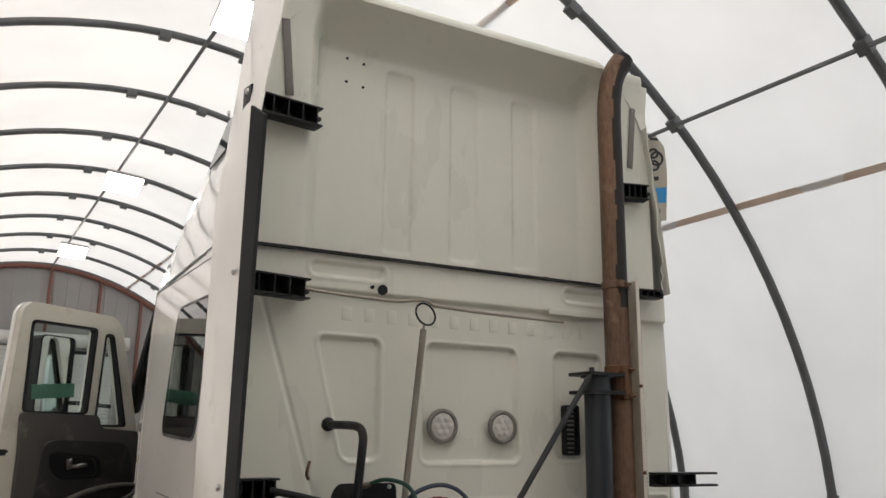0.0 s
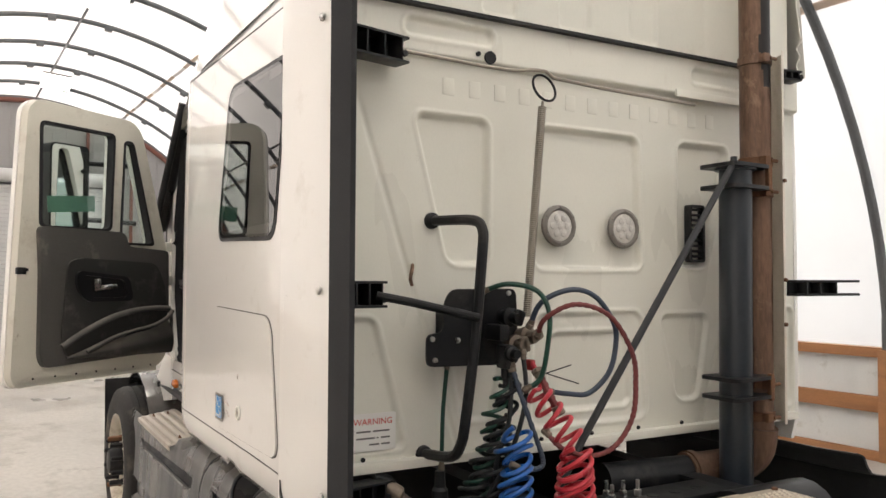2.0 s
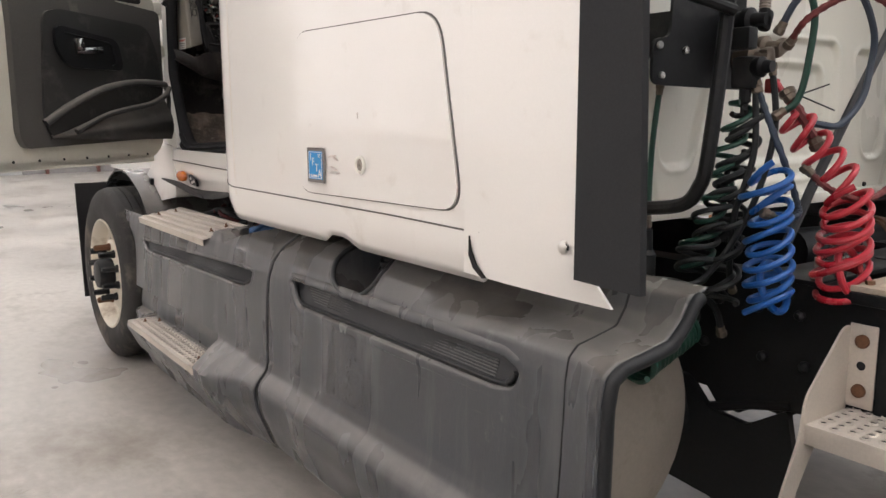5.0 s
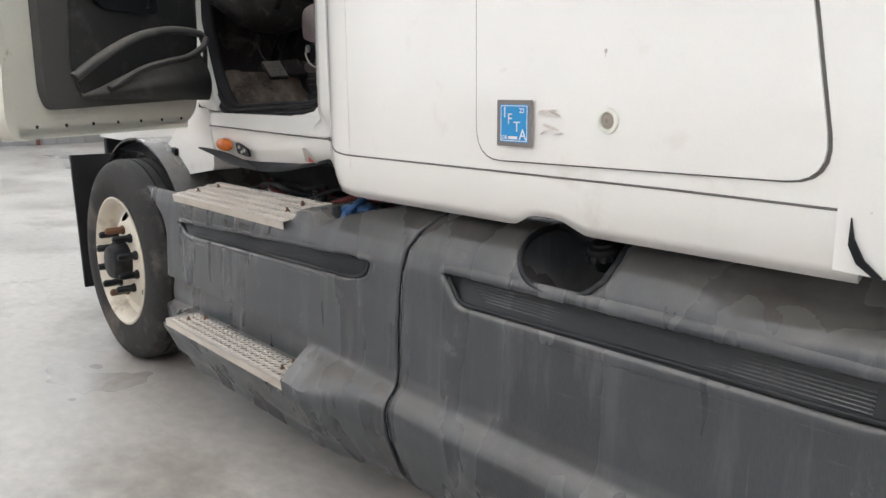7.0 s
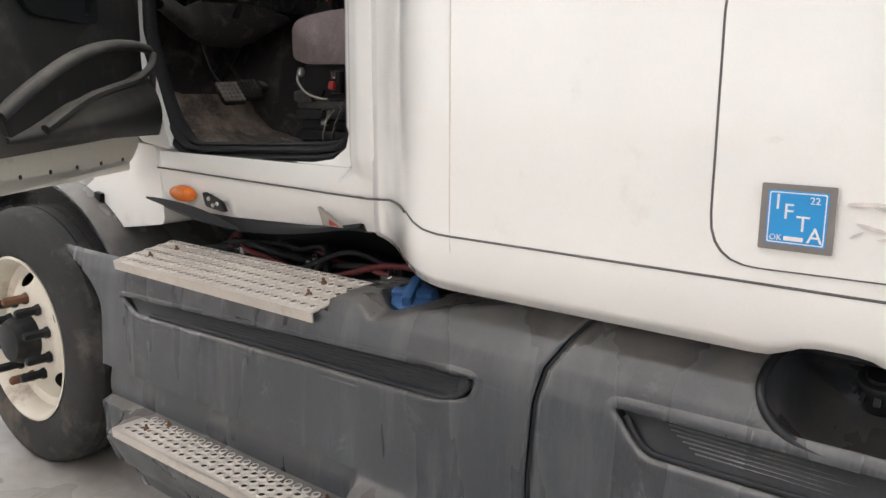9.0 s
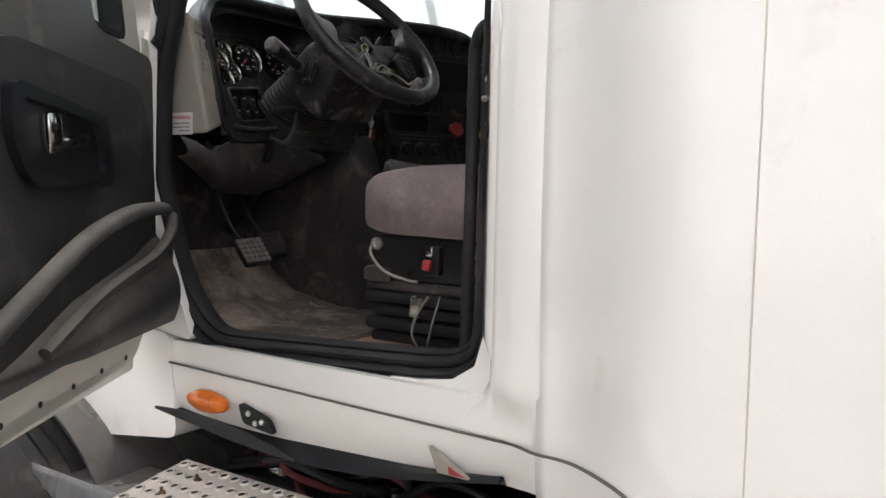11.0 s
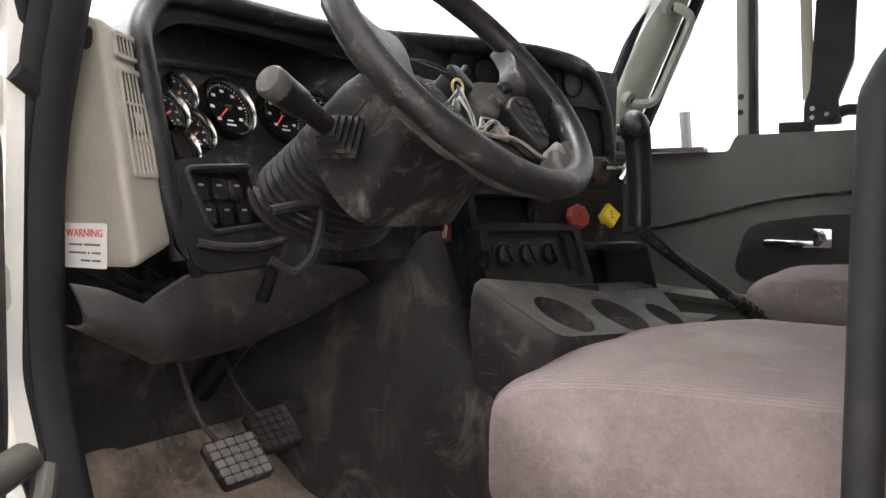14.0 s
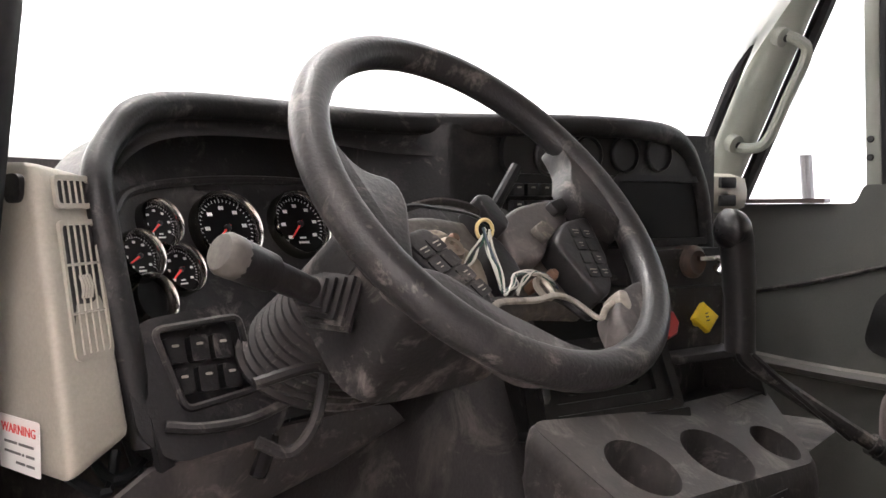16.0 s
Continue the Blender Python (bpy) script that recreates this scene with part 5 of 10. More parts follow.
prism(bm, soft_poly([(-0.35, 0.60), (-0.05, 0.60), (-0.10, 0.54), (-0.17, 0.53), (-0.20, 0.565), (-0.30, 0.56)], 0.012, 3), YZ(-0.41), 0.0, 0.05)
part("spring_hanger", bm, BLACK, chassis)
# drive axle things in the shadow under the deck
bm = B()
tube(bm, [(-0.95, -1.55, 0.48), (0.95, -1.55, 0.48)], 0.09, 14)
lathe(bm, [(0.0, -0.2), (0.12, -0.17), (0.19, 0), (0.12, 0.17), (0, 0.2)], pose(0, -1.5, 0.48, 90, 0, 0), 16)
part("axle", bm, BLACK, chassis)
bm = B()
tube(bm, [(0, -1.4, 0.55), (0, 2.0, 0.72)], 0.05, 12)
part("drive_shaft", bm, BLACK, chassis)
bm = B()
tube(bm, curve([(-0.46, 0.05, 0.60), (-0.40, 0.02, 0.45), (-0.28, -0.02, 0.28), (-0.16, -0.06, 0.14)], 5), 0.06, 10)
part("hanger_arm", bm, BLACK, chassis)
# black plate added to fill the dark area under the rail, hiding lit floor
bm = B()
prism(bm, soft_poly([(0.06, 0.60), (-0.02, 0.60), (-0.09, 0.525), (-0.20, 0.515), (-0.31, 0.585), (-0.34, 0.44), (-0.26, 0.27), (0.05, 0.30)], 0.015, 3), YZ(-0.43), 0.0, 0.02)
part("filler_plate", bm, BLACK, chassis)
bm = B()
tube(bm, [(-0.41, -0.085, 0.525), (-0.41, -0.20, 0.565), (-0.41, -0.31, 0.592)], 0.014, 8)
part("link_rod", bm, BLACK, chassis)
bm = B()
tube(bm, [(0.25, -0.42, 0.78), (0.62, -0.42, 0.78)], 0.14, 18)
part("air_tank", bm, BLACK, chassis)

def deck_sheet(y1, y0):
    bm = B()
    box(bm, (0.0, (y0 + y1) / 2, 0.909), (0.87, y1 - y0 - 0.006, 0.014), 0.003)
    d = part("deck_plate", bm, DECK_SHADE, truck, "cream perforated aluminium deck plate")
    bm = B()
    nx = int(0.83 / 0.024)
    ny = int((y1 - y0 - 0.05) / 0.021)
    for i in range(nx):
        for j in range(ny):
            c = (-0.405 + i * 0.0245 + (0.012 if j % 2 else 0), y0 + 0.03 + j * 0.021, 0.9165)
            m = Matrix.Translation(c)
            vs = [bm.verts.new(m @ Vector(q)) for q in ((-0.0105, 0, 0), (0, -0.0075, 0), (0.0105, 0, 0), (0, 0.0075, 0), (0, 0, 0.006))]
            for k in range(4):
                bm.faces.new((vs[k], vs[(k + 1) % 4], vs[4]))
    t = part("tread_bump", bm, DECK, d)
    tagged(t, kind="stuff")
    for x0 in (-0.40, 0.0, 0.40):
        bm = B()
        lathe(bm, [(0.011, 0), (0.010, 0.008), (0, 0.01)], pose(x0, y1 - 0.03, 0.917), 6)
        part("deck_bolt", bm, BOLT, d)


edge = -0.435
for k in range(5):
    deck_sheet(edge - 0.275 * k, edge - 0.275 * (k + 1))
bm = B()
box(bm, (-0.425, -1.5, 0.888), (0.03, 2.2, 0.03), 0.012)
part("deck_edge", bm, BLACK, truck)

ladder = new("frame_step")
ladder.parent = truck
tagged(ladder, "bare aluminium step bracket bolted to the frame")
for y0, inw in ((-0.44, -0.032), (-0.715, 0.032)):
    bm = B()
    prism(bm, soft_poly([(-0.42, 0.825), (-0.45, 0.822), (-0.585, 0.688), (-0.600, 0.60), (-0.665, 0.47), (-0.73, 0.27), (-0.68, 0.26), (-0.60, 0.48), (-0.53, 0.585), (-0.42, 0.62)], 0.02, 3), XZ(y0), -0.003, 0.003)
    part("side_plate", bm, TREAD, ladder)
    bm = B()
    box(bm, (-0.421, y0 + inw, 0.735), (0.006, 0.062, 0.19), 0.003)
    part("flange", bm, TREAD, ladder)
    for z0 in (0.793, 0.68):
        bm = B()
        lathe(bm, [(0.0155, 0), (0.0150, 0.007), (0.009, 0.011), (0, 0.012)], pose(-0.425, y0 + inw, z0, 0, -90, 0), 16)
        part("rusty_bolt", bm, BOLT, ladder)
    bm = B()
    lathe(bm, [(0.010, 0), (0.010, 0.001), (0, 0.001)], pose(-0.4245, y0 + inw, 0.737, 0, -90, 0), 12)
    part("bolt_hole", bm, BLACK, ladder)
for z0, x0 in ((0.628, -0.478), (0.30, -0.645)):
    bm = B()
    box(bm, (x0, -0.578, z0), (0.21, 0.268, 0.006), 0.002)
    box(bm, (x0 - 0.105, -0.578, z0 - 0.02), (0.005, 0.268, 0.045), 0.002)
    part("tread", bm, TREAD, ladder)
    rims, dark = B(), B()
    for i in range(7):
        for j in range(8):
            at = pose(x0 - 0.088 + i * 0.028 + (0.014 if j % 2 else 0), -0.690 + j * 0.032, z0 + 0.003)
            lathe(rims, [(0.0115, 0), (0.0095, 0.004), (0.0080, 0.004), (0.0075, 0.001)], at, 10)
            lathe(dark, [(0.0078, 0.0012), (0, 0.0012)], at, 10)
    tagged(part("hole_rim", rims, TREAD, ladder), kind="stuff")
    tagged(part("tread_hole", dark, BLACK, ladder), kind="stuff")

# -- fuel tank behind the skirt --
bm = B()
lathe(bm, [(0, -0.13), (0.20, -0.128), (0.275, -0.115), (0.29, -0.09), (0.29, 0.42), (0, 0.42)], Matrix.Translation((-0.835, 0, 0.565)) @ Euler((radians(-90), 0, 0)).to_matrix().to_4x4(), 40)
part("fuel_tank", bm, TANK, truck, "dull aluminium fuel tank end")

# -- side skirts --
PROFILE = [(0.0, -0.88, 0.905), (0.10, -0.99, 0.918), (0.18, -1.05, 0.905), (0.26, -1.092, 0.868), (0.34, -1.115, 0.825), (0.42, -1.127, 0.775), (0.50, -1.133, 0.71), (0.62, -1.138, 0.58), (0.70, -1.142, 0.49), (0.745, -1.152, 0.452), (0.79, -1.182, 0.420), (0.82, -1.193, 0.395), (0.87, -1.182, 0.32), (0.94, -1.135, 0.20), (1.0, -1.09, 0.15)]
GROOVE_REAR = [(0.955, 0.787), (-0.10, 0.798), (-0.155, 0.778), (-0.135, 0.737), (-0.07, 0.722), (0.885, 0.712)][::-1]
GROOVE_FRONT = [(2.58, 0.714), (1.30, 0.768), (1.242, 0.768), (1.262, 0.718), (1.36, 0.698), (2.49, 0.667)][::-1]


GAP = [(0.25, 1.098), (0.40, 1.100), (0.60, 1.112), (0.75, 1.106), (0.82, 1.092), (0.88, 1.055), (0.93, 1.02)]
TAIL = [(0.0, -0.90, 0.962), (0.07, -0.945, 0.945), (0.14, -0.965, 0.905), (0.21, -0.995, 0.872), (0.28, -1.06, 0.860), (0.35, -1.105, 0.853), (0.41, -1.128, 0.835), (0.47, -1.137, 0.79), (0.53, -1.139, 0.71), (0.62, -1.142, 0.58), (0.70, -1.145, 0.49), (0.745, -1.154, 0.452), (0.79, -1.182, 0.420), (0.82, -1.193, 0.395), (0.87, -1.182, 0.32), (0.94, -1.135, 0.20), (1.0, -1.09, 0.15)]
POCKET = (0.588, 0.882, 0.128, 0.086)
BEND = sorted((z, x) for v, x, z in PROFILE if v >= 0.10)
TAIL_BEND = sorted((z, x) for v, x, z in TAIL if v >= 0.35)


def skirt(front):
    bm = B()
    nu, nv = (150, 104) if front else (160, 104)
    gd = poly_depth([(p, q) for p, q in (GROOVE_FRONT if front else GROOVE_REAR)][::-1], 0.02)
    py, pz, pry, prz = POCKET
    grid, marks, holes = [], {}, set()
    for i in range(nu + 1):
        col = []
        for j in range(nv + 1):
            u, v = i / nu, j / nv
            x, z = along(PROFILE, v)
            gap = along(GAP, z)[0]
            y0, y1 = (gap + 0.007, 2.69 + 0.36 * max(0, min(1, (z - 0.64) / 0.20)) ** 2.2) if front else (-0.41, gap - 0.007)
            y = lerp(y0, y1, u)
            if front:
                # the top is cut lower under the upper tread
                k = max(0, min(1, (y - 1.685) / 0.015))
                if v < 0.34:
                    z = lerp(z, min(z, 0.772 + 0.012 * (1 - v)), k)
                    x = lerp(x, lerp(-0.90, -1.112, v / 0.34), k)
                # raised block at the tread's end, a chamfer and a shallow trough behind it
                if v < 0.42:
                    top = along([(1.10, 0.93), (1.30, 0.896), (1.42, 0.872), (1.50, 0.846), (1.545, 0.834), (1.595, 0.862), (1.64, 0.864), (1.70, 0.856)], y)[0]
                    if z > top - 0.012:
                        z = lerp(top - 0.010 * max(0.0, v - 0.10) / 0.2, z, k)
                # hollow round the fluid cap
                if v < 0.22 and y < 1.66:
                    h = math.hypot((x + 0.965) / 0.070, (y - 1.552) / 0.060)
                    w = max(0, min(1, (1.12 - h) / 0.25))
                    z -= 0.050 * w * w * (3 - 2 * w)
                # the foot is flatter beside the lower tread
                if z < 0.49:
                    flat = along([(0.15, -1.12), (0.23, -1.150), (0.32, -1.150), (0.395, -1.158), (0.425, -1.156), (0.49, -1.142)], z)[0]
                    x = lerp(x, flat, max(0, min(1, (y - 1.15) / 0.35)))
                # pod under the lower tread
                pd = max(0, min(1, (y - 1.02) / 0.42)) * max(0, min(1, (2.6 - y) / 0.12))
                g = max(0, min(1, (0.362 - z) / 0.012)) * lerp(0.35, 1.0, max(0, min(1, (z - 0.20) / 0.13))) if y > 1.56 or z < 0.35 else max(0, min(1, 1 - (z - 0.37) / 0.09))
                x -= 0.10 * pd ** 2 * g
                if y > 1.56 and 0.36 < z < 0.48:
                    x += 0.035 * max(0, min(1, (y - 1.56) / 0.05))
            else:
                # the rear end flares out into a lip
                k = max(0, min(1, (0.40 - y) / 0.5))
                if k > 0:
                    tx, tz = along(TAIL, v)
                    k = k * k * (3 - 2 * k)
                    x, z = lerp(x, tx, k), lerp(z, tz, k)
                k = max(0, (-0.27 - y) / 0.14) ** 1.8
                if v > 0.05:
                    x -= 0.045 * k * min(1, (v - 0.05) / 0.35)
                    z += 0.010 * k * max(0, 0.5 - v)
                # opening for the filler cap, with its edge on an oval
                dy, dz = (y - py) / pry, (z - pz) / prz
                h = math.hypot(dy, dz)
                if v < 0.5 and 0.86 < h < 1.14:
                    y, z2 = py + pry * dy / h, pz + prz * dz / h
                    if z2 < 0.915:
                        z = z2
                        x = along(BEND, z)[0]
                    h = 1.0
                if v < 0.5 and h <= 1.0001:
                    holes.add((i, j))
            d = float(gd(np.array(y), np.array(z))) if 0.3 < v < 0.62 else -1
            col.append(bm.verts.new((x, y, z)))
            marks[i, j] = d
        grid.append(col)
    for i in range(nu):
        for j in range(nv):
            q = ((i, j), (i + 1, j), (i + 1, j + 1), (i, j + 1))
            if all(c in holes for c in q):
                continue
            if max(marks[c] for c in q) > -0.003:
                continue
            bm.faces.new([grid[a][b] for a, b in q])
    p = part("front_skirt" if front else "rear_skirt", bm, SKIRT, truck, "scuffed dark grey plastic side skirt", angle=45)
    so = p.modifiers.new("skin", "SOLIDIFY")
    so.thickness, so.offset = 0.008, 0.0
    # the long groove: a rolled lip, a wall and a floor
    line = soft_poly(GROOVE_FRONT if front else GROOVE_REAR, 0.022, 6)
    flip = []
    for i in range(len(line)):
        d = Vector(line[(i + 1) % len(line)]) - Vector(line[i - 1])
        n = Vector((d.y, -d.x)).normalized() * 0.006
        inside, outside = (float(gd(np.array(line[i][0] + k * n.x), np.array(line[i][1] + k * n.y))) for k in (-1, 1))
        flip.append(1 if outside < inside else -1)
    turn = 1 if sum(flip) > 0 else -1
    def offset(d):
        out = []
        for i, (a, b) in enumerate(line):
            t = Vector(line[(i + 1) % len(line)]) - Vector(line[i - 1])
            n = Vector((t.y, -t.x)).normalized()
            n *= turn
            out.append((a + n.x * d, b + n.y * d))
        return out
    def on_skin(y, z, w):
        k = 0.0 if front else max(0, min(1, (0.40 - y) / 0.5))
        return Vector((lerp(along(BEND, z)[0], along(TAIL_BEND, z)[0], k * k * (3 - 2 * k)) + w, y, z))
    bm = B()
    def sunk(y, z):
        """The groove's floor leans back towards its upper edge."""
        mid = along([(1.2, 0.735), (2.6, 0.69)] if front else [(-0.2, 0.752), (1.0, 0.750)], y)[0]
        return 0.014 + 0.30 * max(-0.03, min(0.03, z - mid))
    lay = ((0.020 if front else 0.026, 0.001), (0.016 if front else 0.022, -0.0040), (0.005, -0.0055), (0.0, -0.003), (-0.003, 0.004), (-0.006, None))
    rings = [[bm.verts.new(on_skin(y, z, sunk(y, z) if w is None else w)) for y, z in offset(d)] for d, w in lay]
    # inner wall and floor go dark, painting in the shade of the recess
    for A, C in zip(rings, rings[1:]):
        for i in range(len(line)):
            j = (i + 1) % len(line)
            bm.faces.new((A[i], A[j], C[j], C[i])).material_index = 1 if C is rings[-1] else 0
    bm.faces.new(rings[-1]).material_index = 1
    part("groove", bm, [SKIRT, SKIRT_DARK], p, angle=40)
    # dark lower lip of the groove, turned up at its end
    bm = B()
    ends = [(2.42, 0.680), (2.0, 0.692), (1.40, 0.706), (1.31, 0.714), (1.272, 0.735), (1.262, 0.758)] if front else [(0.925, 0.776), (0.905, 0.748), (0.875, 0.726), (0.80, 0.723), (0.3, 0.729), (-0.06, 0.734), (-0.112, 0.745), (-0.135, 0.768)]
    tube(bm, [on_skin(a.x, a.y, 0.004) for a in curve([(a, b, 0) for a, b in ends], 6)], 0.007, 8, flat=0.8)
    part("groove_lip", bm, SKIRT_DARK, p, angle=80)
    # fine ribs on the groove's floor
    for k in range(6):
        bm = B()
        pts = []
        for t in (0.0, 0.25, 0.5, 0.75, 1.0):
            y = lerp(1.30, 2.30, t) if front else lerp(-0.06, 0.80 + 0.012 * k, t)
            z = (along([(1.2, 0.735), (2.6, 0.69)], y)[0] if front else 0.754) + 0.0065 * (k - 2)
            pts.append(on_skin(y, z, sunk(y, z) - 0.0006))
        tube(bm, pts, 0.0017, 6)
        part("groove_rib", bm, SKIRT if not front else SKIRT_DARK, p)
    return p


front_skirt = skirt(True)
rear_skirt = skirt(False)
# rounded thick rim and seam at the rear end of the skirt
bm = B()
tube(bm, [(along(TAIL, v)[0] - 0.040 * min(1, max(0, v - 0.05) / 0.35) + 0.010, -0.412, along(TAIL, v)[1] + 0.010 * max(0, 0.5 - v) - 0.008) for v in [0.05 + 0.8 * i / 50 for i in range(51)]], 0.014, 8)
part("end_rim", bm, SKIRT_DARK, rear_skirt, angle=80)
bm = B()
tube(bm, [(along(TAIL, v)[0] - 0.003, -0.262 - 0.02 * math.sin(v * 3) + 0.05 * max(0, v - 0.5), along(TAIL, v)[1] + 0.003) for v in [0.06 + 0.8 * i / 50 for i in range(51)]], 0.0028, 6)
part("skirt_seam", bm, BLACK, rear_skirt)
# dark strip behind the gap between both skirts
bm = B()
tube(bm, [(along(PROFILE, v)[0] + 0.016, along(GAP, along(PROFILE, v)[1])[0], along(PROFILE, v)[1] - 0.004) for v in [i / 40 for i in range(41)]], 0.015, 6)
part("skirt_gap", bm, BLACK, rear_skirt)
# the far side's skirt, seen from within past the stack
bm = B()
sheet(bm, lambda u, v: Vector((along([(q[0], -q[1]) for q in TAIL], v)[0] + 0.03 * max(0, 1 - u * 12), lerp(-0.415, 1.05, u), along([(q[0], q[2] + 0.012) for q in TAIL], v)[0])), 30, 40, (-0.012, 0.0, 0.0))
part("far_skirt", bm, SKIRT_DARK, truck, "dark skirt of the far side", angle=70)
# bowl of the filler opening and its cap
py, pz, pry, prz = POCKET
ring = []
for i in range(40):
    a = 2 * math.pi * i / 40
    y, z = py + pry * math.cos(a), pz + prz * math.sin(a)
    ring.append(Vector((along(BEND, z)[0] if z < 0.915 else -0.985, y, min(z, 0.915))))
bm = B()
cen = Vector((-1.05, py, 0.86))
loops = []
for k, off in ((1.0, (0, 0, 0)), (0.965, (0.012, 0, -0.008)), (0.93, (0.07, 0, -0.035)), (0.84, (0.14, 0, -0.075)), (0.4, (0.17, 0, -0.085))):
    loops.append([bm.verts.new(cen + (p - cen) * k + Vector(off)) for p in ring])
for A, C in zip(loops, loops[1:]):
    for i in range(40):
        bm.faces.new((A[i], A[(i + 1) % 40], C[(i + 1) % 40], C[i]))
bm.faces.new(loops[-1])
part("filler_bowl", bm, SKIRT, rear_skirt, angle=70)
bm = B()
tube(bm, [p + Vector((-0.001, 0, 0.001)) for p in ring], 0.0085, 8, closed=True)
part("bowl_rim", bm, SKIRT_DARK, rear_skirt, angle=80)
bm = B()
CAP = pose(-0.985, 0.560, 0.872, 0, -22, 0) @ Matrix.Scale(0.85, 4)
prof = [(0.040, -0.03), (0.043, 0.0), (0.047, 0.004), (0.047, 0.026), (0.043, 0.032), (0.030, 0.034), (0.028, 0.040), (0, 0.041)]
lathe(bm, prof, CAP, 24)
cap = part("filler_cap", bm, BLACK, truck, "black ribbed fuel filler cap")
for i in range(12):
    bm = B()
    a = 30 * i
    box(bm, CAP @ Vector((0.047 * math.cos(radians(a)), 0.047 * math.sin(radians(a)), 0.014)), (0.006, 0.010, 0.022), 0.002, (0, -28, a))
    part("cap_rib", bm, BLACK, cap)
# blue cap by the step
bm = B()
lathe(bm, [(0.050, -0.05), (0.054, -0.012), (0.058, 0.0), (0.058, 0.022), (0.050, 0.030), (0.040, 0.032), (0, 0.034)], pose(-0.957, 1.552, 0.828, 8, -18, 0), 10)
box(bm, (-0.968, 1.554, 0.864), (0.105, 0.026, 0.030), 0.009, (0, -18, 25))
box(bm, (-0.967, 1.553, 0.858), (0.030, 0.100, 0.022), 0.008, (0, -18, 25))
part("fluid_cap", bm, BLUE_CAP, truck, "blue plastic fluid tank cap")
bm = B()
box(bm, (-0.82, 1.52, 0.785), (0.34, 0.24, 0.10), 0.03)
part("fluid_tank_top", bm, SKIRT_DARK, truck)

# treads: folded aluminium with rows of raised dimples
def tread(name, x0, x1, y0, y1, z, tilt=0.0):
    t = new(name)
    t.parent = truck
    tagged(t, "worn aluminium cab step with dimpled tread")
    bm = B()
    box(bm, ((x0 + x1) / 2, (y0 + y1) / 2, z - 0.003), (x1 - x0, y1 - y0, 0.006), 0.002)
    box(bm, (x0 + 0.003, (y0 + y1) / 2, z - 0.014), (0.006, y1 - y0, 0.028), 0.002)
    part("plate", bm, TREAD, t)
    nx, ny = 5, int((y1 - y0) / 0.0335)
    rims, dark = B(), B()
    for i in range(nx):
        for j in range(ny):
            at = pose(x0 + 0.026 + i * (x1 - x0 - 0.046) / (nx - 1), y0 + 0.022 + j * 0.0335, z)
            lathe(rims, [(0.0135, 0), (0.0110, 0.0040), (0.0092, 0.0042), (0.0085, 0.0010)], at, 10)
            lathe(dark, [(0.0088, 0.0012), (0, 0.0012)], at, 10)
    tagged(part("hole_rim", rims, TREAD, t), kind="stuff")
    tagged(part("tread_hole", dark, SKIRT_DARK, t), kind="stuff")
    for fx, fy in ((0.35, 0.1), (0.7, 0.13), (0.35, 0.9), (0.7, 0.87)):
        bm = B()
        lathe(bm, [(0.0085, 0), (0.0085, 0.006), (0.0045, 0.008), (0.004, 0.016), (0, 0.016)], pose(lerp(x0, x1, fx), lerp(y0, y1, fy), z), 6)
        part("tread_bolt", bm, BOLT, t)
    return t


step = tread("upper_step", -1.145, -0.935, 1.708, 2.585, 0.822)
step.matrix_basis = pose(-1.145, 0, 0.818, 0, -9, 0) @ Matrix.Translation((1.145, 0, -0.818))
tread("lower_step", -1.258, -1.10, 1.548, 2.45, 0.367)
# dark bay behind the upper step
bay = new("battery_bay")
bay.parent = truck
tagged(bay, "dark open battery bay with red and black cables")
bm = B()
box(bm, (-0.66, 2.15, 0.66), (0.46, 1.05, 0.10), 0.01)
box(bm, (-0.44, 2.15, 0.80), (0.03, 1.05, 0.35), 0.005)
part("tray", bm, BLACK, bay)
for i in range(3):
    bm = B()
    box(bm, (-0.66, 1.82 + i * 0.3, 0.755), (0.34, 0.26, 0.10), 0.012)
    part("battery", bm, RUBBER, bay)
for i, (mm, r) in enumerate(((HOSE_DULL_RED, 0.009), (HOSE_DULL_RED, 0.009), (HOSE_DULL_RED, 0.008), (HOSE_BLACK, 0.012), (HOSE_BLACK, 0.011), (HOSE_BLACK, 0.012), (HOSE_BLACK, 0.010))):
    random.seed(40 + i)
    y = 1.70
    pts = []
    while y < 2.66:
        pts.append((random.uniform(-0.86, -0.62), y, random.uniform(0.785, 0.862)))
        y += random.uniform(0.10, 0.2)
    bm = B()
    tube(bm, curve(pts, 5), r, 8)
    part("cable", bm, mm, bay)
for y0 in (1.78, 2.08, 2.42):
    bm = B()
    box(bm, (-0.80, y0, 0.825), (0.03, 0.05, 0.02), 0.004)
    lathe(bm, [(0.008, 0), (0.008, 0.02), (0, 0.02)], pose(-0.80, y0, 0.835), 6)
    part("terminal", bm, STEEL, bay)

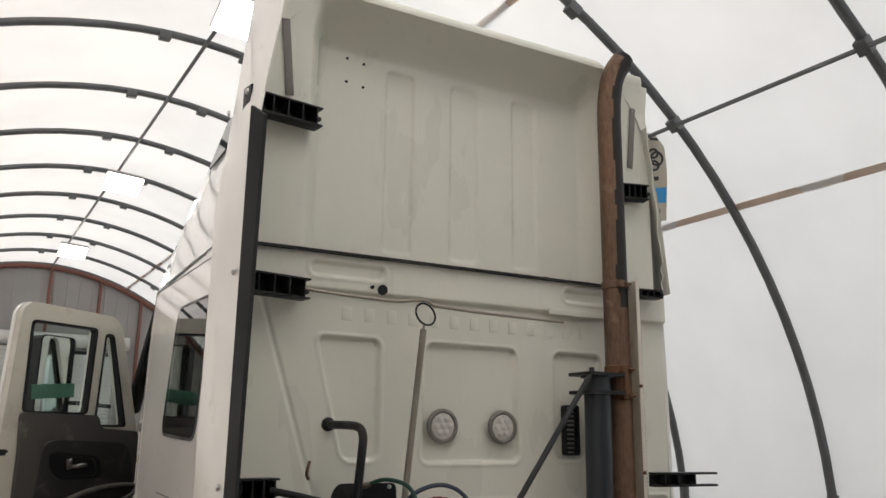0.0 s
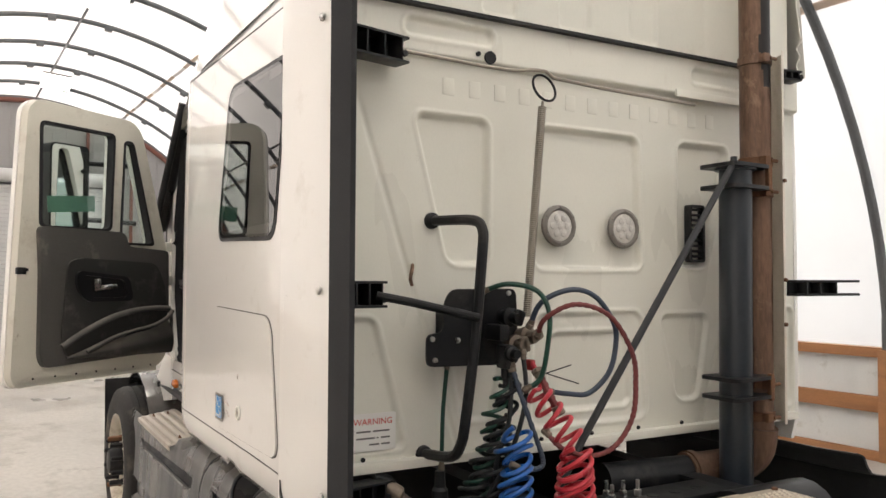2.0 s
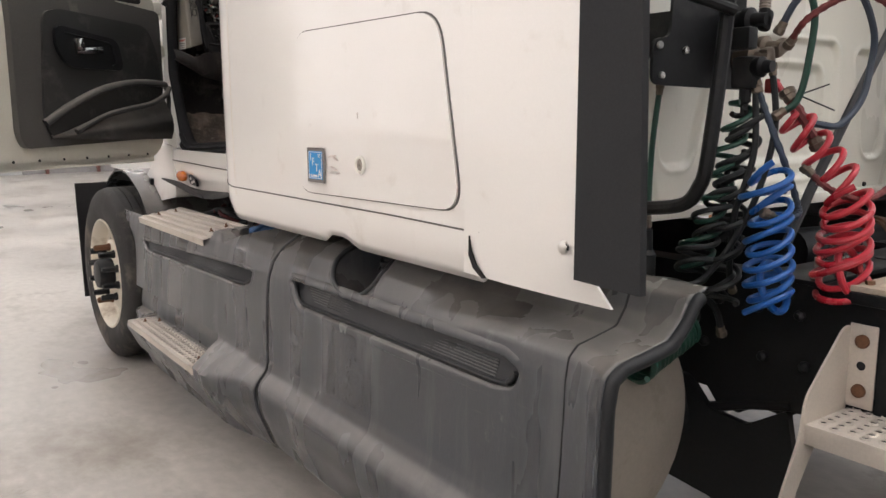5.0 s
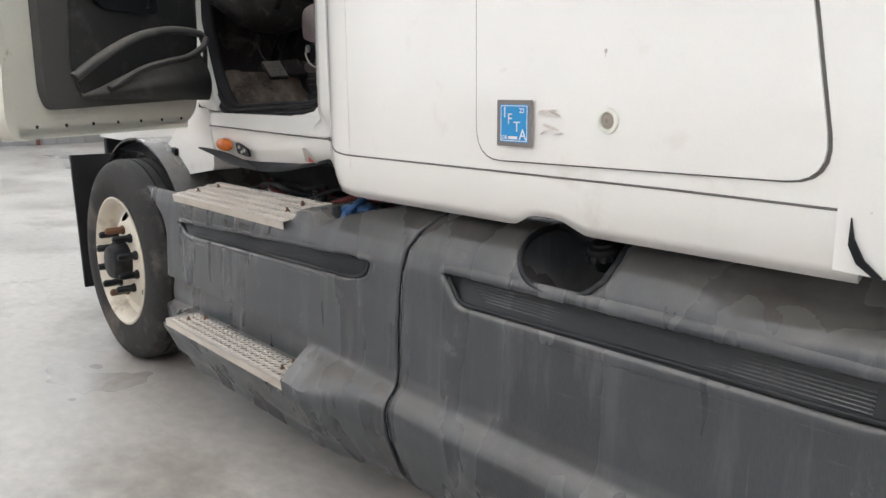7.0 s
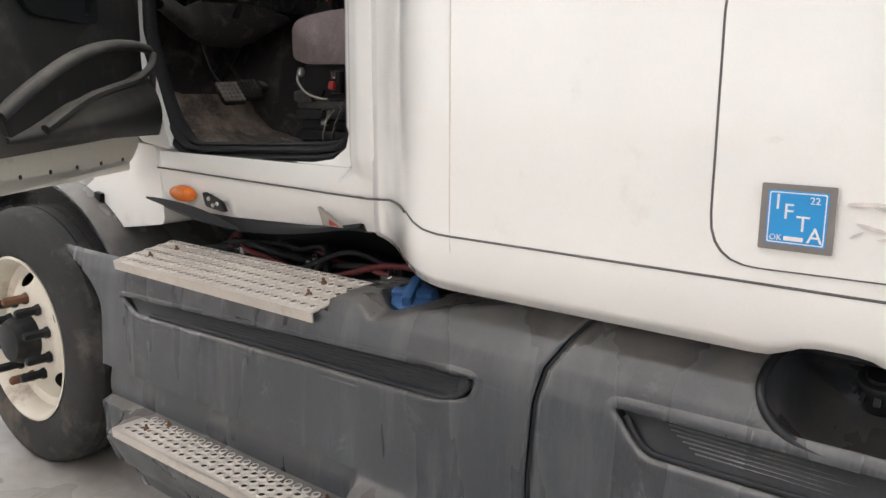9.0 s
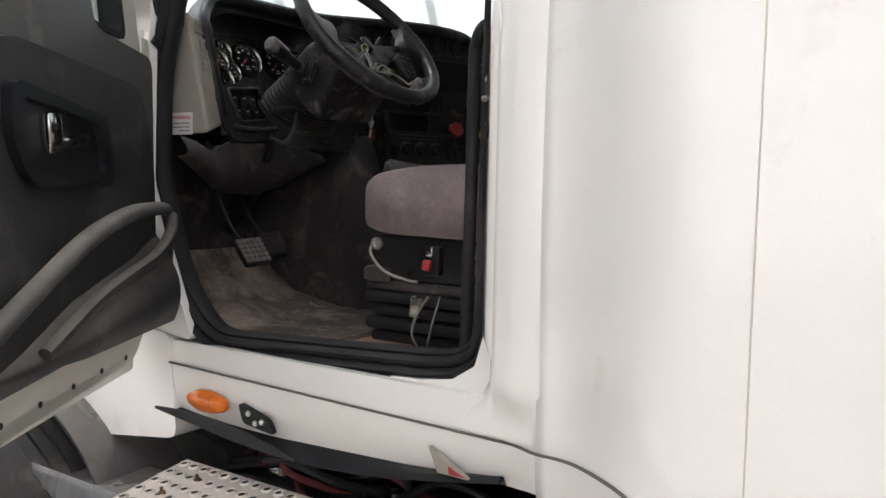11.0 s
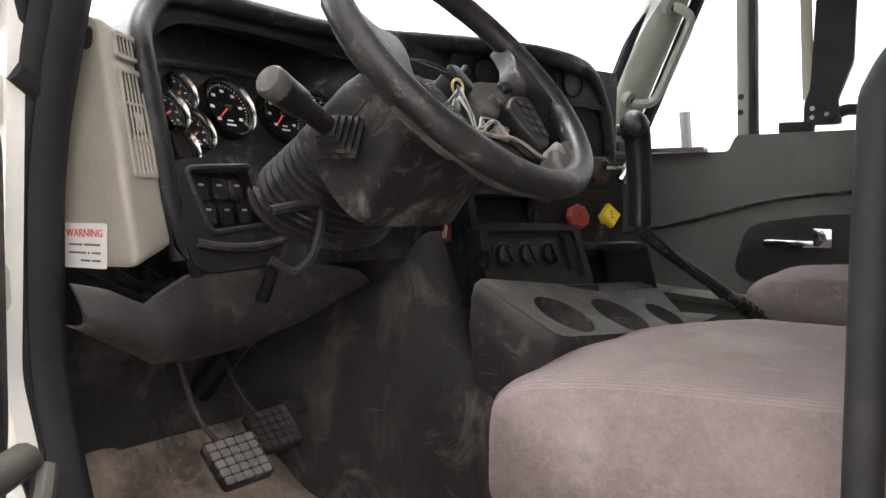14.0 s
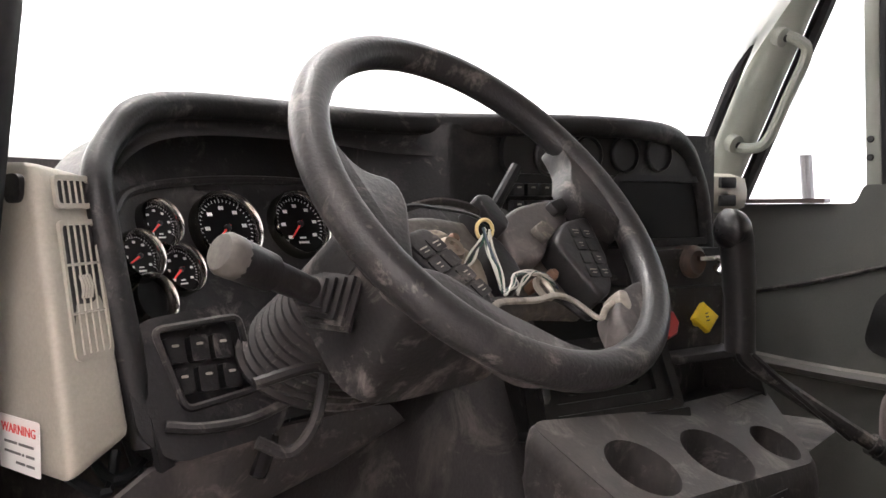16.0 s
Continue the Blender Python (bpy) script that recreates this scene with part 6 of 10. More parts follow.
# -- wheels --
def wheel(x, y, steer, r=0.462):
    w = new("wheel")
    w.parent = truck
    w.matrix_basis = pose(x, y, r, 0, 0, steer)
    tagged(w, "front wheel with worn black tyre on a cream steel rim")
    out = pose(0, 0, 0, 0, -90, 0)      # local z looks outward, to minus x
    bm = B()
    prof = [(0.285, -0.02), (0.30, 0.0), (0.34, 0.012), (0.40, 0.008), (0.44, -0.008), (0.452, -0.02), (0.458, -0.04)]
    for k in range(5):
        a = -0.045 - k * 0.042
        prof += [(0.462, a), (0.462, a - 0.034), (0.450, a - 0.036), (0.450, a - 0.041)]
    prof += [(0.455, -0.262), (0.43, -0.28), (0.34, -0.285), (0.285, -0.25)]
    lathe(bm, prof, out, 56, cap=False)
    part("tyre", bm, TYRE, w)
    bm = B()
    lathe(bm, [(0.292, -0.004), (0.296, 0.002), (0.288, 0.004), (0.278, -0.006), (0.268, -0.03), (0.262, -0.07), (0.235, -0.085)], out, 48, cap=False)
    part("rim", bm, WHEEL_PAINT, w)
    bm = B()
    # dished disc with hand holes
    ns = 150
    prof = [(0.240, -0.086), (0.232, -0.078), (0.172, -0.038), (0.155, -0.032), (0.12, -0.03), (0.08, -0.03)]
    rr = [(q, 0.0) for q in (0.240, 0.232, 0.226, 0.218, 0.210, 0.202, 0.194, 0.186, 0.180, 0.172, 0.164, 0.155, 0.12, 0.08)]
    rings, gone = [], set()
    for ia, (q, h) in enumerate(rr):
        row = []
        for k in range(ns):
            th = 360 * k / ns
            dth = (th - 12 + 36) % 72 - 36
            e = math.hypot(dth / 11.5, (q - 0.203) / 0.023)
            q2, t2 = q, th
            if 0.72 < e < 1.3:
                q2, t2 = 0.203 + (q - 0.203) / e, th - dth + dth / e
                gone.add((ia, k))
            elif e <= 0.72:
                gone.add((ia, k))
            h2 = along([(-a, b) for a, b in prof], -q2)[0]
            row.append(bm.verts.new(out @ Vector((q2 * math.cos(radians(t2)), q2 * math.sin(radians(t2)), h2))))
        rings.append(row)
    for a in range(len(rr) - 1):
        for k in range(ns):
            if all(c in gone for c in ((a, k), (a, (k + 1) % ns), (a + 1, k), (a + 1, (k + 1) % ns))):
                continue
            bm.faces.new((rings[a][k], rings[a][(k + 1) % ns], rings[a + 1][(k + 1) % ns], rings[a + 1][k]))
    part("disc", bm, WHEEL_PAINT, w)
    bm = B()
    lathe(bm, [(0.265, -0.16), (0.25, -0.12), (0, -0.12)], out, 30)
    part("brake_drum", bm, BLACK, w)
    bm = B()
    lathe(bm, [(0.085, -0.03), (0.082, 0.02), (0.07, 0.045), (0.05, 0.05), (0, 0.052)], out, 28)
    part("hub", bm, BLACK, w)
    for i in range(10):
        a = 2 * math.pi * i / 10
        bm = B()
        lathe(bm, [(0.022, 0), (0.020, 0.012), (0.016, 0.016), (0.016, 0.075), (0.011, 0.082), (0, 0.083)], out @ Matrix.Translation((0.142 * math.cos(a), 0.142 * math.sin(a), -0.03)), 6)
        part("lug_nut", bm, BOLT if i % 5 == 0 else BLACK, w)
    return w


WHEEL_PAINT = material("cream_wheel_paint", (0.68, 0.63, 0.53), 0.4, var=0.06, scale=6, fine=100, bump=0.05, dirt=(0.3, 0.22, 0.15), dirt_amount=0.12, dirt_scale=5)
wheel(-1.172, 3.205, 1.5, 0.456)
bm = B()
lathe(bm, [(0.285, -0.02), (0.30, 0.0), (0.40, 0.008), (0.452, -0.02), (0.46, -0.05), (0.46, -0.25), (0.43, -0.28), (0.285, -0.25)], pose(1.155, 3.25, 0.462, 0, 90, -7), 40)
part("wheel", bm, TYRE, truck, "front wheel on the far side")
for y0 in (-1.35, -2.75):
    for s in (-1, 1):
        bm = B()
        lathe(bm, [(0.285, -0.02), (0.30, 0.0), (0.40, 0.008), (0.452, -0.02), (0.46, -0.05), (0.46, -0.55), (0.43, -0.58), (0.285, -0.55)], pose(s * 1.2, y0 - 0.4, 0.462, 0, s * 90, 0), 40)
        part("wheel", bm, TYRE, truck, "black rear tyre")


# -- cab shell round the driver's place --
def cab_shell():
    # rocker panel under the door
    bm = B()
    def rocker(u, v):
        y = lerp(1.60, 2.72, u)
        z = lerp(0.955, 1.135, v)
        zb = lerp(0.985, 0.94, u)
        z = lerp(zb, 1.135, v)
        return Vector((-0.945 + 0.02 * (1 - v) ** 2 - 0.012 * math.sin(math.pi * v) - 0.045 * max(0, 1 - u * 6) ** 2, y, z))
    sheet(bm, rocker, 24, 10, (0.02, 0, 0))
    r = part("rocker_panel", bm, WHITE, truck, "white rocker panel under the door", angle=50)
    bm = B()
    tube(bm, [(-0.957, y, lerp(1.066, 1.083, (y - 1.7) / 0.9)) for y in [1.62 + i * 0.1 for i in range(11)]], 0.0028, 6)
    tube(bm, curve([(-0.957, 1.74, 1.068), (-0.966, 1.70, 1.068), (-1.003, 1.648, 1.076), (-1.016, 1.60, 1.080), (-1.046, 1.55, 1.086), (-1.094, 1.48, 1.087), (-1.134, 1.43, 1.083)], 5), 0.0028, 6)
    part("panel_seam", bm, SEAM_GREY, r)
    # black plastic lip below
    bm = B()
    def lip(u, v):
        y = lerp(1.74, 2.74, u)
        s = math.sin(math.pi * min(1, u * 1.0))
        return Vector((-0.955 + 0.05 * v, y, lerp(0.990, 0.985, u) - 0.060 * s * (1 - v) - 0.02 * v))
    sheet(bm, lip, 24, 4, (0.008, 0, 0.012))
    part("lower_lip", bm, SKIRT_DARK, r)
    bm = B()
    def flap(u, v):
        # torn end of the lip standing off the panel
        y = lerp(2.22, 2.58, u)
        q = u ** 1.6
        return Vector((-0.960 - 0.068 * q, y, lerp(0.930, 0.997, q) + (0.005 + 0.10 * u * (1 - u)) * v))
    sheet(bm, flap, 14, 3, (0.005, 0, 0))
    part("torn_lip", bm, SKIRT_DARK, r)
    # cab nose piece ahead of the door, under the hinge
    bm = B()
    prism(bm, soft_poly([(2.62, 1.15), (2.86, 1.16), (3.02, 1.02), (3.20, 0.93), (3.17, 0.88), (3.05, 0.845), (2.98, 0.90), (2.90, 0.86), (2.60, 0.905)], 0.03, 4), YZ(-0.955), 0.0, 0.12)
    n = part("fender_end", bm, WHITE, truck, "white plastic end of the bonnet side")
    bm = B()
    box(bm, (-0.962, 2.985, 0.955), (0.022, 0.042, 0.040), 0.006, (8, 0, 0))
    box(bm, (-0.964, 2.978, 0.918), (0.016, 0.030, 0.055), 0.006, (8, 0, 0))
    part("rubber_latch", bm, BLACK, n)
    bm = B()
    prism(bm, soft_poly([(2.55, 1.14), (2.72, 1.16), (2.80, 1.30), (2.84, 1.9), (2.75, 2.44), (2.66, 2.42), (2.70, 1.5)], 0.02, 3), YZ(-0.95), 0.0, 0.02)
    part("front_jamb", bm, WHITE, truck, "white front door post")
    # pillar behind the door
    bm = B()
    def bp(u, v):
        z = lerp(1.076, 1.20, v * 5) if v < 0.2 else lerp(1.20, 2.46, (v - 0.2) / 0.8)
        k = max(0, min(1, (1.175 - z) / 0.075))
        k = k * k * (3 - 2 * k)
        x, y = along([(0.0, -0.9955, 1.638), (0.12, -0.9985, 1.655), (0.3, -0.9955, 1.70), (0.5, -0.978, 1.745), (0.62, -0.95, 1.766), (0.75, -0.915, 1.785), (1.0, -0.86, 1.80)], u)
        flat = -0.9625 - 0.040 * max(0, 1 - (y - 1.60) / 0.16) ** 2
        return Vector((lerp(x + 0.05 * max(0, (z - 1.9) / 0.6) ** 2, flat, k), y, z))
    sheet(bm, bp, 24, 40, lambda u, v: Vector((0.01, 0.02 if v > 0.2 else 0.004, 0)))
    part("rear_jamb", bm, WHITE, truck, "white door post behind the seat", angle=50)
    # roof over the cab and floor
    bm = B()
    box(bm, (0, 2.1, 2.49), (1.9, 0.9, 0.03), 0.01)
    part("cab_roof_liner", bm, TRIM_GREY, truck)
    # thick ribbed rubber seal round the opening
    seal = soft_poly([(1.79, 2.42), (1.79, 1.25), (1.803, 1.185), (1.855, 1.150), (1.93, 1.139), (2.53, 1.112), (2.655, 1.24), (2.745, 1.50), (2.742, 1.75), (2.53, 2.43)], 0.08, 7)
    c = Vector((2.25, 1.72))
    sec = [(0.022, 0.0), (-0.004, 0.002), (-0.012, 0.012), (-0.004, 0.021), (0.006, 0.024), (-0.002, 0.031), (-0.004, 0.040), (0.004, 0.047), (0.016, 0.049), (0.014, 0.056), (0.024, 0.064), (0.044, 0.064), (0.060, 0.050), (0.060, 0.0)]
    bm = B()
    loops = []
    for i, (a, b) in enumerate(seal):
        p, q = Vector(seal[i - 1]), Vector(seal[(i + 1) % len(seal)])
        n = Vector((-(q - p).y, (q - p).x)).normalized()
        if n.dot(c - Vector((a, b))) < 0:
            n = -n
        x0 = lerp(-0.905, -0.935, (a - 1.79) / 0.95)
        wid = 0.5 if a < 1.85 and b > 1.3 else (0.8 if b < 1.3 else 0.75)
        loops.append([bm.verts.new((x0 + dx, a + n.x * d * wid, b + n.y * d * wid)) for dx, d in sec])
    for i in range(len(loops)):
        A, C = loops[i], loops[(i + 1) % len(loops)]
        for k in range(len(sec)):
            j = (k + 1) % len(sec)
            bm.faces.new((A[k], A[j], C[j], C[k]))
    part("door_seal", bm, RUBBER, truck, "thick ribbed black rubber door seal", angle=60)
    # white corner of the opening below the seal
    bm = B()
    prism(bm, [(1.775, 1.10), (2.0, 1.10), (2.0, 1.137), (1.93, 1.140), (1.858, 1.152), (1.812, 1.182), (1.795, 1.24), (1.794, 1.33), (1.775, 1.33)], YZ(-0.925), 0.0, 0.03)
    part("opening_corner", bm, WHITE, truck)
    # sill plate
    bm = B()
    box(bm, (-0.875, 2.16, 1.110), (0.05, 0.78, 0.04), 0.012)
    part("sill", bm, DASH_DUSTY, truck)
    # striker and plug on the jamb
    JM = Matrix.Translation((-0.944, 1.7825, 1.675)) @ Euler((radians(-90), 0, radians(39))).to_matrix().to_4x4() @ Matrix.Scale(0.62, 4)
    bm = B()
    prism(bm, rrect(-0.020, -0.032, 0.020, 0.024, 0.006, 3), lambda u, v, w: JM @ Vector((u, v, w)), -0.004, 0.008)
    st = part("striker", bm, BLACK, truck, "black striker plate with bright pin")
    bm = B()
    lathe(bm, [(0.008, 0.008), (0.007, 0.012), (0, 0.013)], JM @ Matrix.Translation((0, -0.018, 0)), 12)
    part("plate_screw", bm, DULL_STEEL, st)
    bm = B()
    tube(bm, [JM @ Vector((0.030, 0.032, 0.012)), JM @ Vector((-0.004, 0.032, 0.014)), JM @ Vector((-0.012, 0.032, 0.006))], 0.0036, 10)
    lathe(bm, [(0.0085, 0.002), (0.0085, 0.014), (0.006, 0.017), (0, 0.0175)], JM @ Matrix.Translation((0.026, 0.032, 0)), 12)
    part("pin", bm, DULL_STEEL, st)
    bm = B()
    lathe(bm, [(0.015, 0), (0.015, 0.005), (0.010, 0.006), (0.008, 0.002), (0, 0.002)], pose(-0.9475, 1.780, 1.60, -90, 0, 39), 18)
    part("jamb_plug", bm, BLACK, truck)
    # marker lamp, badge socket and reflector
    bm = B()
    lathe(bm, [(0.05, 0), (0.047, 0.010), (0.025, 0.020), (0, 0.022)], pose(-0.957, 2.485, 1.013, 0, -90, 0) @ Matrix.Diagonal((0.5, 1.35, 1, 1)), 24)
    a = part("marker_lamp", bm, AMBER, r, "amber side marker lamp")
    bm = B()
    prism(bm, soft_poly([(2.385, 1.028), (2.295, 1.005), (2.275, 0.975), (2.37, 0.985)], 0.012, 3), YZ(-0.962), 0.0, 0.012)
    part("lamp_socket", bm, BLACK, r)
    bm = B()
    for yy, zz in ((2.35, 1.01), (2.31, 0.998), (2.33, 0.992)):
        lathe(bm, [(0.007, 0), (0.006, 0.004), (0, 0.005)], pose(-0.963, yy, zz, 0, -90, 0), 8)
    part("socket_pin", bm, STEEL, r)
    bm = B()
    prism(bm, [(1.885, 1.03), (1.80, 0.985), (1.865, 0.985)], YZ(-0.960), 0.0, 0.012)
    part("reflector_seat", bm, TRIM_GREY, r)
    bm = B()
    prism(bm, [(1.84, 1.002), (1.805, 0.988), (1.838, 0.988)], YZ(-0.963), 0.0, 0.003)
    part("reflector", bm, RED_PLASTIC, r)
    # inner fender and flap by the wheel
    bm = B()
    sheet(bm, lambda u, v: Vector((lerp(-1.05, -0.60, v), 3.25 + 0.60 * math.cos(radians(lerp(20, 165, u))), 0.44 + 0.56 * math.sin(radians(lerp(20, 165, u))))), 20, 4, (0, 0, 0.01))
    part("wheel_guard", bm, SKIRT, truck, "dark plastic wheel guard")
    bm = B()
    def flapf(u, v):
        return Vector((lerp(-1.165, -0.75, u), 3.80 + 0.06 * v, lerp(0.22, 0.90, v)))
    sheet(bm, flapf, 6, 8, (0, 0.02, 0))
    part("mud_flap", bm, RUBBER, truck, "black bumper corner ahead of the wheel")
    # bonnet ahead of the cab, seen through the gap and over the wheel
    bm = B()
    def bonnet(u, v):
        y = lerp(2.85, 4.6, u)
        a = radians(lerp(0, 180, v))
        w, h = lerp(0.90, 0.78, u), lerp(1.86, 1.55, u)
        c, s = math.cos(a), math.sin(a)
        return Vector((math.copysign(abs(c) ** 0.45, c) * w, y, lerp(0.95, h, abs(s) ** 0.5)))
    sheet(bm, bonnet, 14, 30)
    part("bonnet", bm, WHITE, truck, "white sloping bonnet", angle=60)
    bm = B()
    box(bm, (0, 4.62, 1.15), (1.5, 0.06, 0.85), 0.05)
    part("grille", bm, BLACK, truck)


cab_shell()

# -- open driver door --
DHINGE = Matrix.Translation((-0.955, 2.70, 0)) @ Euler((0, 0, math.atan2(-0.552, -0.834))).to_matrix().to_4x4()
# local: x from hinge to latch, y outward from the inner face (y = 0), z up
def door_pt(u, v, w):
    return Vector((u, w, v))


door = new("driver_door")
door.parent = truck
door.matrix_basis = DHINGE
tagged(door, "open white driver door with charcoal inner trim")


outline = soft_poly([(0.02, 1.72), (0.03, 1.16), (0.10, 1.10), (0.99, 1.075), (1.02, 1.13), (0.99, 1.80), (0.955, 2.46), (0.90, 2.515), (0.30, 2.50), (0.235, 2.44)], 0.05, 5)
win = soft_poly([(0.885, 1.87), (0.44, 1.87), (0.425, 2.41), (0.89, 2.41)], 0.035, 5)
vent_w = soft_poly([(0.385, 1.80), (0.135, 1.80), (0.30, 2.385), (0.365, 2.385)], 0.03, 5)


def holed(bm, outer, holes, place, d0, d1, mi=0):
    """A slab with holes through it."""
    for d, flip in ((d0, False), (d1, True)):
        es, loops = [], []
        for poly in [outer] + holes:
            vs = [bm.verts.new(place(u, v, d)) for u, v in poly]
            loops.append(vs)
            es += [bm.edges.new((vs[i], vs[(i + 1) % len(vs)])) for i in range(len(vs))]
        bmesh.ops.triangle_fill(bm, use_beauty=True, use_dissolve=False, edges=es)
        if not flip:
            first = loops
    for A, C in zip(first, loops):
        for i in range(len(A)):
            j = (i + 1) % len(A)
            bm.faces.new((A[i], A[j], C[j], C[i]))
    for f in bm.faces:
        f.material_index = mi
    return bm


bm = B()
holed(bm, outline, [win, vent_w], door_pt, -0.045, 0.005)
part("frame", bm, DOOR_SHADED, door, "dirty white door frame, coloured darker for shade")
bm = B()
holed(bm, [(0.5 + (a - 0.5) * 1.01, 1.8 + (b - 1.8) * 1.005) for a, b in outline], [win, vent_w], door_pt, -0.075, -0.045)
part("outer_skin", bm, WHITE, door)
for poly, nm, mm in ((win, "door_window", CLEAR), (vent_w, "vent_window", CLEAR)):
    bm = B()
    prism(bm, poly, door_pt, -0.028, -0.024)
    g = part(nm, bm, mm, door, "clear side glass")
    g.visible_shadow = False
    bm = B()
    cu, cv = sum(a for a, b in poly) / len(poly), sum(b for a, b in poly) / len(poly)
    ringed(bm, poly, [(cu + (a - cu) * (0.93 if nm == "door_window" else 0.86), cv + (b - cv) * 0.955) for a, b in poly], door_pt, -0.035, 0.012)
    part("glass_channel", bm, RUBBER, door)
# trim panel
bm = B()
prism(bm, soft_poly([(0.90, 1.875), (0.37, 1.868), (0.345, 1.79), (0.05, 1.775), (0.045, 1.45), (0.09, 1.19), (0.86, 1.165), (0.885, 1.22), (0.885, 1.65)], 0.035, 4), door_pt, 0.005, 0.035)
trim = part("trim_panel", bm, DOOR_DARK, door, "charcoal plastic inner door trim")
bm = B()
prism(bm, soft_poly([(0.74, 1.70), (0.66, 1.72), (0.15, 1.70), (0.08, 1.55), (0.07, 1.25), (0.16, 1.215), (0.74, 1.20), (0.77, 1.3)], 0.06, 5), door_pt, 0.030, 0.048)
part("trim_centre", bm, DOOR_MID, door)
bm = B()
prism(bm, soft_poly([(0.70, 1.655), (0.36, 1.62), (0.33, 1.49), (0.64, 1.49), (0.70, 1.56)], 0.04, 5), door_pt, 0.046, 0.052)
part("handle_cup", bm, BLACK, door)
bm = B()
bez = soft_poly([(0.70, 1.655), (0.36, 1.62), (0.33, 1.49), (0.64, 1.49), (0.70, 1.56)], 0.04, 5)
ringed(bm, bez, [(0.545 + (a - 0.545) * 0.82, 1.565 + (b - 1.565) * 0.74) for a, b in bez], door_pt, 0.050, 0.064)
part("handle_bezel", bm, BLACK, door)
bm = B()
box(bm, (0.52, 0.060, 1.565), (0.15, 0.016, 0.030), 0.008, (0, 6, 0))
box(bm, (0.575, 0.060, 1.585), (0.045, 0.02, 0.055), 0.008, (0, 6, 0))
part("door_handle", bm, CHROME, door, "bright chrome inside door handle")
bm = B()
tube(bm, curve([(0.77, 0.05, 1.265), (0.66, 0.075, 1.335), (0.50, 0.085, 1.402), (0.34, 0.088, 1.436), (0.20, 0.085, 1.444), (0.075, 0.07, 1.440)], 6), [0.013] * 31, 10, flat=1.35)
part("arm_rest", bm, DOOR_MID, door, "dusty arm rest pull")
bm = B()
def pocket(u, v):
    s = lerp(0.065, 0.74, u)
    top = along([(0, 1.385), (0.10, 1.380), (0.21, 1.345), (0.49, 1.292), (0.66, 1.235), (0.74, 1.215)], s)[0]
    return Vector((s, 0.045 + 0.055 * math.sin(math.pi * min(1, v * 0.75 + 0.25)) * min(1, (0.76 - s) * 4), lerp(1.185 + 0.015 * u, top, v)))
sheet(bm, pocket, 24, 10, (0, -0.008, 0))
part("map_pocket", bm, DOOR_MID, door, "moulded black door pocket")
bm = B()
tube(bm, curve([(0.64, 0.075, 1.228), (0.49, 0.094, 1.294), (0.35, 0.098, 1.324), (0.21, 0.098, 1.348), (0.10, 0.090, 1.390), (0.06, 0.080, 1.425)], 6), 0.0125, 9)
part("pocket_rim", bm, DOOR_MID, door)
bm = B()
tube(bm, curve([(0.078, 0.070, 1.432), (0.062, 0.074, 1.385), (0.062, 0.070, 1.310), (0.075, 0.062, 1.24), (0.11, 0.053, 1.20)], 6), 0.010, 9)
part("pull_grip", bm, DOOR_MID, door)
bm = B()
box(bm, (0.54, -0.02, 1.10), (0.88, 0.05, 0.045), 0.01)
part("bottom_rail", bm, WHITE_SHADED, door)
for i in range(7):
    bm = B()
    lathe(bm, [(0.006, 0), (0.006, 0.002), (0, 0.002)], pose(0.15 + i * 0.125, 0.0055, 1.115, -90, 0, 0), 8)
    part("drain_hole", bm, BLACK, door)
bm = B()
box(bm, (0.975, 0.004, 1.65), (0.05, 0.02, 0.035), 0.006)
box(bm, (0.96, 0.012, 1.655), (0.035, 0.012, 0.014), 0.003)
part("latch", bm, BLACK, door)
for z0 in (1.30, 1.60, 1.80):
    bm = B()
    box(bm, (0.0, -0.015, z0), (0.09, 0.05, 0.055), 0.01)
    lathe(bm, [(0.013, -0.05), (0.013, 0.05)], pose(-0.02, -0.01, z0), 10)
    part("hinge", bm, WHITE_SHADED, door)
bm = B()
tube(bm, curve([(0.0, 0.02, 1.83), (-0.03, 0.03, 1.81), (-0.06, 0.01, 1.80)], 4), 0.012, 8)
part("cable_boot", bm, RUBBER, door)

# mirror outside, seen through the door glass
mirror = new("door_mirror")
mirror.parent = truck
mirror.matrix_basis = DHINGE @ Matrix.Translation((0, -0.36, 0))
tagged(mirror, "tall white door mirror on a black arm")
bm = B()
prism(bm, rrect(0.335, 1.86, 0.59, 2.372, 0.035, 5), door_pt, -0.05, 0.05)
part("housing", bm, BLACK, mirror)
bm = B()
prism(bm, rrect(0.378, 1.88, 0.583, 2.362, 0.03, 5), door_pt, 0.051, 0.055)
part("mirror_glass", bm, material("mirror_glass", (0.85, 0.86, 0.86), 0.03, metal=1.0, var=0.0, bump=0, rough_var=0.01), mirror)
bm = B()
for z0 in (1.95, 2.28):
    tube(bm, [(0.38, 0.0, z0), (0.28, 0.06, z0), (0.20, 0.28, z0 - 0.02)], 0.014, 8)
part("arm", bm, BLACK, mirror)
# green band and white sheet stuck behind the glass
bm = B()
box(bm, (0.665, -0.033, 2.005), (0.29, 0.001, 0.085), 0, (0, 5, 0))
part("green_band", bm, GREEN_BAND, door)


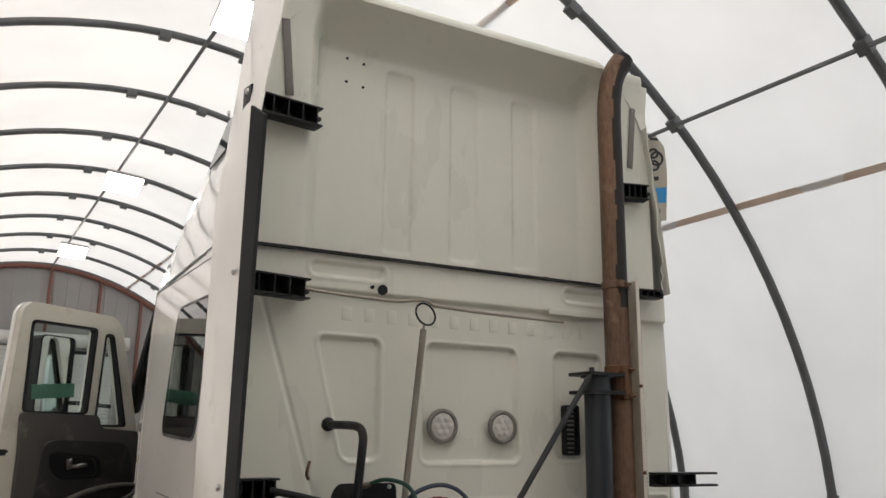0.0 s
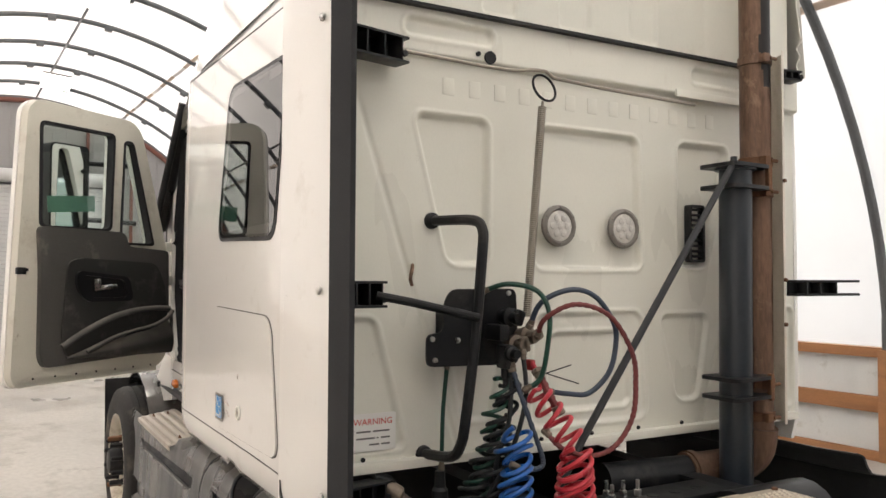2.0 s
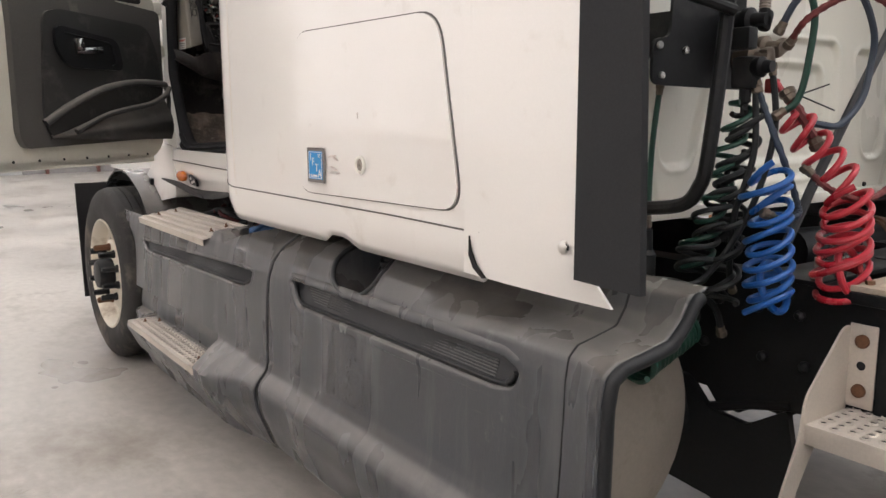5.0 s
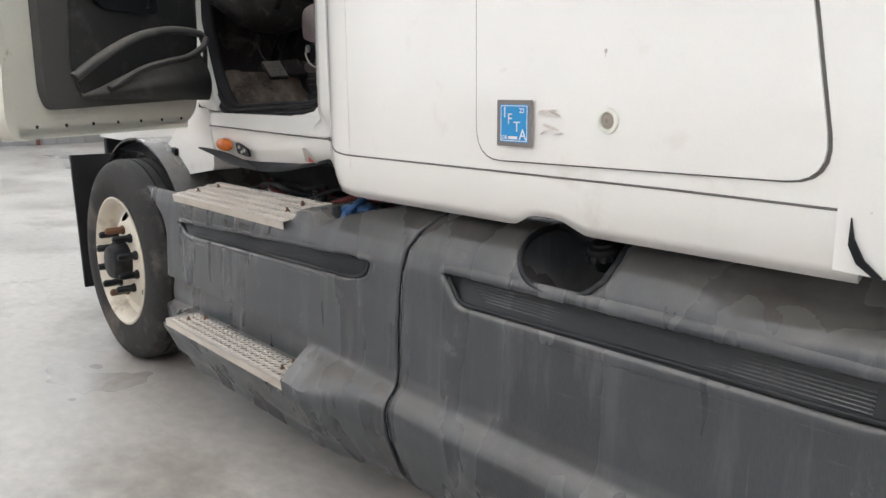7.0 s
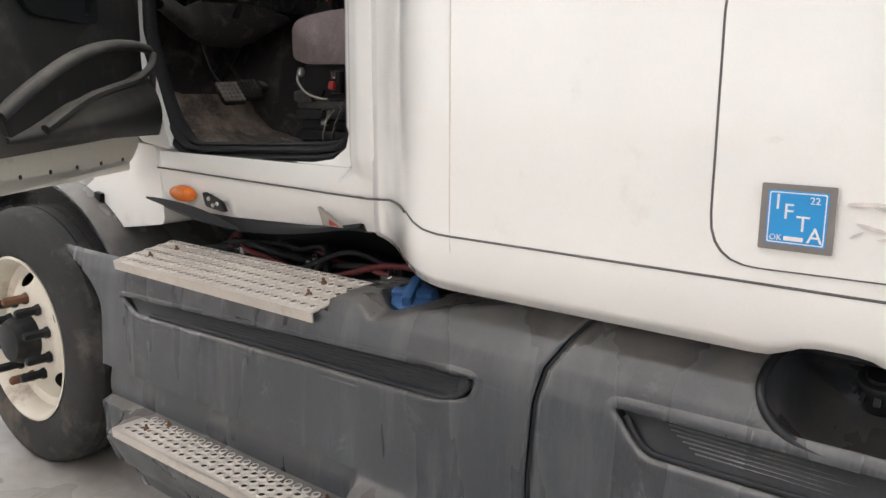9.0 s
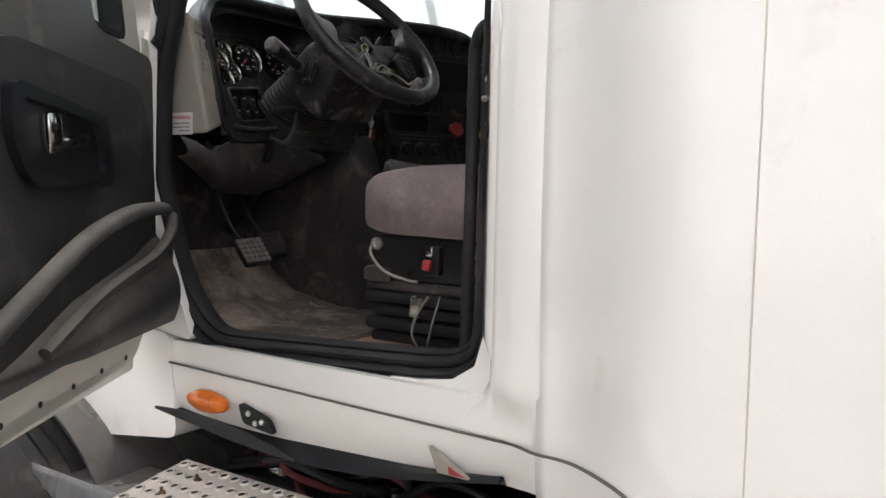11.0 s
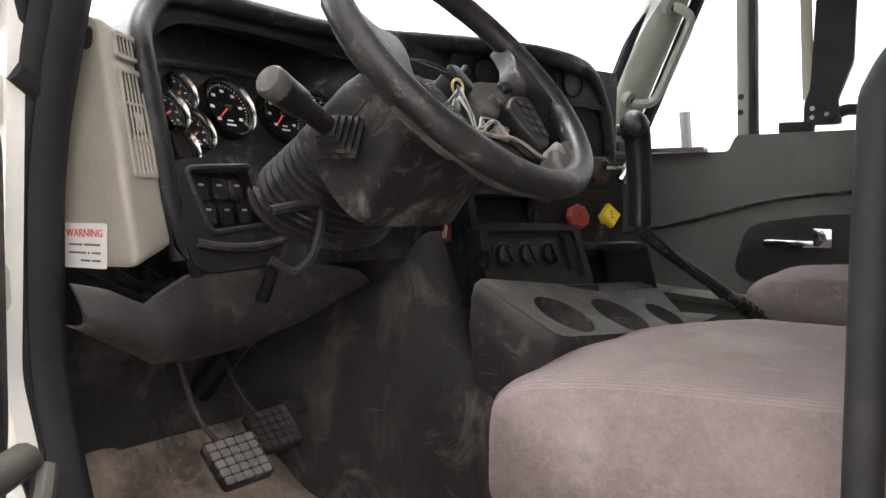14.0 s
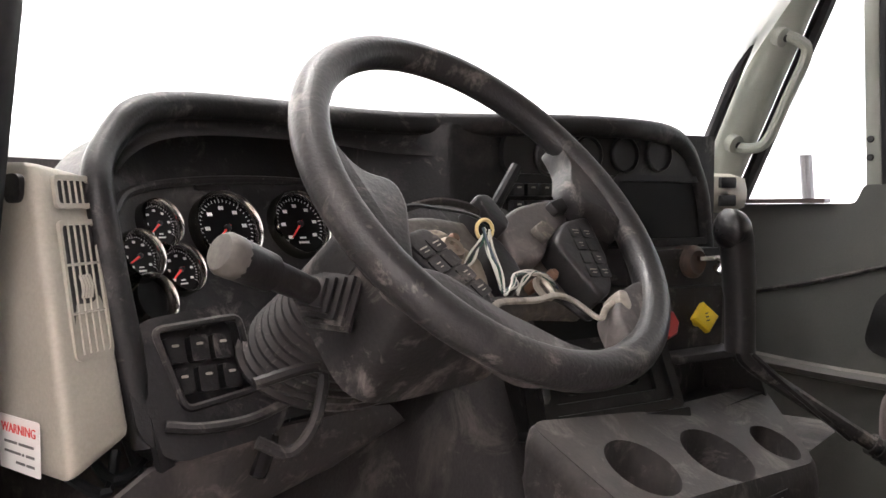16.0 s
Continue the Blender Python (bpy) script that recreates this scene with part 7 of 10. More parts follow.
# -- inside the cab --
cab = new("cab_interior")
cab.parent = truck
tagged(cab, "dark dusty cab lining, floor and firewall")
bm = B()
def floor_f(u, v):
    x, s = lerp(-0.90, 0.98, v), u
    y, z = along([(0, 1.55, 1.125), (0.70, 2.66, 1.13), (0.82, 2.82, 1.17), (0.92, 2.90, 1.235), (1.0, 2.945, 1.31)], s)
    z += 0.010 * noise.noise(Vector((x * 7, y * 9, 0.3))) + 0.006 * noise.noise(Vector((x * 22, y * 26, 4.3)))
    return Vector((x, y, z))
sheet(bm, floor_f, 90, 110)
part("floor_mat", bm, MAT_FLOOR, cab, "muddy worn rubber floor mat", angle=60)
bm = B()
sheet(bm, lambda u, v: Vector((lerp(-0.92, 0.98, v), *along([(0, 2.942, 1.305), (0.3, 3.0, 1.42), (1.0, 3.05, 1.95)], u))), 12, 10, (0, 0.01, 0))
part("firewall", bm, ENGINE, cab, "dusty black firewall")
for i in range(11):
    for x0, l in ((-0.80, 0.10), (-0.66, 0.12)):
        bm = B()
        box(bm, (x0 + 0.01 * math.sin(i * 2.1), 2.06 + i * 0.026, 1.1345), (l + 0.02 * math.sin(i * 3.3), 0.010, 0.008), 0.003, (0, 0, 3 * math.sin(i * 1.7)))
        part("mat_rib", bm, MAT_FLOOR, cab)
# kick panel and left wall ahead of the door
bm = B()
prism(bm, [(2.62, 1.14), (3.05, 1.25), (3.05, 1.95), (2.70, 1.95), (2.72, 1.55)], YZ(-0.915), 0.0, 0.02)
part("kick_panel", bm, DASH_DUSTY, cab)
# engine cover, rounded, between the foot wells
bm = B()
def tunnel(u, v):
    y = lerp(2.32, 3.04, u)
    a = lerp(0, 1, v)
    k = min(1, max(0, (y - 2.53) / 0.14))
    k = k * k * (3 - 2 * k)
    x, z = along([(0, -0.285 - 0.08 * u, 1.12), (0.35, -0.285 - 0.09 * u, 1.36), (0.55, -0.258 - 0.05 * u, 1.43 + 0.10 * k), (0.68, -0.238 + 0.02 * k, 1.445 + 0.20 * k), (0.78, -0.14 + 0.06 * k, 1.45 + 0.24 * k), (1.0, 0.45, 1.46 + 0.2 * k)], a)
    return Vector((x + 0.008 * noise.noise(Vector((y * 7, z * 7, 1))), y, z))
sheet(bm, tunnel, 44, 48)
part("engine_cover", bm, ENGINE, cab, "dusty dark engine cover", angle=60)
# unseen rear wall added to close the cab, pale so it bounces light in
bm = B()
box(bm, (0, 1.52, 1.8), (1.85, 0.03, 1.35), 0.0)
part("bounce_bulkhead", bm, TRIM_GREY, cab)
# unseen headliner, kept pale to bounce light onto the dash
bm = B()
box(bm, (0.0, 2.05, 2.47), (1.85, 0.98, 0.02), 0.0)
part("headliner", bm, HEADLINER, cab)
# right-hand door inside
rdoor = new("passenger_door")
rdoor.parent = truck
tagged(rdoor, "closed passenger door with grey-green trim")
bm = B()
prism(bm, soft_poly([(1.60, 1.10), (3.0, 1.10), (3.0, 1.80), (2.86, 1.872), (2.46, 1.872), (2.44, 1.918), (1.60, 1.925)], 0.012, 3), YZ(1.03), 0.0, 0.10)
part("trim_panel", bm, TRIM_GREEN, rdoor)
bm = B()
prism(bm, soft_poly([(2.44, 1.51), (2.40, 1.66), (2.20, 1.69), (1.72, 1.70), (1.72, 1.48), (2.30, 1.47)], 0.05, 5), YZ(1.0265), 0.0, 0.006)
part("handle_recess", bm, DARK_IN, rdoor)
bm = B()
box(bm, (1.015, 2.27, 1.607), (0.014, 0.16, 0.022), 0.006)
box(bm, (1.012, 2.195, 1.625), (0.018, 0.05, 0.055), 0.006)
part("door_handle", bm, CHROME, rdoor, "bright chrome inside door handle")
bm = B()
tube(bm, curve([(1.028, 2.80, 1.62), (1.026, 2.6, 1.66), (1.026, 2.3, 1.735), (1.026, 1.9, 1.77)], 8), 0.006, 6)
part("trim_crease", bm, DASH_DUSTY, rdoor)
bm = B()
tube(bm, curve([(1.025, 2.75, 1.46), (1.02, 2.5, 1.44), (1.02, 2.0, 1.42)], 6), 0.02, 8)
part("lower_ledge", bm, DOOR_DARK, rdoor)
bm = B()
prism(bm, soft_poly([(2.87, 2.0), (2.45, 2.0), (2.45, 2.44), (2.62, 2.44)], 0.02, 3), YZ(1.075), 0.0, 0.004)
g = part("vent_window", bm, HAZED_GLASS, rdoor)
g.visible_shadow = False
bm = B()
prism(bm, soft_poly([(2.42, 1.93), (1.70, 1.93), (1.70, 2.44), (2.42, 2.44)], 0.02, 3), YZ(1.075), 0.0, 0.004)
g = part("door_window", bm, HAZED_GLASS, rdoor)
g.visible_shadow = False
for y0, w, m in ((2.432, 0.035, PILLAR_GREEN), (2.405, 0.02, RUBBER)):
    bm = B()
    box(bm, (1.07, y0, 2.18), (0.05, w, 0.54), 0.006, (-2, 0, 0))
    part("window_post", bm, m, rdoor)
for z0 in (2.03, 1.985):
    bm = B()
    lathe(bm, [(0.009, 0), (0.008, 0.004), (0, 0.005)], pose(1.044, 2.432, z0, 0, -90, 0), 10)
    part("post_screw", bm, DARK_IN, rdoor)
bm = B()
prism(bm, soft_poly([(2.73, 1.873), (2.52, 1.873), (2.52, 1.885), (2.73, 1.885)], 0.003, 2), YZ(0.99), 0.0, 0.05)
part("switch_plate", bm, material("brown_switch_plate", (0.06, 0.04, 0.035), 0.4, var=0.1), rdoor)
bm = B()
box(bm, (1.06, 2.28, 1.935), (0.05, 0.09, 0.03), 0.006)
tube(bm, curve([(1.05, 2.2, 1.95), (1.07, 2.15, 1.98), (1.06, 2.05, 1.96), (1.05, 1.95, 1.955)], 5), 0.016, 8)
part("belt_and_bracket", bm, RUBBER, rdoor)
bm = B()
prism(bm, soft_poly([(2.232, 2.46), (2.136, 2.46), (2.139, 2.11), (2.176, 2.005), (2.162, 1.94), (2.260, 1.94), (2.260, 2.0), (2.246, 2.04)], 0.012, 3), YZ(1.045), 0.0, 0.025)
part("mirror_bracket", bm, RUBBER, rdoor, "black mirror bracket beside the glass")
bm = B()
box(bm, (1.056, 2.262, 2.22), (0.02, 0.03, 0.42), 0.006, (-3, 0, 0))
part("bracket_edge", bm, TRIM_GREY, rdoor)
for y0, z0 in ((2.238, 1.96), (2.201, 1.967), (2.238, 1.985)):
    bm = B()
    lathe(bm, [(0.007, 0), (0.006, 0.004), (0, 0.005)], pose(1.0445, y0, z0, 0, -90, 0), 8)
    part("bracket_screw", bm, DULL_STEEL, rdoor)

# windscreen frame and pillars
def a_pillar(s):
    bm = B()
    lo, hi = Vector((s * 0.985, 2.80, 1.90)), Vector((s * 0.90, 2.46, 2.62))
    d = (hi - lo)
    inn = Vector((-s * 0.62, 0.6, 0.0)).normalized()
    wid = Vector((s * 0.55, -0.75, -0.3)).normalized()
    pts = [(-0.055, 0.035), (-0.045, -0.005), (-0.015, -0.022), (0.02, -0.022), (0.045, -0.01), (0.055, 0.03), (0.0, 0.06)]
    A = [[bm.verts.new(p + wid * a + Vector((s, 0.9, 0)).normalized() * b) for a, b in pts] for p in (lo, lo + d * 0.5, hi)]
    for i in range(2):
        for j in range(len(pts)):
            k = (j + 1) % len(pts)
            bm.faces.new((A[i][j], A[i][k], A[i + 1][k], A[i + 1][j]))
    bm.faces.new(A[0][::-1]), bm.faces.new(A[2])
    p = part("pillar_trim", bm, PILLAR_GREEN if s > 0 else DARK_IN, truck, "grey-green windscreen pillar trim" if s > 0 else "dark windscreen pillar", angle=60)
    bm = B()
    off = Vector((-s * 0.055, 0.055, 0.0))
    tube(bm, [lo + off, lo + d * 0.5 + off, hi + off], 0.016, 8)
    part("glass_seal", bm, RUBBER, p)
    bm = B()
    off = Vector((s * 0.06, -0.05, -0.01))
    tube(bm, [lo + off, hi + off], 0.02, 8)
    part("door_side_seal", bm, RUBBER, p)
    return p


pr = a_pillar(1)
a_pillar(-1)
bm = B()
b0, b1 = Vector((0.942, 2.735, 2.031)), Vector((0.922, 2.612, 2.287))
d = (b1 - b0).normalized()
out = Vector((-0.25, -0.75, -0.35)).normalized() * 0.055
tube(bm, curve([b0 - d * 0.005, b0 + out * 0.7 + d * 0.0 + Vector((0.02, -0.01, 0)), b0 + out + d * 0.03 + Vector((0.04, -0.02, 0)), b0.lerp(b1, 0.5) + out + Vector((0.045, -0.02, 0)), b1 + out - d * 0.03 + Vector((0.04, -0.02, 0)), b1 + out * 0.7 + Vector((0.02, -0.01, 0)), b1 + d * 0.005], 6), 0.014, 10)
for q in (b0, b1):
    lathe(bm, [(0.024, -0.01), (0.024, 0.012), (0.014, 0.018), (0, 0.018)], Matrix.Translation(q) @ out.to_track_quat("Z", "Y").to_matrix().to_4x4(), 16)
gh = part("pillar_handle", bm, PILLAR_GREEN, truck, "grey-green grab handle on the windscreen pillar")
for q in (b0, b1):
    bm = B()
    lathe(bm, [(0.010, 0.0185), (0.009, 0.021), (0, 0.021)], Matrix.Translation(q) @ out.to_track_quat("Z", "Y").to_matrix().to_4x4(), 12)
    part("handle_screw", bm, DARK_IN, gh)
bm = B()
sheet(bm, lambda u, v: Vector((lerp(-0.95, 0.95, u), lerp(3.02, 2.52, v) - 0.10 * (2 * u - 1) ** 2, lerp(1.93, 2.56, v))), 16, 6)
ws = part("windscreen", bm, HAZED_GLASS, truck, "clear windscreen", angle=70)
ws.visible_shadow = False

# -- dashboard --
dash = new("dashboard")
dash.parent = truck
tagged(dash, "black wrap-round dashboard, dusty, with round gauges")
EDGE = [(0.0, -0.755, 2.66, 1.62), (0.06, -0.768, 2.672, 1.72), (0.1, -0.777, 2.69, 1.82), (0.14, -0.775, 2.711, 1.905), (0.18, -0.738, 2.742, 1.958), (0.22, -0.697, 2.757, 1.992), (0.27, -0.626, 2.772, 2.008), (0.36, -0.51, 2.772, 2.012), (0.45, -0.4, 2.762, 2.011), (0.54, -0.29, 2.725, 2.009), (0.62, -0.19, 2.645, 2.008), (0.7, -0.09, 2.585, 2.01), (0.78, 0.03, 2.535, 2.011), (0.85, 0.15, 2.52, 2.008), (0.89, 0.21, 2.516, 1.99), (0.93, 0.25, 2.512, 1.95), (0.97, 0.285, 2.505, 1.86), (1.0, 0.31, 2.5, 1.6)]
INNER = [(0.0, -0.735, 2.672, 1.62), (0.06, -0.746, 2.684, 1.72), (0.1, -0.762, 2.7, 1.8), (0.14, -0.762, 2.716, 1.862), (0.18, -0.724, 2.745, 1.912), (0.22, -0.674, 2.764, 1.942), (0.27, -0.606, 2.775, 1.955), (0.36, -0.5, 2.777, 1.958), (0.45, -0.4, 2.77, 1.955), (0.54, -0.305, 2.738, 1.945), (0.6, -0.225, 2.68, 1.945), (0.64, -0.17, 2.665, 1.962), (0.7, -0.09, 2.625, 1.982), (0.78, 0.03, 2.585, 1.986), (0.85, 0.14, 2.556, 1.983), (0.89, 0.19, 2.545, 1.97), (0.93, 0.228, 2.535, 1.935), (0.97, 0.262, 2.528, 1.85), (1.0, 0.285, 2.525, 1.6)]


def finer(table):
    return [(lerp(table[i // 6][0], table[min(i // 6 + 1, len(table) - 1)][0], (i % 6) / 6), *p) for i, p in enumerate(curve([e[1:] for e in table], 6))]


EDGE, INNER = finer(EDGE), finer(INNER)
FACE = [(-0.768, 2.725), (-0.71, 2.757), (-0.66, 2.787), (-0.60, 2.806), (-0.42, 2.816), (-0.34, 2.812), (-0.29, 2.76), (-0.25, 2.69), (-0.20, 2.663), (0.30, 2.513)]


def face_y(x, z):
    """How far ahead the instrument panel lies; it leans back under the hood of the gauges."""
    k = max(0.0, min(1.0, (-0.25 - x) / 0.10))
    return along(FACE, x)[0] + k * 0.4 * (z - 1.85)


bm = B()
def hood_s(u, v):
    x, y, z = along(EDGE, u)
    e = Vector((x, y, z))
    inn = Vector(along(INNER, u))
    t = Vector(along(EDGE, min(1, u + 0.01))) - Vector(along(EDGE, max(0, u - 0.01)))
    o = t.cross(Vector((0, 1, 0))).normalized()
    c = e - o * 0.017 + Vector((0, 0.017, 0))
    if v <= 0.4:
        q = v / 0.4
        far = Vector((x + 0.20 * max(0.0, 1 - u / 0.42), max(y + 0.24, 2.99), z - 0.03))
        p = far.lerp(c + o * 0.017, q)
        return p + o * 0.012 * math.sin(math.pi * q)
    if v <= 0.6:
        a = (v - 0.4) / 0.2 * math.pi
        return c + o * 0.017 * math.cos(a) - Vector((0, 0.017 * math.sin(a), 0))
    if v <= 0.8:
        q = (v - 0.6) / 0.2
        return (c - o * 0.017).lerp(inn, q) + Vector((0, 0.010 * math.sin(math.pi * q), 0))
    q = (v - 0.8) / 0.2
    deep = lerp(0.13, 0.012, max(0.0, min(1.0, (u - 0.50) / 0.12)))
    return inn + Vector((0, deep * q, 0)) + o * 0.014 * math.sin(math.pi * min(1, q * 1.2) / 2)
sheet(bm, hood_s, 150, 50)
part("hood", bm, DASH, dash, "black padded dash hood", angle=60)
bm = B()
FACE_TOP = [(-0.745, 1.845), (-0.73, 1.90), (-0.70, 1.935), (-0.66, 1.96), (-0.60, 1.985), (0.30, 1.995)]
def face_s(u, v):
    x = lerp(-0.742, 0.30, u)
    z = lerp(1.60, along(FACE_TOP, x)[0], v)
    return Vector((x, face_y(x, z), z))
sheet(bm, face_s, 107, 24, (0, 0.012, 0))
part("face_panel", bm, DASH, dash, angle=60)
# top of the cluster moulding, a step over the gauges
bm = B()
tube(bm, curve([(-0.735, face_y(-0.735, 1.86) - 0.004, 1.86), (-0.70, face_y(-0.70, 1.885) - 0.004, 1.885), (-0.60, face_y(-0.60, 1.90) - 0.004, 1.90), (-0.48, face_y(-0.48, 1.905) - 0.004, 1.905), (-0.36, face_y(-0.36, 1.90) - 0.004, 1.90), (-0.30, face_y(-0.30, 1.88) - 0.004, 1.88)], 6), 0.006, 8)
part("cluster_edge", bm, DASH_DUSTY, dash)
bm = B()
ringed(bm, rrect(-0.588, 1.889, -0.532, 1.899, 0.002, 2), rrect(-0.586, 1.891, -0.534, 1.897, 0.001, 2), lambda u, v, w: Vector((u, face_y(u, v) - w, v)), 0.0, 0.003)
part("cluster_mark", bm, DASH_DUSTY, dash)

# lower left of the dash: curved panel with a sunk row of switches
SP = Matrix(((0.985, 0.0, -0.17), (-0.17, 0.26, -0.95), (0.0, 0.966, 0.26))).to_4x4()   # across, up, towards the driver
SP.translation = (-0.675, 2.662, 1.700)
def sp(u, v, w):
    return SP @ Vector((u, v, w))
bm = B()
hole = soft_poly([(-0.052, 0.040), (0.044, 0.047), (0.052, -0.036), (-0.030, -0.047)][::-1], 0.010, 4)
holed(bm, soft_poly([(-0.086, 0.026), (-0.062, 0.052), (0.064, 0.066), (0.094, -0.048), (0.072, -0.088), (-0.048, -0.100), (-0.082, -0.066)][::-1], 0.016, 4), [hole], sp, -0.07, 0.0)
part("lower_panel", bm, DASH, dash, angle=50)
bm = B()
prism(bm, [(-0.06, 0.05), (-0.04, -0.05), (0.06, -0.042), (0.055, 0.055)], sp, -0.034, -0.030)
part("switch_floor", bm, DARK_IN, dash)
bm = B()
tube(bm, [sp(u, v, 0.001) for u, v in hole], 0.0042, 7, closed=True)
part("switch_frame", bm, DASH_DUSTY, dash)
for i in range(3):
    for j in range(2):
        bm = B()
        u0, v0 = -0.026 + i * 0.027 + j * 0.005, 0.018 - j * 0.034
        prism(bm, rrect(u0 - 0.010, v0 - 0.014, u0 + 0.010, v0 + 0.014, 0.003, 2), sp, -0.030, -0.016 + 0.003 * ((i + j) % 2))
        part("rocker_switch", bm, DASH, dash)
        bm = B()
        prism(bm, rrect(u0 - 0.004, v0 + 0.003, u0 + 0.004, v0 + 0.006, 0.001, 1), sp, -0.0128, -0.0122)
        part("switch_mark", bm, TRIM_GREY, dash)
bm = B()
tube(bm, curve([sp(-0.055, -0.060, 0.004), sp(-0.02, -0.068, 0.012), sp(0.03, -0.068, 0.015), sp(0.080, -0.056, 0.012), sp(0.10, -0.050, 0.004)], 6), 0.006, 8)
part("panel_lip", bm, DASH_DUSTY, dash)
# open release lever under the dash
bm = B()
tube(bm, curve([(-0.665, 2.59, 1.685), (-0.60, 2.575, 1.695), (-0.585, 2.575, 1.68), (-0.60, 2.575, 1.63), (-0.625, 2.585, 1.605), (-0.655, 2.60, 1.62)], 6), 0.007, 8)
part("release_lever", bm, DASH_DUSTY, dash)
for i in range(6):
    random.seed(70 + i)
    bm = B()
    tube(bm, curve([(-0.80 + i * 0.05, 2.80, 1.60), (-0.80 + i * 0.05 + random.uniform(-0.03, 0.03), 2.70, 1.575 + random.uniform(-0.01, 0.02)), (-0.74 + i * 0.05, 2.74, 1.60)], 5), 0.006, 6)
    part("loose_wiring", bm, HOSE_BLACK, dash)

# gauges
def gauge(x, z, r, ang, blank=False):
    fx = 0.55 * (face_y(x + r, z) - face_y(x - r, z)) / (2 * r)
    ez = Vector((fx, -1, 0.4)).normalized()
    ex = Vector((1, fx, 0)).normalized()
    m = Matrix((ex, ez.cross(ex), ez)).transposed().to_4x4()
    m.translation = Vector((x, face_y(x, z), z)) + ez * 0.010
    bm = B()
    lathe(bm, [(r * 1.14, -0.006), (r * 1.14, 0.007), (r * 1.08, 0.013), (r * 1.02, 0.011), (r * 0.95, 0.002), (r * 0.95, 0.0)], m, 44, cap=False)
    part("gauge_ring", bm, GAUGE_RING, dash)
    bm = B()
    lathe(bm, [(r * 0.98, 0.0), (0, 0.0)], m, 40)
    part("gauge_face", bm, GAUGE, dash)
    if blank:
        return
    def mark(bm, a, rad, wid, hgt, turn):
        """A small flat bar on the face, turned to the dial's radius or upright."""
        c, t = Vector((rad * math.cos(a), rad * math.sin(a), 0.0012)), a if turn else 0.0
        ex, ey = Vector((math.cos(t), math.sin(t), 0)), Vector((-math.sin(t), math.cos(t), 0))
        vs = [bm.verts.new(m @ (c + ex * p * wid / 2 + ey * q * hgt / 2)) for p, q in ((-1, -1), (1, -1), (1, 1), (-1, 1))]
        bm.faces.new(vs)
    bm = B()
    for k in range(31):
        a = radians(222 - 8.6 * k)
        mark(bm, a, r * 0.86, r * (0.14 if k % 5 == 0 else 0.08), r * 0.028, True)
        if k % 5 == 0:
            mark(bm, a, r * 0.64, r * 0.17, r * 0.11, False)
    mark(bm, radians(-90), r * 0.62, r * 0.42, r * 0.07, False)
    mark(bm, radians(-90), r * 0.46, r * 0.26, r * 0.06, False)
    tagged(part("gauge_scale", bm, TICK, dash), kind="stuff")
    bm = B()
    a = radians(ang)
    tube(bm, [m @ Vector((-r * 0.12 * math.cos(a), -r * 0.12 * math.sin(a), 0.004)), m @ Vector((r * 0.66 * math.cos(a), r * 0.66 * math.sin(a), 0.004))], [0.0017, 0.0008], 6)
    part("needle", bm, NEEDLE, dash)
    bm = B()
    lathe(bm, [(r * 0.11, 0.002), (r * 0.10, 0.006), (0, 0.007)], m, 14)
    part("needle_cap", bm, DARK_IN, dash)


gauge(-0.672, 1.844, 0.0265, 215)
gauge(-0.561, 1.836, 0.0445, 220)
gauge(-0.437, 1.839, 0.0435, 225)
gauge(-0.651, 1.790, 0.0275, 215)
gauge(-0.719, 1.810, 0.0265, 205)
gauge(-0.714, 1.763, 0.0265, 0, True)
gauge(-0.345, 1.86, 0.026, 215)

# right half: round instruments, buttons, dark display, knobs
deg = math.degrees(math.atan2(-0.30, 1.0))
RM = Matrix.Translation((0.0, 2.60, 0)) @ Euler((0, 0, radians(deg))).to_matrix().to_4x4()
def on_right(u, z, w=0.0):
    return RM @ Vector((u, -w, z))


def turned_to(c):
    return Matrix.Translation(c) @ Euler((radians(90), 0, radians(deg))).to_matrix().to_4x4()


bm = B()
prism(bm, rrect(-0.176, 1.918, 0.262, 1.980, 0.022, 5), on_right, -0.004, 0.008)
part("instrument_plate", bm, DARK_IN, dash)
for u0, z0 in ((-0.089, 1.946), (-0.010, 1.950), (0.072, 1.953), (0.152, 1.956)):
    bm = B()
    lathe(bm, [(0.031, 0), (0.031, 0.006), (0.028, 0.008), (0.026, 0.002), (0, 0.002)], turned_to(on_right(u0, z0, 0.008)), 28)
    part("round_blank", bm, DARK_IN, dash)
for i in range(5):
    for j in range(2):
        bm = B()
        box(bm, on_right(-0.152 + i * 0.027, 1.893 - j * 0.026, 0.008), (0.022, 0.016, 0.020), 0.004, (0, 0, deg))
        b = part("push_button", bm, DARK_IN, dash)
        bm = B()
        prism(bm, rrect(-0.156 + i * 0.027, 1.895 - j * 0.026, -0.148 + i * 0.027, 1.898 - j * 0.026, 0.0008, 1), on_right, 0.0162, 0.0167)
        part("button_mark", bm, TRIM_GREY, dash)
bm = B()
ringed(bm, rrect(0.046, 1.798, 0.284, 1.920, 0.012, 4), rrect(0.058, 1.810, 0.274, 1.909, 0.006, 4), on_right, -0.004, 0.012)
part("display_frame", bm, DASH, dash)
bm = B()
prism(bm, rrect(0.054, 1.806, 0.278, 1.913, 0.008, 3), on_right, 0.0, 0.002)
part("display", bm, GAUGE, dash, "dark blank display")
bm = B()
prism(bm, rrect(0.045, 1.733, 0.250, 1.795, 0.008, 4), on_right, -0.02, 0.070)
part("ignition_panel", bm, DASH_DUSTY, dash)
bm = B()
prism(bm, rrect(-0.025, 1.628, 0.235, 1.731, 0.010, 4), on_right, -0.02, 0.082)
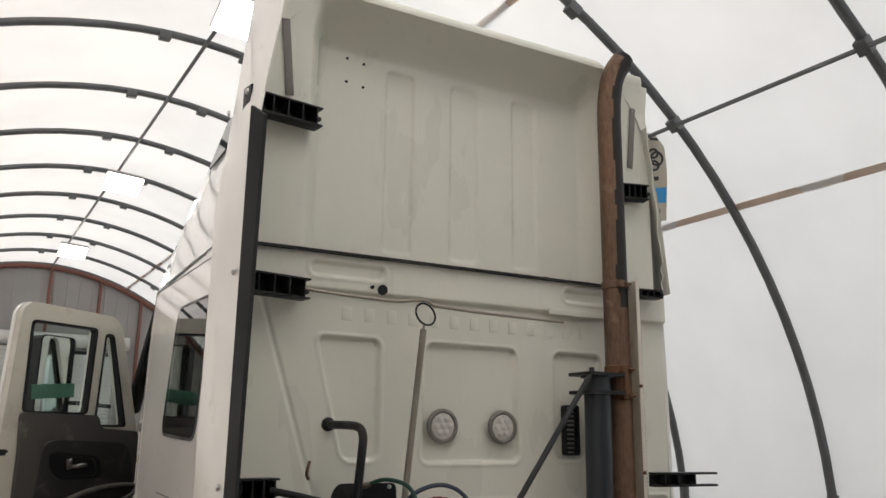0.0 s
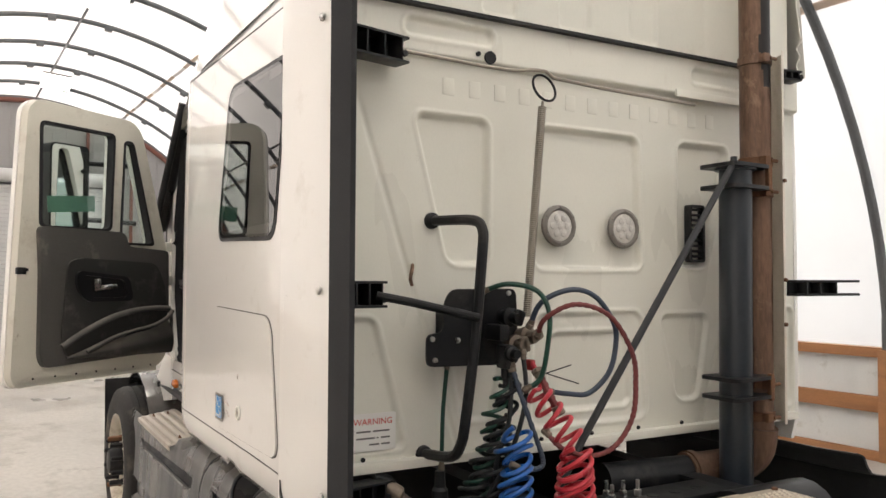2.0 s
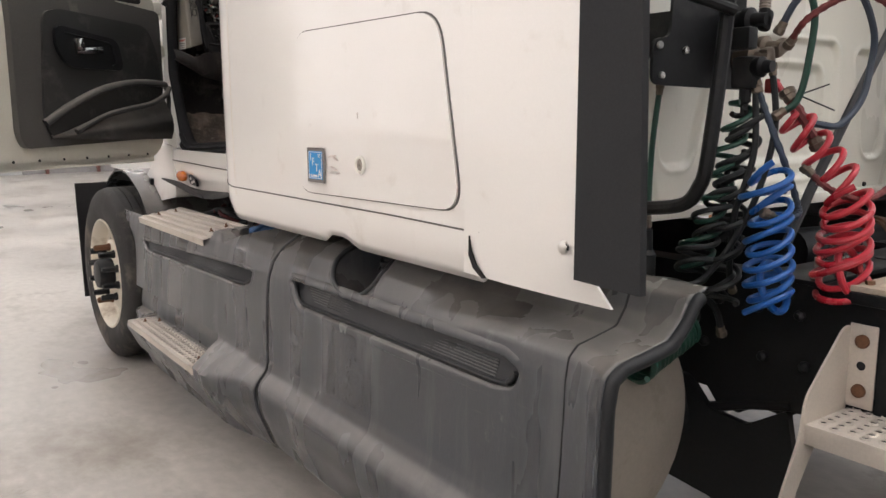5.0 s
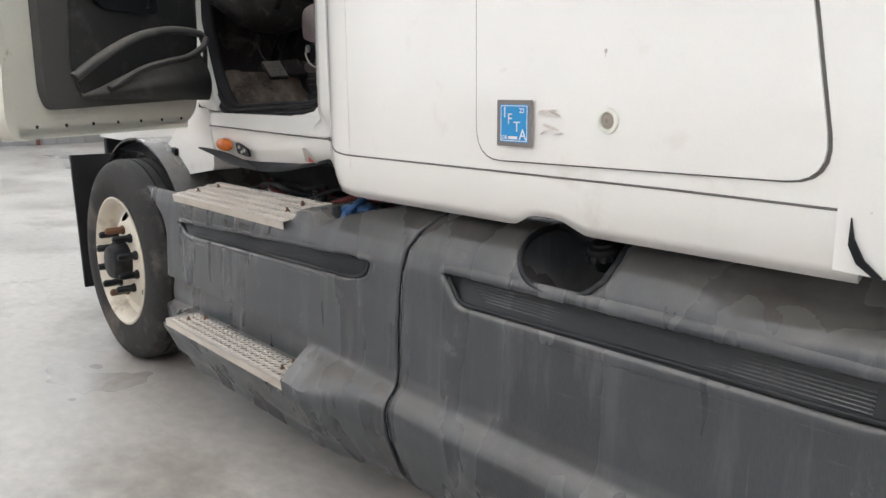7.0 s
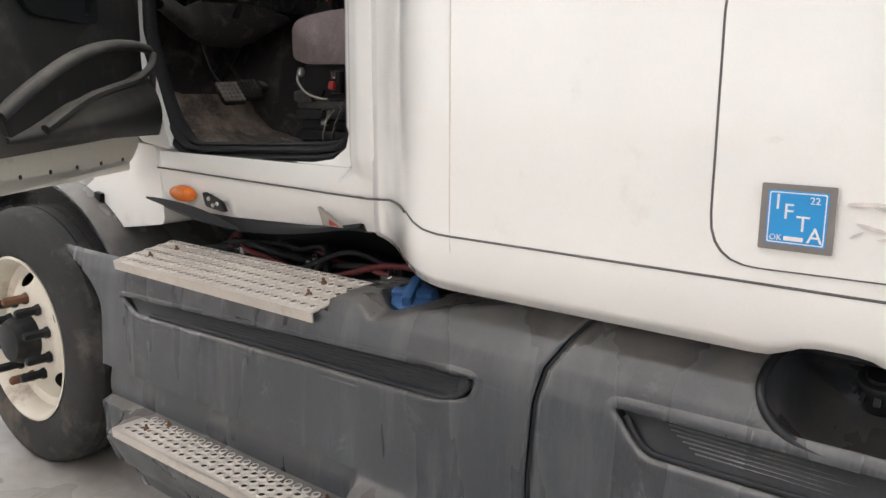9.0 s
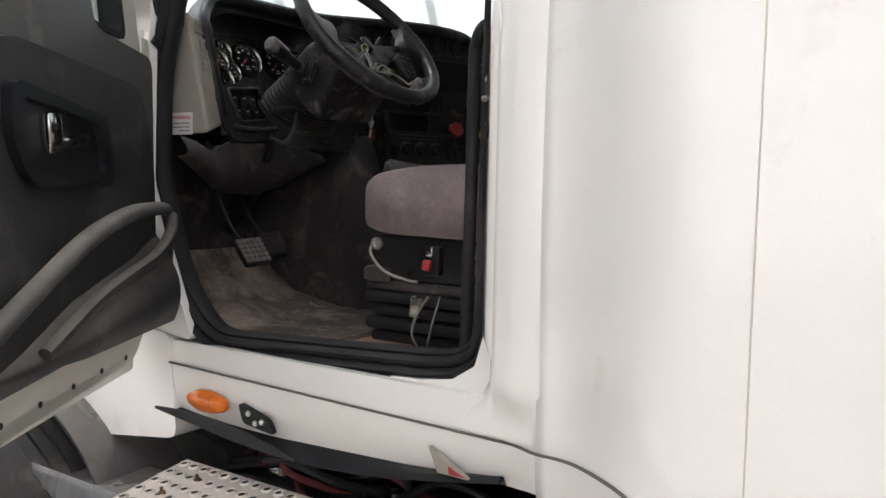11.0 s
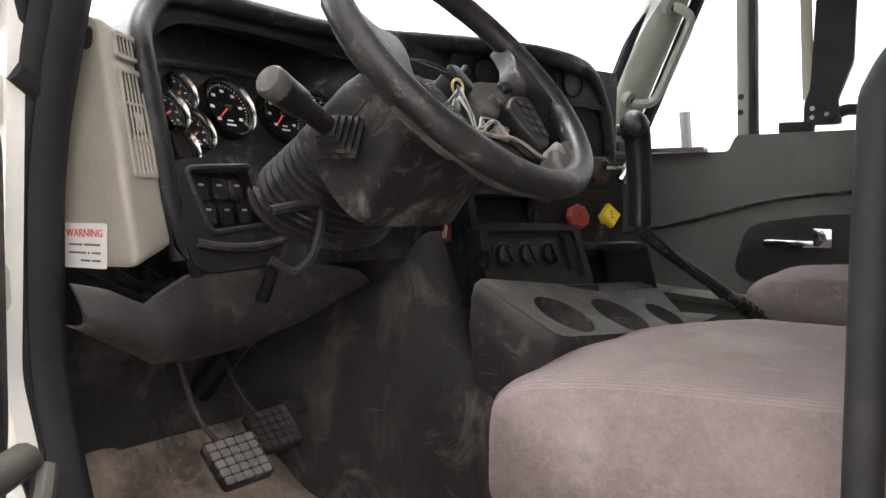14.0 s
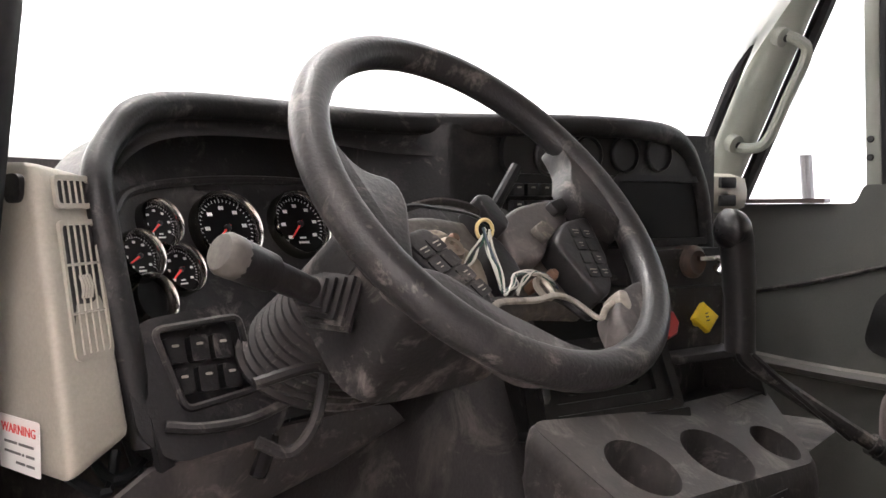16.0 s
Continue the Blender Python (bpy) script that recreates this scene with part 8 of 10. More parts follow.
part("knob_panel", bm, DASH_DUSTY, dash)
bm = B()
box(bm, on_right(0.162, 1.622, 0.062), (0.165, 0.13, 0.014), 0.005, (0, 0, deg))
part("small_shelf", bm, DASH, dash)
# ignition ring with key
bm = B()
c = Vector((0.140, 2.477, 1.773))
lathe(bm, [(0.028, -0.03), (0.028, 0.0), (0.02, 0.008), (0.012, 0.004), (0, 0.004)], turned_to(c), 20)
part("ignition", bm, RUST, dash, "worn ignition switch")
bm = B()
box(bm, c + Vector((0.02, -0.02, 0.006)), (0.05, 0.01, 0.008), 0.002, (0, 0, -30))
box(bm, c + Vector((0.045, -0.035, 0.0)), (0.02, 0.02, 0.05), 0.005, (20, 30, 0))
part("key_tab", bm, STEEL, dash)
# air brake knobs
for c, mm, sq, nm in ((Vector((0.045, 2.490, 1.676)), RED_PLASTIC, 8, "red_knob"), (Vector((0.134, 2.462, 1.679)), YELLOW, 4, "yellow_knob")):
    m = Matrix.Translation(c) @ Euler((radians(72), 0, radians(deg - 10))).to_matrix().to_4x4()
    bm = B()
    lathe(bm, [(0.010, -0.05), (0.011, -0.01), (0.016, 0.0)], m, 12)
    lathe(bm, [(0.022, 0.0), (0.0255, 0.004), (0.0255, 0.014), (0.022, 0.018), (0, 0.018)], m, sq)
    kn = part(nm, bm, mm, dash, "yellow square air brake knob" if sq == 4 else "red eight-sided air brake knob", angle=30)
    bm = B()
    for k in range(3):
        box(bm, m @ Vector((0, -0.006 + k * 0.006, 0.0186)), (0.014, 0.001, 0.002), 0, (0, 0, 0))
    part("knob_text_bar", bm, INK, dash)
# heater and radio block standing out: radio opening above, framed heater panel below
hb = Matrix.Translation((-0.078, 2.530, 1.606)) @ Euler((radians(-14), 0, radians(deg))).to_matrix().to_4x4()
def hv(u, v, w):
    return hb @ Vector((u, -w, v))
bm = B()
prism(bm, rrect(-0.138, -0.075, 0.120, 0.125, 0.012, 3), hv, -0.07, -0.012)
part("heater_block", bm, DASH, dash)
bm = B()
ringed(bm, rrect(-0.138, 0.052, 0.118, 0.122, 0.010, 3), rrect(-0.120, 0.060, 0.104, 0.113, 0.004, 3), hv, -0.012, 0.014)
part("radio_bezel", bm, DASH, dash)
bm = B()
prism(bm, rrect(-0.120, 0.060, 0.104, 0.113, 0.004, 2), hv, -0.012, -0.008)
part("radio_slot", bm, GAUGE, dash)
bm = B()
outer, mid, inner = soft_poly([(-0.136, -0.058), (0.142, -0.064), (0.122, 0.052), (-0.134, 0.052)], 0.012, 3), soft_poly([(-0.122, -0.046), (0.122, -0.050), (0.106, 0.042), (-0.121, 0.042)], 0.010, 3), soft_poly([(-0.108, -0.030), (0.096, -0.032), (0.086, 0.034), (-0.108, 0.034)], 0.006, 3)
ringed(bm, outer, mid, hv, -0.012, 0.030)
ringed(bm, mid, inner, hv, -0.012, 0.021)
part("heater_frame", bm, DARK_IN, dash)
bm = B()
prism(bm, soft_poly([(-0.140, -0.078), (0.146, -0.084), (0.148, -0.066), (-0.138, -0.060)], 0.005, 2), hv, -0.06, 0.034)
part("heater_ledge", bm, DARK_IN, dash)
bm = B()
prism(bm, inner, hv, -0.012, 0.012)
part("heater_panel", bm, DARK_IN, dash)
for i in range(3):
    bm = B()
    lathe(bm, [(0.021, 0.0), (0.020, 0.010), (0.0165, 0.014), (0, 0.014)], hb @ pose(-0.068 + i * 0.058, -0.012, 0.0, 90, 0, 0), 24)
    prism(bm, rrect(-0.0035, -0.016, 0.0035, 0.016, 0.003, 2), lambda u, v, w: hv(-0.068 + i * 0.058 + u * 0.9 - v * 0.4, u * 0.4 + v * 0.9, w), 0.024, 0.031)
    part("heater_knob", bm, DARK_IN, dash)
    bm = B()
    tube(bm, [hv(-0.068 + i * 0.058 + 0.0245 * math.cos(a), 0.0245 * math.sin(a), 0.0122) for a in [radians(200 - 22 * q) for q in range(11)]], 0.0007, 5)
    part("knob_scale", bm, TRIM_GREY, dash)

# vent pod at the door post
pod = new("vent_pod")
pod.parent = truck
tagged(pod, "grey plastic vent pod beside the dash")
POD_LOW = [(-0.755, 2.93), (-0.766, 2.652), (-0.841, 2.617), (-0.853, 2.75), (-0.870, 2.93)]
POD_TOP = [(-0.755, 2.93), (-0.768, 2.728), (-0.838, 2.692), (-0.860, 2.77), (-0.880, 2.93)]


def pod_at(s, z, w):
    """A point of the pod's vent side: s from its outer ridge to the dash, z up, w off the face."""
    t = (z - 1.617) / 0.295
    a = Vector((lerp(-0.841, -0.838, t), lerp(2.617, 2.692, t), z))
    b = Vector((lerp(-0.766, -0.768, t), lerp(2.652, 2.728, t), z))
    return a.lerp(b, s) + Vector((0.42, -0.88, 0.22)) * w


bm = B()
cols = []
for t, k in ((0.0, 0.955), (0.012, 0.985), (0.035, 1.0), (0.2, 1.0), (0.4, 1.0), (0.6, 1.0), (0.8, 1.0), (0.955, 1.0), (0.985, 0.985), (1.0, 0.955)):
    ring = soft_poly([(lerp(a[0], b[0], t), lerp(a[1], b[1], t)) for a, b in zip(POD_LOW, POD_TOP)], 0.013, 5)
    cx, cy = -0.815, 2.80
    cols.append([bm.verts.new((cx + (x - cx) * k, cy + (y - cy) * k, 1.617 + 0.295 * t + 0.025 * (1 - t) * max(0, (x + 0.849) / 0.085) - 0.012 * t * max(0, (x + 0.85) / 0.08))) for x, y in ring])
for j in range(len(cols) - 1):
    for k in range(len(cols[0])):
        i = (k + 1) % len(cols[0])
        bm.faces.new((cols[j][k], cols[j][i], cols[j + 1][i], cols[j + 1][k]))
bm.faces.new(cols[0][::-1]), bm.faces.new(cols[-1])
part("housing", bm, TRIM_GREY, pod, angle=60)
def grille(s0, z0, s1, z1, bars, cross):
    pl = lambda u, v, w: pod_at(u / 0.083, v, w)
    x0, x1 = s0 * 0.083, s1 * 0.083
    bm = B()
    ringed(bm, rrect(x0, z0, x1, z1, 0.006, 3), rrect(x0 + 0.004, z0 + 0.005, x1 - 0.004, z1 - 0.005, 0.004, 3), pl, -0.004, 0.0035)
    part("grille_frame", bm, TRIM_GREY, pod)
    bm = B()
    prism(bm, rrect(x0 + 0.002, z0 + 0.003, x1 - 0.002, z1 - 0.003, 0.004, 3), pl, -0.004, 0.0008)
    part("grille_dark", bm, DARK_IN, pod)
    for i in range(bars):
        u = lerp(x0 + 0.004, x1 - 0.004, (i + 1) / (bars + 1))
        bm = B()
        tube(bm, [pl(u, z0 + 0.003, 0.002), pl(u, z1 - 0.003, 0.002)], 0.0013, 5)
        part("slat", bm, TRIM_GREY, pod)
    for zc in cross:
        bm = B()
        tube(bm, [pl(x0 + 0.003, zc, 0.0018), pl(x1 - 0.003, zc, 0.0018)], 0.0016, 5)
        part("cross_bar", bm, TRIM_GREY, pod)
grille(0.28, 1.866, 0.93, 1.899, 4, ())
grille(0.27, 1.722, 0.93, 1.855, 4, (1.766, 1.812))
bm = B()
for k in range(4):
    u = 0.54 + 0.05 * k
    tube(bm, [pod_at(u, 1.779, 0.001), pod_at(u, 1.790, 0.0045), pod_at(u, 1.801, 0.001)], 0.0019, 5)
part("vent_wheel", bm, TRIM_GREY, pod)
bm = B()
prism(bm, rrect(2.700, 1.872, 2.722, 1.900, 0.008, 3), lambda u, v, w: Vector((-0.843 - 0.28 * (u - 2.70) + w, u, v)), -0.0035, 0.004)
part("screw_pocket", bm, DASH_DUSTY, pod)
warning_sticker(Matrix.Translation((-0.8495, 2.702, 1.642)) @ Euler((radians(90), 0, radians(-83.5))).to_matrix().to_4x4() @ Matrix.Translation((0, 0, 0.003)), 0.074, 0.053)
bm = B()
box(bm, (0.88, 2.78, 1.90), (0.16, 0.16, 0.10), 0.04, (0, 0, -20))
pp = part("far_vent_pod", bm, TRIM_GREY, dash, "pale far vent pod")
for i in range(2):
    bm = B()
    box(bm, (0.835, 2.705, 1.925 - i * 0.045), (0.05, 0.012, 0.028), 0.004, (0, 0, -25))
    part("far_vent", bm, DARK_IN, dash)
bm = B()
prism(bm, soft_poly([(0.33, 1.56), (0.96, 1.56), (0.98, 1.88), (0.33, 1.86)], 0.04, 4), XZ(2.80), 0.0, 0.25)
part("far_dash", bm, DASH, dash)

# torn knee cover under the dash
bm = B()
TOPK = [(0, -0.925, 2.61, 1.606), (0.12, -0.880, 2.612, 1.596), (0.24, -0.828, 2.62, 1.574), (0.29, -0.80, 2.635, 1.583), (0.38, -0.748, 2.65, 1.601), (0.6, -0.598, 2.66, 1.61), (0.8, -0.46, 2.68, 1.60), (1.0, -0.355, 2.70, 1.585)]
BOTK = [(0, -0.918, 2.63, 1.560), (0.12, -0.865, 2.65, 1.535), (0.24, -0.805, 2.68, 1.508), (0.32, -0.765, 2.70, 1.488), (0.45, -0.66, 2.76, 1.470), (0.62, -0.523, 2.80, 1.465), (0.8, -0.435, 2.79, 1.490), (1.0, -0.335, 2.73, 1.575)]
def knee(u, v):
    a, b = Vector(along(TOPK, u)), Vector(along(BOTK, u))
    p = a.lerp(b, v)
    return p + Vector((0, -0.03 * math.sin(math.pi * v), -0.015 * math.sin(math.pi * v)))
sheet(bm, knee, 50, 12, (0.0, 0.006, 0.002))
kn = part("knee_cover", bm, CONSOLE, truck, "torn dusty grey knee cover hanging under the dash", angle=60)
bm = B()
box(bm, (-0.60, 2.665, 1.580), (0.022, 0.012, 0.055), 0.01, (0, 24, 0))
part("slot", bm, DARK_IN, kn)
# steering column
CEN, NRM = Vector((-0.51, 2.396, 1.878)), Vector((-0.0265, -0.7588, 0.6508))
AX, BX = Vector((0.99939, -0.0349, 0)), Vector((0.0227, 0.6504, 0.7593))
WM = Matrix((AX, BX, NRM)).transposed().to_4x4()
WM.translation = CEN
column = new("steering_column")
column.parent = truck
tagged(column, "dusty black steering column with ribbed boot and stalk")
bm = B()
def shroud(u, v):
    d = -lerp(0.066, 0.20, v)
    a = 2 * math.pi * u
    c, q = math.cos(a), math.sin(a)
    k = lerp(0.93, 1.0, min(1, v * 4))
    w = 0.124 * k
    h = (lerp(0.050, 0.066, v) if q > 0 else lerp(0.080, 0.108, v)) * k
    return WM @ Vector((math.copysign(abs(c) ** 0.42, c) * w, math.copysign(abs(q) ** 0.36, q) * h, d))
sheet(bm, shroud, 72, 12)
vs = [bm.verts.new(shroud(i / 72, 0.0)) for i in range(72)]
bm.faces.new(vs)
part("shroud", bm, SHROUD, column, "dusty angular plastic column shroud", angle=45)
bm = B()
tube(bm, [WM @ Vector((math.copysign(abs(math.cos(a)) ** 0.42, math.cos(a)) * 0.1245, -0.006, d)) for a, d in ((math.pi, -0.075), (math.pi, -0.12), (math.pi, -0.195))], 0.0016, 5)
part("shroud_joint", bm, DARK_IN, column)
bm = B()
rings = []
for k in range(11):
    for f, dd in ((1.0, 0.0), (1.0, 0.004), (0.90, 0.007), (0.90, 0.0095)):
        d = -0.185 - k * 0.0125 - dd
        rings.append([bm.verts.new(WM @ Vector((f * lerp(0.118, 0.140, k / 10) * math.cos(2 * math.pi * i / 40), 0.022 + f * lerp(0.070, 0.082, k / 10) * math.sin(2 * math.pi * i / 40), d))) for i in range(40)])
for A, C in zip(rings, rings[1:]):
    for i in range(40):
        bm.faces.new((A[i], A[(i + 1) % 40], C[(i + 1) % 40], C[i]))
part("ribbed_boot", bm, SHROUD, column, "ribbed rubber column boot")
bm = B()
tube(bm, [(-0.49, 2.72, 1.60), (-0.46, 2.98, 1.36)], 0.025, 10)
part("shaft", bm, DARK_IN, column)
base, knob = Vector((-0.630, 2.490, 1.772)), Vector((-0.766, 2.484, 1.828))
dirv = (knob - base).normalized()
bm = B()
prof = []
m = Matrix.Translation(base + dirv * 0.008) @ dirv.to_track_quat("Z", "Y").to_matrix().to_4x4()
for k in range(5):
    prof += [(0.040 - k * 0.005, k * 0.008), (0.040 - k * 0.005, k * 0.008 + 0.004), (0.033 - k * 0.005, k * 0.008 + 0.006)]
lathe(bm, prof, m @ pose(0, 0, 0, 0, 0, 45), 4, cap=False)
part("stalk_boot", bm, DASH_DUSTY, column)
bm = B()
tube(bm, [base, base.lerp(knob, 0.3), base.lerp(knob, 0.62), base.lerp(knob, 0.66), base.lerp(knob, 0.93)], [0.010, 0.013, 0.014, 0.018, 0.019], 14)
part("stalk", bm, DARK_IN, column)
bm = B()
m = Matrix.Translation(base.lerp(knob, 0.90)) @ dirv.to_track_quat("Z", "Y").to_matrix().to_4x4()
lathe(bm, [(0.0185, 0.0), (0.0195, 0.004), (0.0195, 0.016), (0.016, 0.021), (0, 0.0225)], m, 20)
part("stalk_knob", bm, KNOB_GREY, column, "grey worn stalk knob")

# steering wheel: rim, spokes, stripped hub with wires
sw = new("steering_wheel")
sw.parent = truck
tagged(sw, "worn black steering wheel with stripped hub and bare wires")
RR = 0.2065
bm = B()
tube(bm, [WM @ Vector((RR * math.cos(a), RR * math.sin(a), 0)) for a in [2 * math.pi * i / 64 for i in range(64)]], 0.0183, 16, closed=True)
part("rim", bm, WORN, sw, angle=80)
def web(nm, poly, d0, d1, m, r=0.012, label="", edge=0.006):
    """A flat piece of the wheel with softened edges."""
    bm = B()
    pts = soft_poly(poly, r, 4)
    cu, cv = sum(p[0] for p in pts) / len(pts), sum(p[1] for p in pts) / len(pts)
    lay = [(1.0, d0), (1.0, d1 - edge), (0.985, d1 - edge * 0.55), (0.955, d1 - edge * 0.22), (0.90, d1 - edge * 0.05), (0.82, d1)]
    A = [[bm.verts.new(WM @ Vector((cu + (u - cu) * k, cv + (v - cv) * k, d))) for u, v in pts] for k, d in lay]
    for p, q in zip(A, A[1:]):
        for i in range(len(pts)):
            j = (i + 1) % len(pts)
            bm.faces.new((p[i], p[j], q[j], q[i]))
    bm.faces.new(A[0][::-1]), bm.faces.new(A[-1])
    return part(nm, bm, m, sw, label, angle=72)


web("spoke", [(-0.186, 0.098), (-0.182, 0.050), (-0.168, 0.022), (-0.132, 0.012), (-0.136, -0.020), (-0.150, -0.045), (-0.170, -0.085), (-0.192, -0.078), (-0.206, 0.0)], -0.026, 0.008, WORN, 0.03, edge=0.016)
web("spoke", [(0.180, 0.098), (0.172, 0.050), (0.142, 0.022), (0.140, -0.012), (0.165, -0.026), (0.196, -0.060), (0.206, 0.0)], -0.026, 0.006, WORN, 0.03, edge=0.016)
web("spoke", [(0.098, -0.132), (0.062, -0.150), (0.052, -0.186), (0.040, -0.212), (0.100, -0.194), (0.155, -0.150), (0.162, -0.118), (0.125, -0.122)], -0.026, 0.004, WORN_PALE, 0.02, edge=0.014)
web("spoke", [(-0.196, -0.080), (-0.150, -0.075), (-0.102, -0.128), (-0.070, -0.150), (-0.030, -0.182), (0.02, -0.202), (0.02, -0.214), (-0.100, -0.192)], -0.026, 0.003, WORN_PALE, 0.02, edge=0.014)
web("hub_plate", [(-0.125, 0.006), (-0.06, 0.012), (0.0, 0.0), (0.043, -0.004), (0.146, 0.020), (0.155, -0.02), (0.105, -0.125), (0.02, -0.112), (-0.03, -0.114), (-0.075, -0.116), (-0.09, -0.100), (-0.130, -0.03)], -0.062, -0.042, HUB_DIRTY, 0.015, "dirty grey-brown stripped hub")
web("hub_backing", [(-0.104, -0.014), (-0.060, -0.010), (-0.028, -0.055), (-0.048, -0.100), (-0.080, -0.092), (-0.098, -0.060)], -0.043, -0.034, HUB_TAN, 0.012, "tan dirty hub backing")
web("hub_cover", [(0.012, -0.016), (0.060, 0.006), (0.142, 0.019), (0.146, -0.012), (0.108, -0.028), (0.074, -0.045), (0.047, -0.068), (0.004, -0.066)], -0.045, -0.022, HUB_COVER, 0.014, "dusty brown hub cover", edge=0.010)
web("cover_clip", [(0.108, 0.004), (0.142, 0.012), (0.140, -0.006), (0.112, -0.012)], -0.024, -0.013, DARK_IN, 0.005)
web("cover_clip", [(0.052, -0.030), (0.078, -0.020), (0.088, -0.036), (0.060, -0.050)], -0.024, -0.014, HUB_DIRTY, 0.006)
web("hub_boss", [(-0.017, -0.028), (-0.002, -0.036), (0.002, -0.066), (-0.002, -0.092), (-0.033, -0.102), (-0.038, -0.064)], -0.045, -0.022, DARK_IN, 0.008)
web("hub_bracket", [(-0.012, 0.012), (0.008, 0.012), (0.014, -0.026), (0.000, -0.036), (-0.012, -0.016)], -0.045, -0.010, DARK_IN, 0.006)
bm = B()
lathe(bm, [(0.014, -0.034), (0.014, -0.024), (0.011, -0.020), (0.006, -0.020), (0.005, -0.024), (0, -0.024)], WM @ Matrix.Translation((-0.075, -0.045, 0)), 18)
part("contact_ring", bm, BRASS, sw, "tarnished brass horn contact")
for u0, v0 in ((-0.055, -0.028), (-0.062, -0.085), (0.020, -0.090), (0.060, -0.080), (-0.095, -0.075)):
    bm = B()
    lathe(bm, [(0.006, -0.045), (0.006, -0.030), (0.004, -0.027), (0, -0.027)], WM @ Matrix.Translation((u0, v0, 0)), 10)
    part("hub_screw", bm, RUST, sw)
# curved cover edge over the hub, and an eyelet on the bezel
bm = B()
tube(bm, [WM @ Vector(p) for p in curve([(-0.150, -0.034, -0.022), (-0.140, -0.014, -0.018), (-0.118, -0.004, -0.016), (-0.069, 0.006, -0.016), (-0.026, 0.002, -0.018), (-0.006, -0.010, -0.022)], 6)], 0.0042, 8, flat=0.6)
part("hub_brace", bm, DASH_DUSTY, sw)
bm = B()
tube(bm, [WM @ Vector((0.009 + 0.009 * math.cos(a), -0.104 + 0.011 * math.sin(a), -0.018)) for a in [2 * math.pi * i / 14 for i in range(14)]], 0.0034, 6, closed=True)
part("eyelet", bm, DULL_STEEL, sw)
bm = B()
edge_line = curve([(-0.100, -0.134, -0.008), (-0.086, -0.121, -0.008), (-0.068, -0.117, -0.010), (-0.022, -0.119, -0.012), (0.010, -0.117, -0.012), (0.031, -0.126, -0.011), (0.047, -0.151, -0.008), (0.064, -0.144, -0.006), (0.082, -0.139, -0.004)], 5)
tube(bm, [WM @ Vector(p) for p in edge_line], 0.0036, 8, flat=0.7)
tube(bm, [WM @ (Vector(p) + Vector((0.002, 0.009, -0.012))) for p in edge_line[8:-8]], 0.004, 6, mi=1)
part("lower_bezel", bm, [PALE_PLASTIC, DASH_DUSTY], sw, "scratched pale bezel edge")
web("broken_corner", [(0.078, -0.142), (0.092, -0.128), (0.104, -0.132), (0.096, -0.150), (0.084, -0.156)], -0.02, 0.0045, PALE_PLASTIC, 0.004, "pale broken plastic corner")
for nm, poly in (("left", [(-0.142, -0.036), (-0.108, -0.026), (-0.092, -0.070), (-0.078, -0.118), (-0.100, -0.130), (-0.142, -0.066)]), ("right", [(0.066, -0.052), (0.107, -0.026), (0.160, -0.018), (0.140, -0.080), (0.110, -0.120), (0.082, -0.129), (0.074, -0.100)])):
    pad = web("switch_pad", poly, -0.040, -0.010, DASH_DUSTY if nm == "left" else DASH, 0.012, "dusty black steering wheel switch pad")
    cu, cv = (-0.110, -0.078) if nm == "left" else (0.112, -0.070)
    ax, ay = (Vector((0.40, -0.92)), Vector((0.92, 0.30))) if nm == "left" else (Vector((-0.30, -0.95)), Vector((0.95, -0.10)))
    for i in range(4):
        for j in range(2):
            c0 = Vector((cu, cv)) + ax * ((i - 1.5) * 0.0185) + ay * ((j - 0.5) * 0.021)
            def on_pad(u, v, w):
                q = c0 + ay * u + ax * -v
                return WM @ Vector((q.x, q.y, w))
            bm = B()
            prism(bm, rrect(-0.0092, -0.0078, 0.0092, 0.0078, 0.002, 2), on_pad, -0.011, -0.0082)
            part("pad_button", bm, DASH_DUSTY if nm == "left" else DARK_IN, pad)
            if (i + j) % 3 != 2:
                bm = B()
                w0 = (0.0058, 0.0035, 0.005)[(i + 2 * j) % 3]
                prism(bm, rrect(-w0, 0.0008, w0, 0.0020, 0.0004, 1), on_pad, -0.0082, -0.0077)
                prism(bm, rrect(-w0 * 0.6, -0.0032, w0 * 0.7, -0.0022, 0.0004, 1), on_pad, -0.0082, -0.0077)
                part("pad_mark", bm, TRIM_GREY, pad)
WIRES = (WHITE_WIRE, HOSE_GREEN, WHITE_WIRE, HOSE_BLACK, WHITE_WIRE, WHITE_WIRE, HOSE_GREEN, HOSE_DULL_BLUE, WHITE_WIRE, WHITE_WIRE, HOSE_GREEN, WHITE_WIRE)
